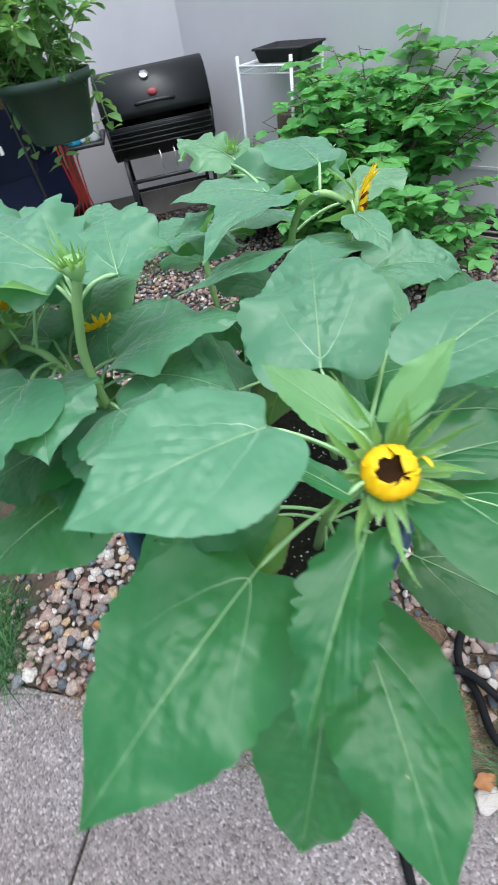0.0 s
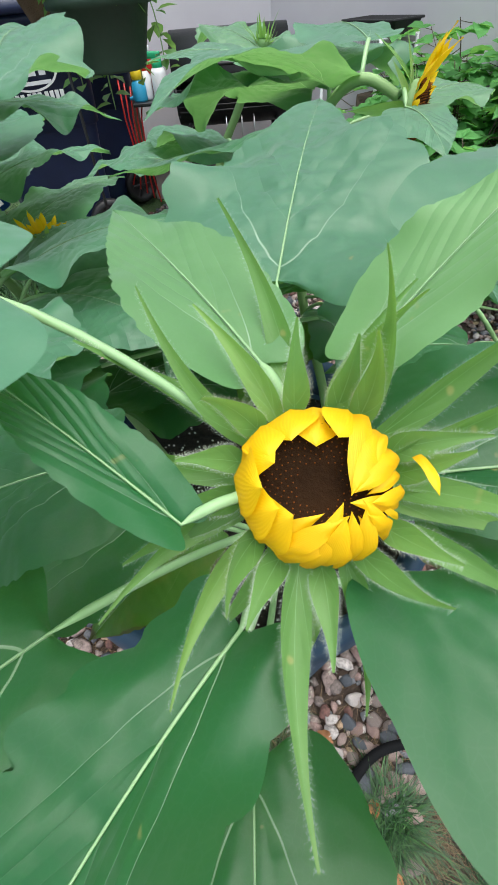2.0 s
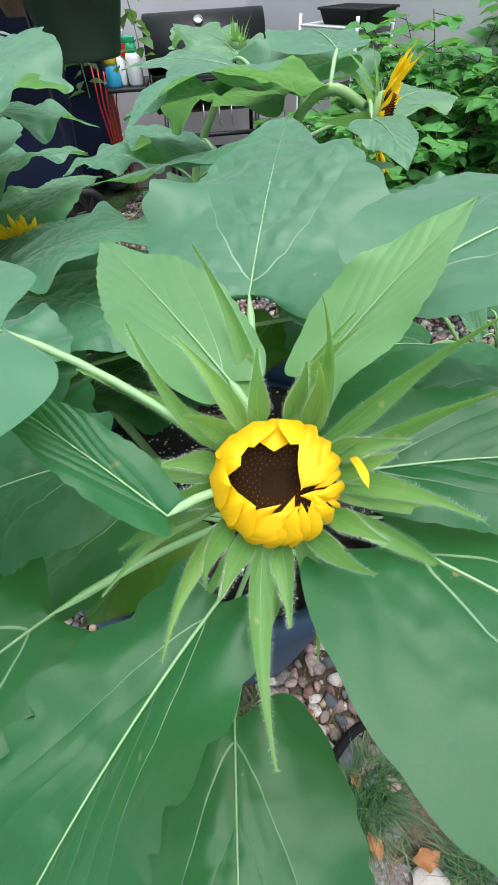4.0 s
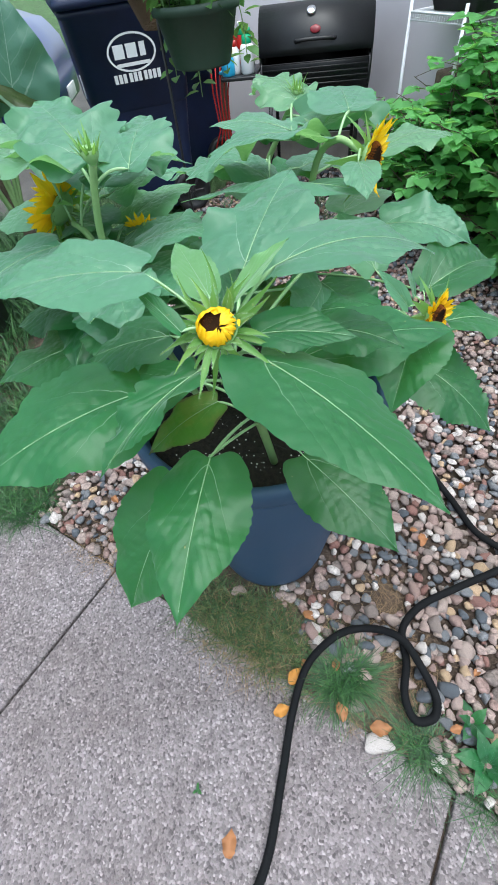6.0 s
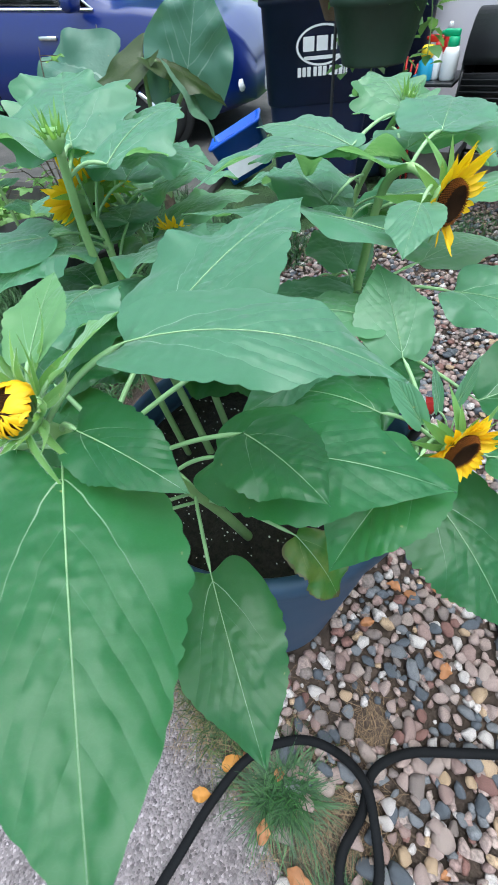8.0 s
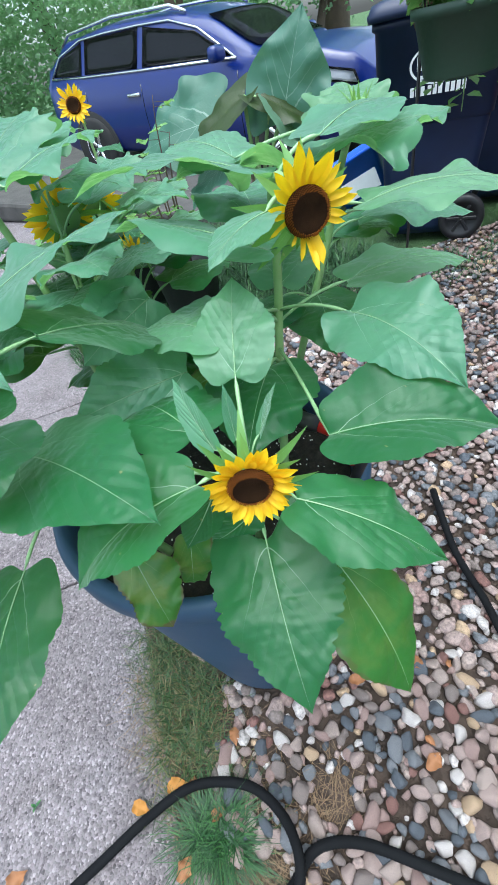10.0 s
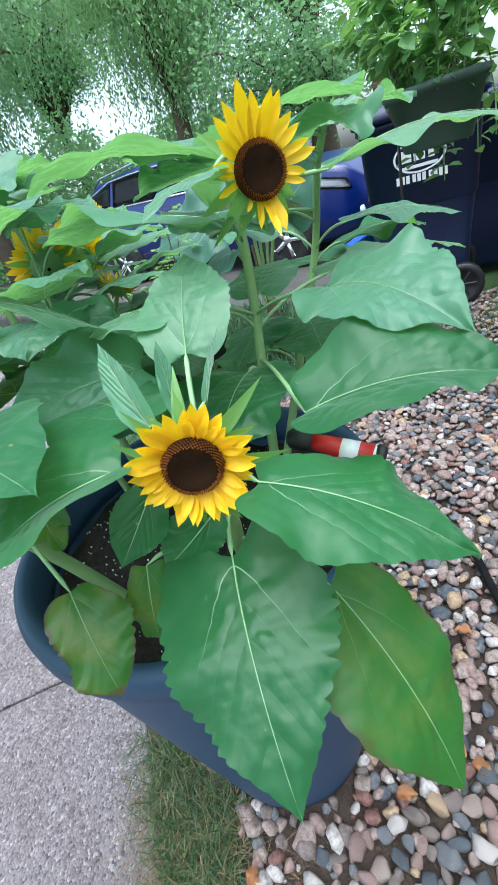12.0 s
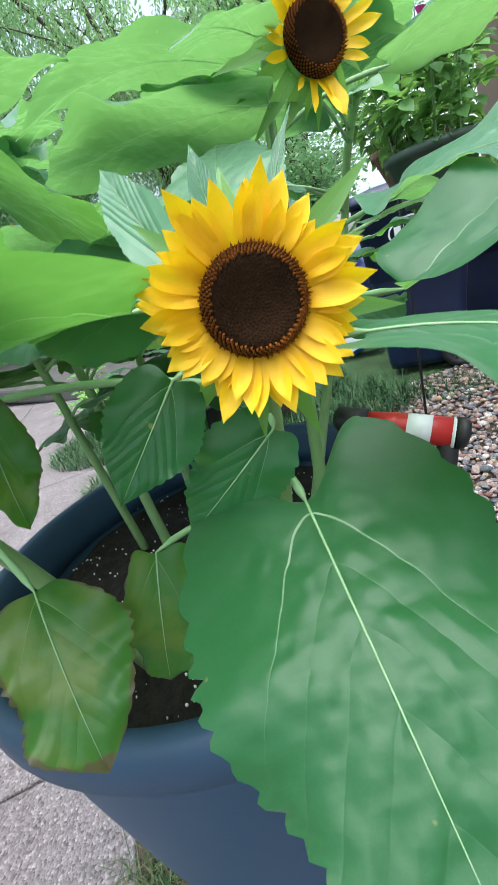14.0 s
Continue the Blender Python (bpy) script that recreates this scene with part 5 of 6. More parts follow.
part("brace", tube([(-0.30, -0.335, 0.34), (-0.30, 0.19, 0.34)], 0.016), M_BINBLACK, grill)
for x in (-0.05, 0.05, 0.13):
    hook = tube([(x, -0.30, 0.62), (x, -0.33, 0.66), (x, -0.37, 0.655), (x, -0.372, 0.56), (x + 0.01, -0.36, 0.545)], 0.004, 6)
    part("tool_hook", hook, M_STEEL, grill)


def bottle(x, y, prof, mat, label, cap=None, cap_mat=None, trigger=False):
    at = grill.matrix_world @ Vector((x, y, 0.75))
    b = thing("bottle", Matrix.Translation(at), label, "bottle", "bottles on the grill shelf")
    part("body", lathe(prof, 20, True), mat, b)
    if cap:
        part("cap", lathe(cap, 16, True), cap_mat, b)
    if trigger:
        part("trigger", box(0.10, 0.03, 0.035, (-0.02, 0, cap[-1][1] + 0.015), 0.008), cap_mat, b)
        part("nozzle", tube([(-0.06, 0, cap[-1][1] + 0.015), (-0.085, 0, cap[-1][1] + 0.015)], 0.010, 8), cap_mat, b)
    return b


bottle(-0.47, -0.12, [(0.045, 0), (0.05, 0.01), (0.05, 0.13), (0.04, 0.155), (0.02, 0.165)], M_WHITEPRINT, "white spray bottle with a green trigger head", [(0.03, 0.155), (0.035, 0.165), (0.032, 0.20), (0.024, 0.205)], M_GREENCAP, True)
bottle(-0.53, 0.0, [(0.03, 0), (0.033, 0.01), (0.033, 0.17), (0.014, 0.21), (0.012, 0.23)], M_RED, "tall red plastic bottle with a white cap", [(0.014, 0.22), (0.014, 0.25), (0.01, 0.26)], M_WHITEPRINT)
bottle(-0.56, -0.10, [(0.032, 0), (0.035, 0.01), (0.035, 0.12), (0.015, 0.15)], M_WHITEPRINT, "clear spray bottle with a red label", [(0.016, 0.145), (0.02, 0.15), (0.02, 0.18)], M_RED, True)
bottle(-0.61, -0.14, [(0.045, 0), (0.048, 0.01), (0.045, 0.09), (0.02, 0.12)], M_CYAN, "pale blue bottle with a yellow and green head", [(0.03, 0.11), (0.038, 0.12), (0.038, 0.16), (0.03, 0.17)], M_YELLOWCAP)
tray = thing("tray", Matrix.Translation(grill.matrix_world @ Vector((-0.60, -0.10, 0.7505))), "small cyan plastic tray on the grill shelf", "tray")
part("dish", box(0.14, 0.10, 0.018, (-0.02, 0.03, 0.01), 0.004), M_CYAN, tray)
straps = thing("strap_bundle", pose(-1.42, 3.55, 0.0), "red webbing straps hanging beside the bins", "strap")
for k in range(5):
    pts = [Vector((0.03 * k - 0.05, 0.02 * k, 0.86 - 0.02 * k)), Vector((0.03 * k - 0.06, 0.01, 0.65)), Vector((0.02 * k - 0.03, 0.0, 0.42)), Vector((0.05 * k - 0.10, -0.02, 0.25 - 0.03 * k))]
    part("strap", tube(pts, 0.006, 6), M_RED, straps)

# ---- the white wire rack ----
FL, FR = Vector((-0.135, 3.66, 0)), Vector((0.19, 3.35, 0))
ax = (FR - FL).normalized()
rackm = Matrix.Translation((FL + FR) / 2) @ pose(0, 0, 0, 0, 0, math.degrees(math.atan2(ax.y, ax.x)))
rack = thing("wire_rack", rackm, "white coated wire plant rack against the house wall", "rack")
W, Dp = (FR - FL).length, 0.30
for x in (-W / 2, W / 2):
    for y in (0, Dp):
        part("post", tube([(x, y, 0), (x, y, 1.04)], 0.010, 8), M_WHITEWIRE, rack)
for z in (0.32, 0.99):
    shelf = part("shelf_rim", tube([(-W / 2, 0, z), (W / 2, 0, z), (W / 2, Dp, z), (-W / 2, Dp, z), (-W / 2, 0, z)], 0.006, 6), M_WHITEWIRE, rack)
    part("lower_rim", tube([(-W / 2, 0, z - 0.035), (W / 2, 0, z - 0.035), (W / 2, Dp, z - 0.035), (-W / 2, Dp, z - 0.035), (-W / 2, 0, z - 0.035)], 0.004, 6), M_WHITEWIRE, shelf)
    for k in range(22):
        x = -W / 2 + W * (k + 0.5) / 22
        part("wire", tube([(x, -0.002, z - 0.035), (x, 0.0, z + 0.004), (x, Dp, z + 0.004)], 0.0022, 5), M_WHITEWIRE, shelf)
trayb = thing("seed_tray", rackm @ pose(0.08, 0.15, 0.997), "black plastic seed tray on the wire rack", "tray")
part("shell", loft([rounded_rect(0.34, 0.20, 0.02, 0.0), rounded_rect(0.38, 0.24, 0.02, 0.06), rounded_rect(0.40, 0.26, 0.02, 0.06), rounded_rect(0.40, 0.26, 0.02, 0.07), rounded_rect(0.36, 0.22, 0.02, 0.07), rounded_rect(0.33, 0.19, 0.02, 0.04)]), M_BINBLACK, trayb)
crate = thing("storage_crate", rackm @ pose(0.22, 0.14, 0.327), "dark brown crate on the rack's lower shelf", "crate")
part("body", box(0.30, 0.26, 0.42, (0, 0, 0.21), 0.01), M_WOODY, crate)

# ---- small leaves for bushes, vines and trees ----
def add_leaf(bm, uvl, at, along, normal, length, width, bend=0.15, mids=2):
    along = along.normalized()
    side = normal.cross(along)
    side = side.normalized() if side.length > 1e-4 else along.orthogonal().normalized()
    up = along.cross(side)
    rows = [(0.0, 0.0), (0.28, 0.85), (0.62, 0.8), (1.0, 0.0)] if mids == 2 else [(0.0, 0.0), (0.45, 1.0), (1.0, 0.0)]
    made = []
    for s, w in rows:
        c = at + along * length * s - up * bend * length * s * s
        if w == 0:
            made.append([(bm.verts.new(c), s, 0)])
        else:
            made.append([(bm.verts.new(c + side * k * width / 2 * w + up * 0.12 * width * abs(k)), s, k * w) for k in (-1, 0, 1)])
    for a, b in zip(made, made[1:]):
        quads = []
        if len(a) == 1:
            quads = [(a[0], b[0], b[1]), (a[0], b[1], b[2])]
        elif len(b) == 1:
            quads = [(a[0], b[0], a[1]), (a[1], b[0], a[2])]
        else:
            quads = [(a[0], b[0], b[1], a[1]), (a[1], b[1], b[2], a[2])]
        for q in quads:
            f = bm.faces.new([v[0] for v in q])
            for lp, v in zip(f.loops, q):
                lp[uvl].uv = (v[1], v[2])


def bush(at, height, spread, canes, leaves, size, label, seed, mat):
    rng = random.Random(seed)
    root = thing("bush", Matrix.Translation(Vector(at)), label, "bush")
    wood = bmesh.new()
    bm = bmesh.new()
    uvl = bm.loops.layers.uv.new("UVMap")
    for c in range(canes):
        a = 2 * math.pi * c / canes + rng.uniform(-0.4, 0.4)
        reach = spread * math.sqrt(rng.uniform(0.02, 1.0))
        top = height * (1.0 - 0.45 * (reach / spread) ** 2) * rng.uniform(0.75, 1.05)
        foot = Vector((0.05 * math.cos(a), 0.05 * math.sin(a), 0))
        tip = Vector((reach * math.cos(a), reach * math.sin(a), top))
        pts = bezier3(foot, Vector((tip.x * 0.35, tip.y * 0.35, top * 0.75)), tip, 8)
        add_tube(wood, pts, [0.007 * (1 - 0.75 * k / 8) for k in range(9)], 5)
        for k in range(leaves):
            t = 0.15 + 0.85 * (k + rng.random()) / leaves
            i = min(7, int(t * 8))
            p = pts[i].lerp(pts[i + 1], t * 8 - i)
            aa = rng.uniform(0, 6.283)
            out = Vector((math.cos(aa), math.sin(aa), rng.uniform(-0.25, 0.35)))
            stem = p + out * rng.uniform(0.02, 0.09)
            add_tube(wood, [p, stem], 0.0018, 4, False)
            for q in range(3):
                turn = Matrix.Rotation((q - 1) * 1.15, 3, "Z") @ out
                s = size * rng.uniform(0.65, 1.2)
                add_leaf(bm, uvl, stem, turn + Vector((0, 0, rng.uniform(-0.15, 0.15))), Vector((rng.uniform(-0.35, 0.35), rng.uniform(-0.35, 0.35), 1)), s, s * 0.92)
    part("cane", wood, M_WOODY, root)
    part("foliage", bm, mat, root)
    return root


bush((0.66, 2.92, 0), 1.17, 0.85, 64, 21, 0.092, "leafy green bush with oval leaflets against the house wall", 3, M_BUSH)
bush((0.78, 2.42, 0), 0.50, 0.48, 24, 9, 0.085, "low green seedlings at the foot of the bush", 4, M_BUSH)
bush((0.26, 2.84, 0), 0.92, 0.44, 28, 16, 0.088, "leafy green shoots at the side of the bush", 7, M_BUSH)
bush((-0.12, 3.42, 0), 0.72, 0.30, 12, 9, 0.085, "small bright green shrub beside the wire rack", 6, M_BUSH)

# ---- hanging baskets on a shepherd's hook ----
crook = thing("shepherd_hook", pose(-0.93, 1.94, 0), "thin black iron shepherd's hook in the gravel", "garden hook")
part("pole", tube([(0, 0, -0.1), (0, 0, 1.9)], 0.006, 8), M_BINBLACK, crook)
for sx, sy in ((0.165, 0.015), (-0.09, 0.21)):
    part("arm", tube([(0, 0, 1.85), (sx * 0.3, sy * 0.3, 1.98), (sx * 0.8, sy * 0.8, 1.99), (sx, sy, 1.90), (sx, sy, 1.85)], 0.005, 6), M_BINBLACK, crook)


def basket(at, r0, r1, h, mat, label, seed, spread=0.30, shoots=26, flowers=0, trail=3):
    rng = random.Random(seed)
    root = thing("hanging_basket", Matrix.Translation(Vector(at)), label, "hanging basket", "hanging baskets")
    part("pot", lathe([(0.01, 0), (r0, 0.0), (r0 + 0.004, 0.008), (r1 - 0.012, h - 0.03), (r1, h - 0.028), (r1 + 0.004, h), (r1 - 0.008, h), (r1 - 0.016, h - 0.03), (0.01, h - 0.03)], 40), mat, root)
    for k in range(3):
        a = k * 2.094 + 0.4
        part("wire", tube([(r1 * math.cos(a), r1 * math.sin(a), h), (0, 0, 1.86 - at[2])], 0.0016, 5), M_BINBLACK, root)
    bm = bmesh.new()
    uvl = bm.loops.layers.uv.new("UVMap")
    for k in range(shoots + trail):
        a = rng.uniform(0, 6.283)
        r = r1 * math.sqrt(rng.random()) * 0.9
        foot = Vector((r * math.cos(a), r * math.sin(a), h - 0.03))
        if k < shoots:
            tip = foot + Vector((math.cos(a) * spread * rng.uniform(0.2, 0.8), math.sin(a) * spread * rng.uniform(0.2, 0.8), rng.uniform(0.15, 0.48)))
            ctrl = (foot + tip) / 2 + Vector((0, 0, 0.12))
        else:
            rim = Vector((r1 * 1.08 * math.cos(a), r1 * 1.08 * math.sin(a), h + 0.03))
            foot, ctrl, tip = rim * 0.6 + Vector((0, 0, h * 0.4)), rim + Vector((0, 0, 0.02)), rim * 1.02 - Vector((0, 0, rng.uniform(0.22, 0.40)))
        pts = bezier3(foot, ctrl, tip, 8)
        part("shoot", tube(pts, 0.0022, 5), M_STEM, root)
        for q in range(26):
            t = (q + rng.random()) / 26
            i = min(7, int(t * 8))
            p = pts[i].lerp(pts[i + 1], t * 8 - i)
            aa = rng.uniform(0, 6.283)
            d = Vector((math.cos(aa), math.sin(aa), rng.uniform(-0.7, 0.3)))
            s = rng.uniform(0.040, 0.075)
            add_leaf(bm, uvl, p + d * 0.012, d, Vector((rng.uniform(-0.4, 0.4), rng.uniform(-0.4, 0.4), 1)), s, s * 0.72)
        if k < flowers:
            pink = bmesh.new()
            bmesh.ops.create_cone(pink, cap_ends=False, segments=10, radius1=0.004, radius2=0.028, depth=0.03, matrix=Matrix.Translation(tip) @ pose(0, 0, 0, rng.uniform(-60, 60), rng.uniform(-60, 60), 0))
            part("blossom", pink, M_PINK, root, "magenta trumpet blossom")
    part("foliage", bm, M_VINE, root)
    return root


basket((-0.765, 1.955, 1.070), 0.112, 0.168, 0.185, M_GREENPOT, "dark green hanging pot with trailing light green vines", 7, trail=5)
basket((-1.02, 2.15, 1.17), 0.09, 0.16, 0.16, M_COIR, "brown coir-lined hanging basket of leafy petunias", 9, flowers=5, shoots=22, spread=0.36, trail=0)

# ---- elephant ears ----
taro = thing("elephant_ear", pose(-2.03, 1.84, 0), "elephant-ear plant with huge grey-green heart-shaped leaves", "plant")


def taro_leaf(base, tip, width, roll, mat, arch=0.06, toward=None):
    o = taro.matrix_world.translation
    m, length = leaf_frame(base, tip, roll, toward)
    ob = part("leaf", blade(length, width, arch, 0.12, 0.05, 0.03, 3, 0.22, 0.52, 77, nu=30, tooth=0.006), mat, taro)
    ob.matrix_basis = Matrix.Translation(-o) @ m
    run = bezier3((0.0, 0.0, 0.35), (Vector(base) - o) * 0.6 + Vector((0, 0, 0.35)), Vector(base) - o, 8)
    part("leaf_stalk", tube([m.inverted() @ (q + o) for q in run], 0.011, 8), M_STEM, ob)


taro_leaf((-1.82, 1.93, 0.94), (-1.76, 2.06, 1.36), 0.44, 0, M_TARO, toward=(0.8, -0.6, 0.4))
taro_leaf((-1.83, 1.88, 1.02), (-1.70, 1.98, 0.72), 0.34, 0, M_TARO)
taro_leaf((-2.06, 1.66, 1.00), (-2.40, 1.32, 0.92), 0.52, 0, M_TARO, toward=(0.7, -0.3, 0.7))
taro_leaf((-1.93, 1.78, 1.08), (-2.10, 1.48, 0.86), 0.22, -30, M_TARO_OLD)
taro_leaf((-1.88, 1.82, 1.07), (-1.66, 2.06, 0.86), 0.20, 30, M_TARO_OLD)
taro_leaf((-2.1, 1.7, 0.8), (-2.05, 1.4, 0.62), 0.30, 0, M_TARO)
part("trunk", tube([(0.02, 0.0, 0), (0.0, 0.01, 0.4), (-0.03, 0.0, 0.8)], [0.045, 0.035, 0.02], 10), M_WOODY, taro, "brown fibrous stalk base")

# ---- a further pot of sunflowers ----
fpot = thing("planter", pose(-2.55, 1.10, 0), "black plastic nursery pot of sunflowers on the grass", "planter")
part("body", lathe([(0.02, 0), (0.15, 0), (0.16, 0.02), (0.205, 0.34), (0.215, 0.345), (0.215, 0.375), (0.20, 0.375), (0.195, 0.33), (0.01, 0.33)], 40), M_BINBLACK, fpot)
fpot2 = copy_thing(fpot, pose(-2.12, 1.28, 0))
tagged(fpot2, "black plastic nursery pot with a seedling beside the sunflowers")
Fp = plant("sunflower", [(-2.55, 1.10, 0.33), (-2.56, 1.09, 0.75), (-2.53, 1.08, 1.12), (-2.54, 1.07, 1.18)], 0.010, 0.006, "distant sunflower in bloom in a black pot", "sunflowers by the drive")
for k in range(11):
    a = k * 2.4
    z = 0.55 + 0.055 * k
    d = Vector((math.cos(a), math.sin(a), 0))
    b = Vector((-2.55, 1.09, z)) + d * 0.08
    sun_leaf(Fp, b, b + d * 0.19 + Vector((0, 0, -0.03)), 0.13, 0, 0.10, 0.05, 0.05, drop=0.04)
flower(Fp, (-2.52, 1.06, 1.20), (0.80, -0.40, 0.25), 0.040, 0.055, 16, 14, seed=31, bracts=14, bract=0.05, label="golden sunflower head")
bush((-3.9, 1.05, 0), 0.66, 0.5, 18, 9, 0.09, "weedy green plants at the edge of the drive", 23, M_VINE)
bush((-3.2, 1.10, 0), 0.62, 0.45, 18, 9, 0.085, "weedy green plants at the edge of the drive", 22, M_VINE)
bush((-2.12, 1.28, 0.33), 0.9, 0.22, 7, 9, 0.055, "thin leafy tomato plant in a black pot", 21, M_VINE)

# ---- the parked car ----
car = thing("car", pose(-5.97, 3.68, 0.13, 0, 0, 26) @ pose(0, 0, 0, 0, 2.5, 0) @ Matrix.Scale(1.05, 4), "dark blue family car parked on the drive", "car")


def along(table, x):
    """A value read from a table of (place, value) rows, smoothly in between."""
    for (x0, a), (x1, b) in zip(table, table[1:]):
        if x <= x1:
            q = max(0.0, min(1.0, (x - x0) / (x1 - x0)))
            return a + (b - a) * (0.5 * q + 0.5 * q * q * (3 - 2 * q))
    return table[-1][1]


HALF = [(-2.30, 0.74), (-2.15, 0.86), (-1.6, 0.905), (1.4, 0.905), (1.85, 0.87), (2.12, 0.78), (2.27, 0.64), (2.34, 0.48)]
BELT = [(-2.30, 1.03), (-1.5, 1.05), (0.9, 1.01), (1.3, 1.02), (1.75, 0.99), (2.10, 0.91), (2.28, 0.76), (2.34, 0.62)]
ROOF = [(-2.30, 1.00), (-2.12, 1.22), (-1.75, 1.41), (-0.9, 1.475), (0.0, 1.45), (0.40, 1.38), (1.18, 1.06), (1.3, 1.03)]
SILL = [(-2.30, 0.42), (-2.0, 0.28), (1.9, 0.24), (2.34, 0.34)]


def section(x):
    """Half a cross-section of the car's body, from the sill over the belt line to the middle of roof or bonnet."""
    h, zb, zs = along(HALF, x), along(BELT, x), along(SILL, x)
    zr = along(ROOF, x) if x < 1.3 else zb
    mid = zs + (zb - zs) * 0.55
    pts = [(h * 0.88, zs), (h * 0.97, zs + 0.05), (h * 0.995, mid - 0.14), (h, mid), (h * 0.985, mid + 0.12), (h * 0.965, zb - 0.05), (h * 0.93, zb)]
    if zr > zb + 0.05:
        edge = h * 0.93 - (zr - zb) * 0.46
        pts += [(h * 0.93 + (edge - h * 0.93) * q, zb + (zr - 0.045 - zb) * q) for q in (0.25, 0.5, 0.75, 1.0)]
        pts += [(edge * 0.90, zr - 0.012), (edge * 0.55, zr + 0.004), (0.0, zr + 0.010)]
    else:
        pts += [(h * q, zb + 0.012 + 0.045 * (1 - q)) for q in (0.90, 0.86, 0.80, 0.72, 0.55, 0.30, 0.0)]
    return pts


def side_y(x, z):
    """How far out the body's side lies at a place and a height."""
    pts = section(x)
    for (y0, z0), (y1, z1) in zip(pts, pts[1:]):
        if z0 <= z <= z1 and z1 > z0:
            return y0 + (y1 - y0) * (z - z0) / (z1 - z0)
    return pts[-1][0]


def car_panel(name, corners, sy, off, mat, label="", n=8):
    """A curved panel lying on the body's side between four (place, height) corners: low rear, low front, high front, high rear."""
    (ax, az), (bx, bz), (cx, cz), (dx, dz) = corners
    bm = bmesh.new()
    rows_ = []
    for i in range(n + 1):
        q = i / n
        rows_.append([])
        for j in range(5):
            w = j / 4
            x = (ax + (bx - ax) * q) * (1 - w) + (dx + (cx - dx) * q) * w
            z = (az + (bz - az) * q) * (1 - w) + (dz + (cz - dz) * q) * w
            rows_[-1].append(bm.verts.new((x, sy * (side_y(x, z) + off), z)))
    for a, b in zip(rows_, rows_[1:]):
        for k in range(4):
            bm.faces.new((a[k], b[k], b[k + 1], a[k + 1]) if sy < 0 else (a[k + 1], b[k + 1], b[k], a[k]))
    bmesh.ops.solidify(bm, geom=bm.faces[:], thickness=0.006)
    return part(name, bm, mat, car, label)


stations = [-2.30 + 4.64 * k / 58 for k in range(59)]
rings = [[(x, y, z) for y, z in section(x)] + [(x, -y, z) for y, z in reversed(section(x)[:-1])] for x in stations]
part("body", loft(rings), M_PAINT, car)
for sy in (-1, 1):
    for corners in (((-2.02, 1.10), (-1.42, 1.08), (-1.42, 1.37), (-1.86, 1.26)), ((-1.36, 1.08), (-0.46, 1.06), (-0.46, 1.385), (-1.36, 1.38)), ((-0.38, 1.06), (0.86, 1.04), (0.36, 1.27), (-0.38, 1.38))):
        car_panel("side_window", corners, sy, 0.006, M_GLASS, "dark tinted side window")
    line = [(-2.06, 1.08), (-1.4, 1.06), (-0.4, 1.04), (0.92, 1.02)]
    part("belt_trim", tube([(x, sy * (side_y(x, z) + 0.008), z) for x, z in line], 0.013, 6), M_CHROME, car, "chrome strip below the windows")
    line = [(0.92, 1.02), (0.40, 1.285), (0.0, 1.385), (-0.5, 1.40), (-1.0, 1.40), (-1.45, 1.385), (-1.88, 1.275), (-2.06, 1.08)]
    part("roof_trim", tube([(x, sy * (side_y(x, z) + 0.008), z) for x, z in line], 0.011, 6), M_CHROME, car, "chrome strip above the windows")
    part("roof_rail", tube([(-1.9, sy * 0.58, 1.36), (-1.7, sy * 0.60, 1.46), (-0.9, sy * 0.60, 1.515), (0.0, sy * 0.60, 1.49), (0.2, sy * 0.60, 1.42)], 0.018, 6), M_CHROME, car, "silver roof rail")
    part("door_mirror", box(0.12, 0.20, 0.13, (0.80, sy * 1.00, 1.08), 0.045, 3), M_PAINT, car)
    car_panel("headlight", ((1.66, 0.83), (2.16, 0.72), (2.12, 0.80), (1.60, 0.92)), sy, 0.012, M_LAMP, "clear swept-back headlight")
    car_panel("lamp_surround", ((1.63, 0.81), (2.18, 0.70), (2.13, 0.815), (1.56, 0.94)), sy, 0.005, M_GLASS)
    for x in (-0.55, 0.40):
        part("door_handle", box(0.20, 0.03, 0.035, (x, sy * 0.900, 0.84), 0.012), M_CHROME, car)
    for x in (-1.39, -0.42, 0.94):
        part("door_seam", tube([(x, sy * (side_y(x, z) + 0.001), z) for z in (0.34, 0.5, 0.65, 0.8, 0.93)], 0.005, 5), M_GLASS, car)
    part("fog_light", lathe([(0.001, 0.02), (0.045, 0.02), (0.05, 0.0)], 20), M_LAMP, car, "round fog light").matrix_basis = pose(2.24, sy * 0.66, 0.48, 0, 80, sy * 10)
    for x in (-1.42, 1.42):
        w = part("wheel", lathe([(0.20, -0.10), (0.30, -0.11), (0.335, -0.08), (0.34, 0.0), (0.335, 0.08), (0.30, 0.11), (0.20, 0.10)], 40), M_TYRE, car, "black tyre on an alloy rim")
        w.matrix_basis = pose(x, sy * 0.84, 0.34, 90, 0, 0)
        part("rim", lathe([(0.215, -0.10), (0.205, -0.07), (0.20, 0.07), (0.215, 0.10)], 40), M_CHROME, w)
        part("hub", lathe([(0.001, -0.085), (0.045, -0.085), (0.055, -0.06), (0.055, 0.06), (0.045, 0.085), (0.001, 0.085)], 20), M_CHROME, w)
        for k in range(5):
            a = k * 72
            part("rim_spoke", box(0.17, 0.05, 0.03, (0.125 * math.cos(radians(a)), 0.125 * math.sin(radians(a)), 0.075 * (1 if sy < 0 else -1)), 0.01, 1, (0, 0, a)), M_CHROME, w)
        # no hollow here: a flat black disc stands for the arch's shade
        well = lathe([(0.001, 0.0), (0.385, 0.0), (0.40, -0.012), (0.40, -0.05)], 36)
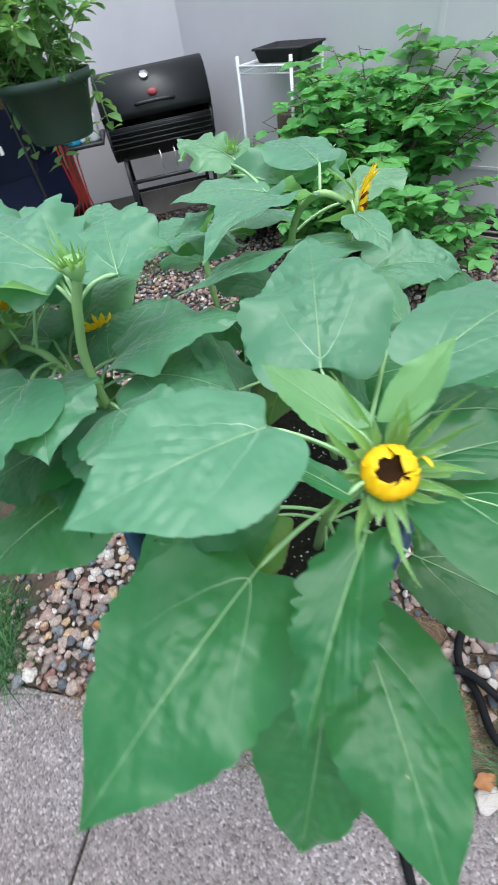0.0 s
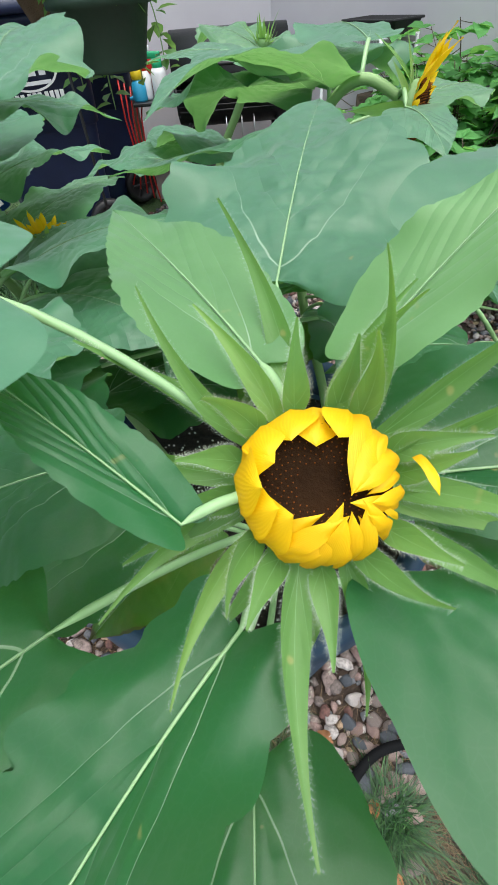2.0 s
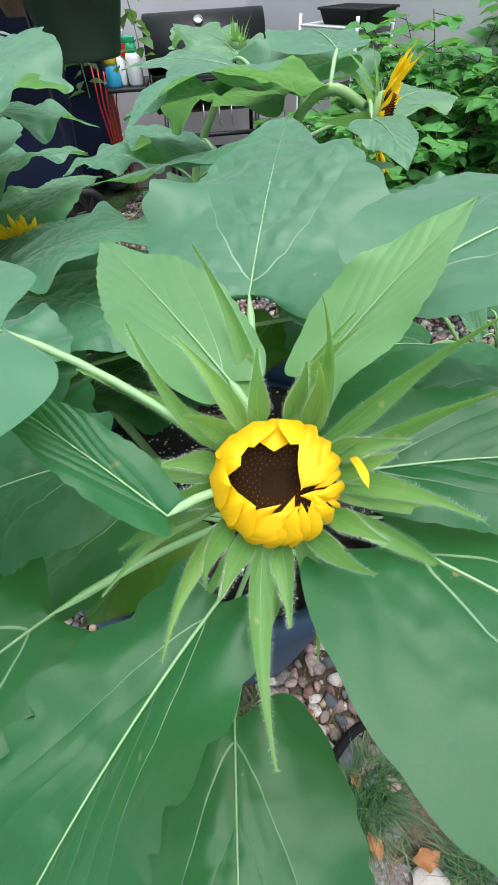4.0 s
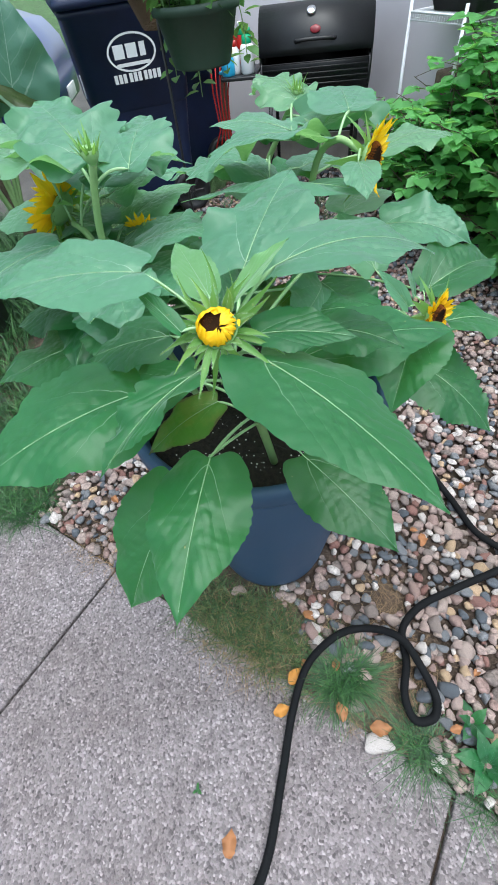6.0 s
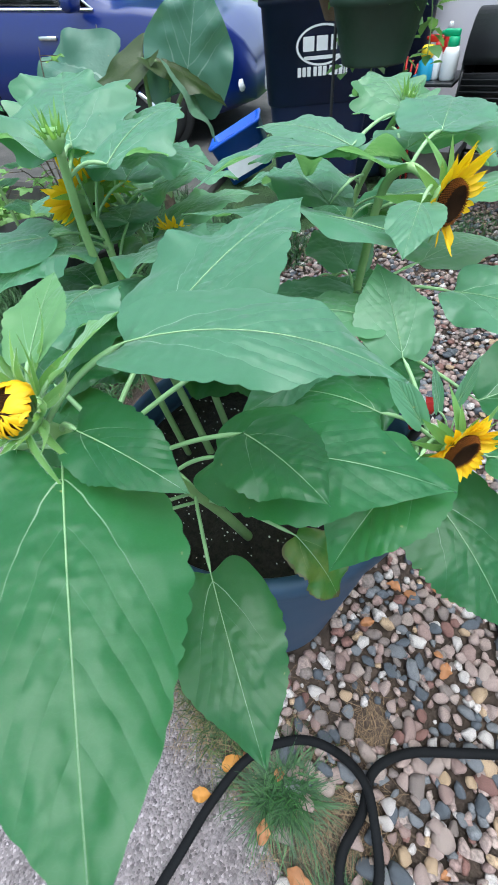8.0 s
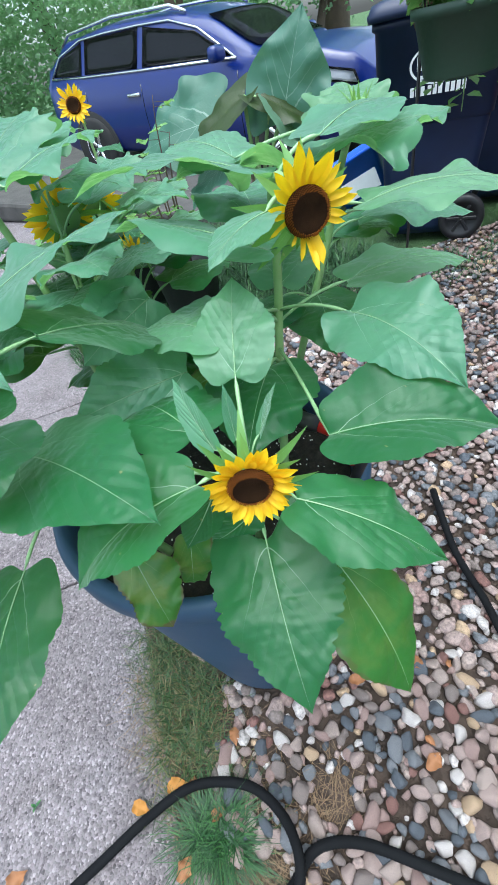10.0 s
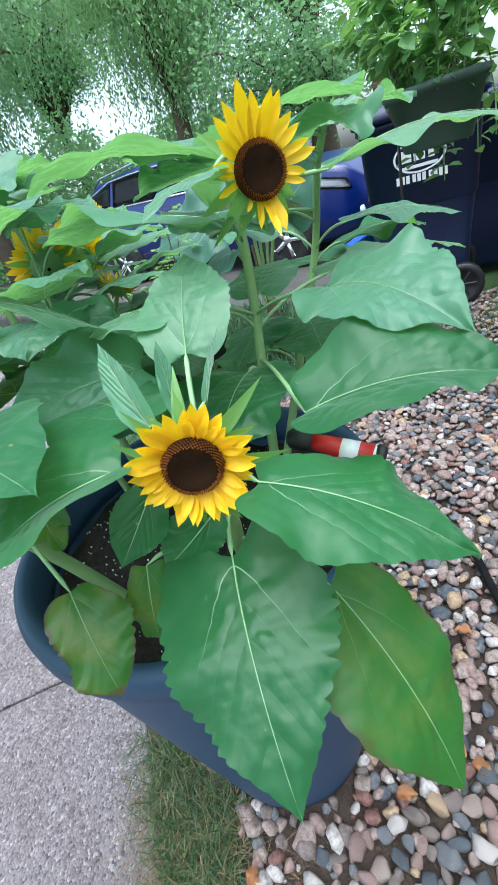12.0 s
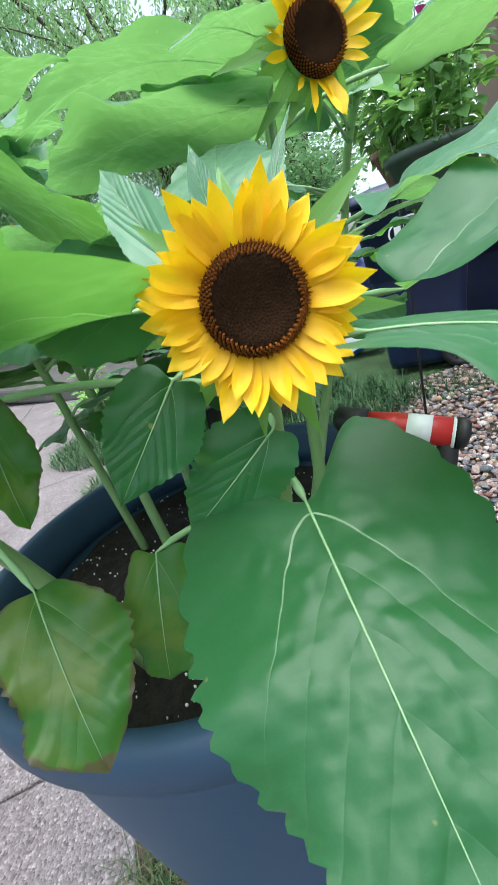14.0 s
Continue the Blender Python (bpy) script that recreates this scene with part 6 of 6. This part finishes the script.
        part("wheel_well", well, M_TYRE, car, "flat black disc standing for the shaded wheel arch").matrix_basis = pose(x, sy * 0.912, 0.34, -90 * sy, 0, 0)
bm = bmesh.new()
rows_ = [[bm.verts.new((x, y * (along(HALF, x) * 0.93 - (along(ROOF, x) - along(BELT, x)) * 0.46) * 0.88, along(ROOF, x) + 0.018 - 0.012 * y * y)) for y in (-1, -0.5, 0, 0.5, 1)] for x in (1.12, 0.95, 0.78, 0.62, 0.48)]
for a, b in zip(rows_, rows_[1:]):
    for k in range(4):
        bm.faces.new((a[k], a[k + 1], b[k + 1], b[k]))
bmesh.ops.solidify(bm, geom=bm.faces[:], thickness=0.006)
part("windscreen", bm, M_GLASS, car, "sloping windscreen")
part("front_grille", box(0.05, 0.90, 0.16, (2.31, 0, 0.56), 0.02), M_GLASS, car)
part("number_plate", box(0.02, 0.34, 0.11, (2.35, 0, 0.42), 0.005), M_WHITEPRINT, car)

# ---- trees beyond the drive ----
def tree(at, height, spread, limbs, seed, label, weeping=True, leaves=9000, trunk=0.22):
    rng = random.Random(seed)
    root = thing("tree", Matrix.Translation(Vector(at)), label, "tree", "trees beyond the drive")
    wood = bmesh.new()
    bm = bmesh.new()
    uvl = bm.loops.layers.uv.new("UVMap")
    fork = Vector((rng.uniform(-0.3, 0.3), rng.uniform(-0.3, 0.3), height * 0.36))
    add_tube(wood, [(0, 0, -0.1), (0.04, 0.02, height * 0.15), tuple(fork)], [trunk * 1.25, trunk, trunk * 0.8], 10)
    twigs = []
    for k in range(limbs):
        a = 2 * math.pi * k / limbs + rng.uniform(-0.3, 0.3)
        r = spread * rng.uniform(0.45, 1.0)
        tip = Vector((r * math.cos(a), r * math.sin(a), height * rng.uniform(0.55, 1.0)))
        pts = bezier3(fork, fork * 0.5 + Vector((tip.x * 0.3, tip.y * 0.3, tip.z * 0.75)), tip, 8)
        add_tube(wood, pts, [trunk * 0.5 * (1 - 0.85 * i / 8) for i in range(9)], 6)
        for q in range(9):
            p = pts[2 + q % 7]
            b = p + Vector((rng.gauss(0, 0.28), rng.gauss(0, 0.28), rng.uniform(-0.05, 0.25))) * spread
            add_tube(wood, bezier3(p, (p + b) / 2 + Vector((0, 0, 0.3)), b, 4), 0.012, 4, False)
            twigs.append((p, b))
    per = max(1, leaves // (len(twigs) * 24))
    for p, b in twigs:
        for s in range(per):
            q = p.lerp(b, rng.uniform(0.2, 1.0)) + Vector((rng.gauss(0, 0.25), rng.gauss(0, 0.25), rng.gauss(0, 0.15)))
            drop = rng.uniform(0.8, 2.6) if weeping else rng.uniform(0.1, 0.4)
            sway = Vector((rng.gauss(0, 0.12), rng.gauss(0, 0.12), 0))
            for i in range(24):
                t = (i + rng.random()) / 24
                c = q + sway * t + Vector((0, 0, -drop * t)) if weeping else q + Vector((rng.gauss(0, 0.3), rng.gauss(0, 0.3), rng.gauss(0, 0.25)))
                aa = rng.uniform(0, 6.283)
                d = Vector((math.cos(aa), math.sin(aa), -1.1 if weeping else rng.uniform(-0.6, 0.4)))
                ln = rng.uniform(0.08, 0.14) if weeping else rng.uniform(0.07, 0.13)
                add_leaf(bm, uvl, c, d, Vector((rng.gauss(0, 1), rng.gauss(0, 1), 0.6)), ln, ln * (0.36 if weeping else 0.62), mids=1)
    part("trunk", wood, M_WOODY, root)
    part("crown", bm, M_TREE, root)
    return root


tree((-11.0, 5.6, 0), 8.5, 3.8, 12, 1, "weeping willow with long hanging strands of leaves", leaves=44000)
tree((-13.0, 0.8, 0), 9.0, 4.2, 12, 2, "weeping willow with long hanging strands of leaves", leaves=44000)
tree((-10.0, 9.0, 0), 9.0, 3.6, 11, 3, "dark leafy tree with a leaning trunk", weeping=False, leaves=38000, trunk=0.30)
tree((-17.0, 4.5, 0), 10.0, 4.5, 12, 4, "tall leafy tree beyond the drive", weeping=False, leaves=38000)
tree((-15.0, -4.5, 0), 9.0, 4.5, 12, 5, "tall leafy tree beyond the path", weeping=False, leaves=26000)
tree((-8.5, 7.2, 0), 4.2, 2.0, 10, 6, "leafy young tree beside the house", weeping=False, leaves=12000, trunk=0.09)


def hedge(a, b, height, depth, count, label, seed):
    rng = random.Random(seed)
    a, b = Vector(a), Vector(b)
    bm = bmesh.new()
    uvl = bm.loops.layers.uv.new("UVMap")
    n = (b - a).cross(Vector((0, 0, 1))).normalized()
    for k in range(count):
        t = rng.random()
        top = height * (0.7 + 0.3 * noise.noise(Vector((t * 9, seed, 0))) + 0.12 * noise.noise(Vector((t * 40, seed, 0))))
        p = a.lerp(b, t) + n * rng.uniform(-depth, depth) + Vector((0, 0, top * rng.random() ** 0.8))
        aa = rng.uniform(0, 6.283)
        s = rng.uniform(0.10, 0.20)
        add_leaf(bm, uvl, p, Vector((math.cos(aa), math.sin(aa), rng.uniform(-0.8, 0.5))), Vector((rng.gauss(0, 1), rng.gauss(0, 1), 0.8)), s, s * 0.6, mids=1)
    ob = link_mesh("undergrowth", bm, M_TREE)
    return tagged(ob, label, "undergrowth", kind="stuff")


hedge((-14.0, 10.0, 0), (-17.0, -6.0, 0), 4.6, 2.4, 40000, "thick green undergrowth along the far side of the drive", 11)

# ---- the hose ----
def smooth_path(pts, per):
    p = [Vector(q) for q in pts]
    out = []
    for k in range(len(p) - 1):
        a, b = p[k], p[k + 1]
        before, after = p[max(k - 1, 0)], p[min(k + 2, len(p) - 1)]
        n = max(2, int((b - a).length / per))
        for i in range(n):
            t = i / n
            out.append(0.5 * ((2 * a) + (b - before) * t + (2 * before - 5 * a + 4 * b - after) * t * t + (3 * a - before - 3 * b + after) * t ** 3))
    out.append(p[-1])
    return out


z0 = 0.034
hose_run = [(0.02, -0.95, 0.017), (0.11, -0.62, 0.017), (0.16, -0.42, 0.017), (0.19, -0.285, 0.017), (0.178, -0.12, 0.017), (0.163, 0.03, 0.018), (0.174, 0.155, z0), (0.24, 0.262, z0), (0.325, 0.305, z0 + 0.01), (0.408, 0.300, z0 + 0.028),
            (0.468, 0.25, z0 + 0.02), (0.522, 0.185, z0), (0.520, 0.135, z0), (0.475, 0.115, z0), (0.442, 0.165, z0), (0.437, 0.25, z0 - 0.004), (0.415, 0.335, z0 - 0.004), (0.455, 0.42, z0), (0.55, 0.508, z0), (0.66, 0.60, z0), (0.71, 0.645, z0),
            (0.69, 0.685, z0), (0.60, 0.735, z0), (0.515, 0.845, z0), (0.40, 0.975, z0), (0.27, 1.05, z0), (0.10, 1.12, z0), (-0.1, 1.25, z0)]
pts = smooth_path(hose_run, 0.0035)
hose = thing("garden_hose", Matrix.Identity(4), "black ribbed garden hose looped over path and stones", "hose")
part("hose_body", tube(pts, [0.0118 if k % 2 else 0.0104 for k in range(len(pts))], 12), M_HOSE, hose)

# ---- a red hose nozzle standing on its grip at the pot's far rim ----
tool = thing("hose_nozzle", pose(0.142, 0.676, 0.700) @ Matrix.Scale(0.80, 4), "red and black garden hose nozzle stuck in the potting soil", "hose nozzle")
part("handle", tube([(-0.045, -0.022, 0.192), (-0.02, -0.004, 0.184), (0.005, 0.012, 0.176), (0.033, 0.033, 0.167)], [0.013, 0.0155, 0.017, 0.0185], 14), M_RED, tool)
part("label_band", tube([(-0.008, 0.003, 0.180), (0.014, 0.019, 0.173)], [0.0172, 0.0180], 14), M_WHITEPRINT, tool, "white paper label")
part("white_ring", tube([(0.032, 0.032, 0.1673), (0.035, 0.034, 0.1665)], 0.0192, 14), M_WHITEPRINT, tool)
part("end_cap", tube([(0.035, 0.034, 0.1665), (0.042, 0.040, 0.165), (0.046, 0.043, 0.1635)], [0.0194, 0.0192, 0.014], 14), M_BINBLACK, tool)
part("head", tube([(-0.078, -0.046, 0.200), (-0.072, -0.042, 0.199), (-0.045, -0.022, 0.192)], [0.012, 0.0175, 0.016], 14), M_BINBLACK, tool)
part("grip", tube([(0.030, 0.028, 0.165), (0.026, 0.022, 0.12), (0.012, 0.008, 0.05), (0.0, 0.0, -0.045)], [0.013, 0.012, 0.010, 0.006], 10), M_BINBLACK, tool, "black tapering grip")
part("trigger", tube([(-0.012, 0.0, 0.168), (-0.006, 0.002, 0.150), (0.006, 0.008, 0.128), (0.010, 0.010, 0.105)], [0.008, 0.009, 0.008, 0.006], 10), M_RED, tool, "red trigger lever")

# ---- grass, weeds, straw, fallen leaves ----
def blades(name, mat, spots, count, length, width, seed, label, lean=0.5, category="grass"):
    """Curved grass blades scattered over round spots (x, y, radius)."""
    rng = random.Random(seed)
    bm = bmesh.new()
    total = sum(s[2] ** 2 for s in spots)
    for sx, sy, sr in spots:
        for k in range(int(count * sr * sr / total)):
            a, r = rng.uniform(0, 6.283), sr * math.sqrt(rng.random())
            p = Vector((sx + r * math.cos(a), sy + r * math.sin(a), -0.012))
            d = Vector((rng.gauss(0, 1), rng.gauss(0, 1), 0)).normalized()
            ln, w = length * rng.uniform(0.5, 1.25), width * rng.uniform(0.7, 1.3)
            side = Vector((-d.y, d.x, 0)) * w / 2
            le = lean * rng.uniform(0.3, 1.6)
            rows = [p + Vector((0, 0, ln * s * (1 - 0.45 * le * s))) + d * ln * le * s * s for s in (0, 0.4, 0.75, 1.0)]
            v = [(bm.verts.new(c - side * f), bm.verts.new(c + side * f)) for c, f in zip(rows[:3], (1, 0.85, 0.55))]
            t = bm.verts.new(rows[3])
            for q, u in zip(v, v[1:]):
                bm.faces.new((q[0], q[1], u[1], u[0]))
            bm.faces.new((v[2][0], v[2][1], t))
    return tagged(link_mesh(name, bm, mat), label, category, kind="stuff")


blades("grass_strip", M_MAT, [(-0.10, 0.225, 0.09), (-0.01, 0.205, 0.085), (0.07, 0.180, 0.075), (-0.20, 0.26, 0.08), (0.12, 0.20, 0.06), (0.02, 0.28, 0.06)], 2300, 0.062, 0.0030, 1, "thin matted grass strip between the path and the planter", 1.0)
blades("edge_grass", M_MAT, [(-0.24, 0.180, 0.05), (-0.16, 0.160, 0.06), (-0.09, 0.150, 0.045), (-0.02, 0.138, 0.05), (0.05, 0.122, 0.035), (0.10, 0.118, 0.05), (0.17, 0.10, 0.05)], 950, 0.055, 0.0022, 12, "stray grass blades lying over the path's edge", 2.2)
blades("grass_tuft", M_GRASS, [(0.268, 0.180, 0.034), (0.290, 0.150, 0.034), (0.250, 0.140, 0.026), (0.312, 0.185, 0.022), (0.262, 0.115, 0.020)], 1500, 0.078, 0.0032, 2, "dense dark green grass tuft under the hose", 1.45)
blades("grass_tuft", M_GRASS, [(0.49, 0.075, 0.045), (0.52, 0.05, 0.03)], 420, 0.085, 0.0020, 3, "thin grass tuft at the edge of the path", 2.0)
blades("grass_tuft", M_GRASS, [(0.62, 0.02, 0.05), (0.70, 0.03, 0.06)], 240, 0.07, 0.0022, 4, "sparse grass at the path's corner", 1.6)
blades("grass_tuft", M_GRASS, [(-1.05, 0.36, 0.10), (-1.20, 0.42, 0.14), (-1.38, 0.46, 0.14), (-1.10, 0.52, 0.10)], 2600, 0.10, 0.0034, 14, "bright grass clump at the path's edge beside the stones", 1.3)
blades("dry_straw", M_STRAW, [(0.0, 0.20, 0.16), (-0.12, 0.13, 0.06), (0.03, 0.10, 0.05), (-0.02, 0.15, 0.08), (0.27, 0.18, 0.15), (0.42, 0.17, 0.14), (0.18, 0.30, 0.10), (0.38, 0.33, 0.06), (0.36, 0.42, 0.08), (0.36, 0.42, 0.06), (-0.50, 0.33, 0.14), (-0.66, 0.30, 0.10), (0.10, 0.27, 0.10), (0.44, 0.24, 0.09)], 4200, 0.055, 0.0014, 5, "dry straw and roots on the soil", 2.2, "straw")
blades("lawn_grass", M_GRASS, [(-1.55, 0.72, 0.36), (-2.2, 0.95, 0.55), (-2.9, 1.7, 0.7), (-2.6, 2.4, 0.4), (-3.4, 0.9, 0.6)], 18000, 0.12, 0.006, 6, "uncut lawn grass beside the path", 0.8)
blades("taro_grass", M_GRASS, [(-2.0, 1.75, 0.5), (-2.5, 2.1, 0.5), (-1.75, 2.2, 0.4), (-3.0, 2.2, 0.5), (-3.2, 1.6, 0.5), (-3.6, 1.3, 0.5)], 9000, 0.20, 0.008, 9, "tall bright green grass round the elephant ears", 0.8)
blades("house_grass", M_GRASS, [(-1.0, 3.2, 0.35), (-0.6, 3.3, 0.3), (-1.3, 2.7, 0.25), (-1.5, 2.35, 0.25)], 1500, 0.10, 0.006, 8, "sparse weeds and grass below the grill", 0.8)


def weed(at, size, n, seed, label):
    rng = random.Random(seed)
    root = thing("weed", Matrix.Translation(Vector(at)), label, "weed")
    for k in range(n):
        a = 360 * k / n + rng.uniform(-20, 20)
        ln = size * rng.uniform(0.7, 1.2)
        ob = part("leaf", blade(ln, ln * 0.45, 0.15, 0.1, 0.04, 0.06, 9, 0.0, 0.75, seed + k, nu=20, nv=3), M_LEAF, root)
        ob.matrix_basis = pose(0, 0, 0.005, 0, 0, a) @ pose(0, 0, 0, 0, -rng.uniform(10, 45), 0)


weed((0.66, 0.08, 0), 0.085, 9, 41, "broad-leaved green weed at the path's edge")
weed((0.73, -0.02, 0), 0.09, 8, 42, "broad-leaved green weed at the path's edge")
weed((0.62, 0.16, 0), 0.06, 6, 43, "small broad-leaved weed among the stones")
weed((-0.02, -0.22, 0.0), 0.022, 3, 44, "tiny green sprig lying on the path")


def fallen(x, y, size, turn, mat, label, z=0.004, seed=1):
    ob = tagged(link_mesh("fallen_leaf", blade(size, size * 0.62, 0.16, 0.45, -0.10, 0.16, 5, 0.0, 0.8, seed, nu=16, nv=3, edge=0.35), mat), label, "leaf", "fallen leaves")
    ob.matrix_world = pose(x, y, z, 8, -4, turn)


fallen(0.135, 0.09, 0.055, 70, M_YELLOWLEAF, "curled orange-brown fallen leaf beside the hose", 0.008, 1)
fallen(0.115, 0.005, 0.05, 40, M_YELLOWLEAF, "yellow-brown fallen leaf on the path", 0.006, 2)
fallen(0.10, -0.31, 0.055, 100, M_DRYLEAF, "brown fallen leaf flat on the path", 0.005, 3)
fallen(-0.46, 0.20, 0.05, 60, M_YELLOWLEAF, "yellow fallen leaf at the path's joint", 0.006, 4)
fallen(0.37, 0.06, 0.06, 20, M_DRYLEAF, "reddish brown fallen leaf at the path's edge", 0.010, 5)
fallen(0.30, 0.05, 0.05, 120, M_DRYLEAF, "reddish brown fallen leaf at the path's edge", 0.010, 6)
rng = random.Random(77)
for k in range(46):
    u, v = rng.uniform(-0.9, 1.2), rng.uniform(0.02, 0.9)
    p = on_path(u, v)
    if (p.xy - Vector(POT)).length < 0.24:
        continue
    fallen(p.x, p.y, rng.uniform(0.025, 0.055), rng.uniform(0, 360), M_DRYLEAF, "small dry brown leaf among the stones", rng.uniform(0.01, 0.035), 100 + k)

# ---- river stones over the bed ----
def stone_shape(seed, sub=2):
    bm = bmesh.new()
    bmesh.ops.create_icosphere(bm, subdivisions=sub, radius=0.5)
    off = Vector((seed * 3.7, seed * 1.3, seed * 9.1))
    for vert in bm.verts:
        n = vert.co.normalized()
        vert.co = n * 0.5 * (1 + 0.36 * noise.noise(n * 1.5 + off) + 0.20 * noise.noise(n * 3.2 + off))
    rng = random.Random(seed)
    for k in range(10):
        d = Vector((rng.gauss(0, 1), rng.gauss(0, 1), rng.gauss(0, 1))).normalized()
        cut = rng.uniform(0.25, 0.40)
        for vert in bm.verts:
            over = vert.co.dot(d) - cut
            if over > 0:
                vert.co -= d * over * 0.95
    return bm


def bare(p):
    """Where no stones lie: under the planter, in the grassy strip and the litter patches."""
    if (p.xy - Vector(POT)).length < 0.188:
        return True
    v = (p - EDGE).dot(V)
    u = (p - EDGE).dot(U)
    if -0.42 < u < 0.10 and v < 0.18:
        return True
    if 0.10 <= u < 0.52 and v < 0.10:
        return True
    return (p.xy - Vector((0.36, 0.42))).length < 0.05 or (p.xy - Vector((0.42, 0.20))).length < 0.07


stone_meshes = []
for k in range(14):
    bm = stone_shape(k + 1)
    me = bpy.data.meshes.new("stone")
    bm.to_mesh(me)
    bm.free()
    me.materials.append(M_STONE)
    for p in me.polygons:
        p.use_smooth = True
    stone_meshes.append(me)
gravel = tagged(new("gravel"), "mixed grey, pink and tan river stones covering the bed", "gravel", kind="structure")
far_v, far_f = [], []
low = []
for k in range(14):
    bm = stone_shape(k + 20, 2 if k < 9 else 1)
    bm.verts.index_update()
    low.append(([v.co.copy() for v in bm.verts], [[v.index for v in f.verts] for f in bm.faces]))
    bm.free()
rng = random.Random(11)
step = 0.031
near_count = 0
for i in range(int(4.9 / step)):
    for j in range(int(4.7 / step)):
        u = -2.12 + (i + rng.uniform(-0.35, 0.35)) * step
        v = 0.016 + (j + rng.uniform(-0.35, 0.35)) * step
        p = on_path(u, v)
        if bare(p) or (p - CORNER).dot(OUT_R) < 0.0 or (p - CORNER).dot(OUT_L) < 0.0 or (u < -1.0 and v < 0.75 - 0.2 * (u + 1.0)):
            continue
        if v > 2.0 and rng.random() < 0.15:
            continue
        s = rng.choice((0.026, 0.032, 0.037, 0.041, 0.046, 0.052)) * rng.uniform(0.85, 1.15)
        m = pose(p.x, p.y, 0.0 + s * 0.20 + rng.uniform(0, 0.008), rng.uniform(-22, 22), rng.uniform(-22, 22), rng.uniform(0, 360)) @ Matrix.Diagonal((s * rng.uniform(0.95, 1.22), s * rng.uniform(0.8, 1.0), s * rng.uniform(0.5, 0.75), 1))
        if 0.12 < u < 0.62 and 0.04 < v < 0.80 and near_count < 300:
            shared("stone", stone_meshes[rng.randrange(14)], gravel, m)
            near_count += 1
        else:
            co, fa = low[rng.randrange(9) if v < 1.6 else 9 + rng.randrange(5)]
            base = len(far_v)
            far_v += [m @ c for c in co]
            far_f += [[base + q for q in f] for f in fa]
for k in range(6500):
    u, v = -1.2 + 3.9 * rng.random(), 0.02 + 2.6 * rng.random() ** 1.4
    p = on_path(u, v)
    if bare(p) or (p - CORNER).dot(OUT_R) < 0.0:
        continue
    s = rng.uniform(0.012, 0.034)
    m = pose(p.x, p.y, 0.0 + s * 0.35, rng.uniform(-30, 30), rng.uniform(-30, 30), rng.uniform(0, 360)) @ Matrix.Diagonal((s * 1.2, s * 0.9, s * 0.65, 1))
    co, fa = low[9 + rng.randrange(5)]
    base = len(far_v)
    far_v += [m @ c for c in co]
    far_f += [[base + q for q in f] for f in fa]
me = bpy.data.meshes.new("stones")
me.from_pydata(far_v, [], far_f)
me.materials.append(M_STONE)
for p in me.polygons:
    p.use_smooth = True
tagged(new("river_gravel", me), "small river stones of the bed further off", "gravel", kind="stuff")
# flat pale stones set at the path's edge
for x, y, s in ((0.40, 0.035, 0.075), (0.33, 0.10, 0.05), (0.45, 0.20, 0.05), (-0.10, 0.30, 0.05), (-0.232, 0.322, 0.085)):
    shared("stone", stone_meshes[2], gravel, pose(x, y, 0.008, 5, 0, 30) @ Matrix.Diagonal((s * 1.2, s, s * 0.45, 1)))
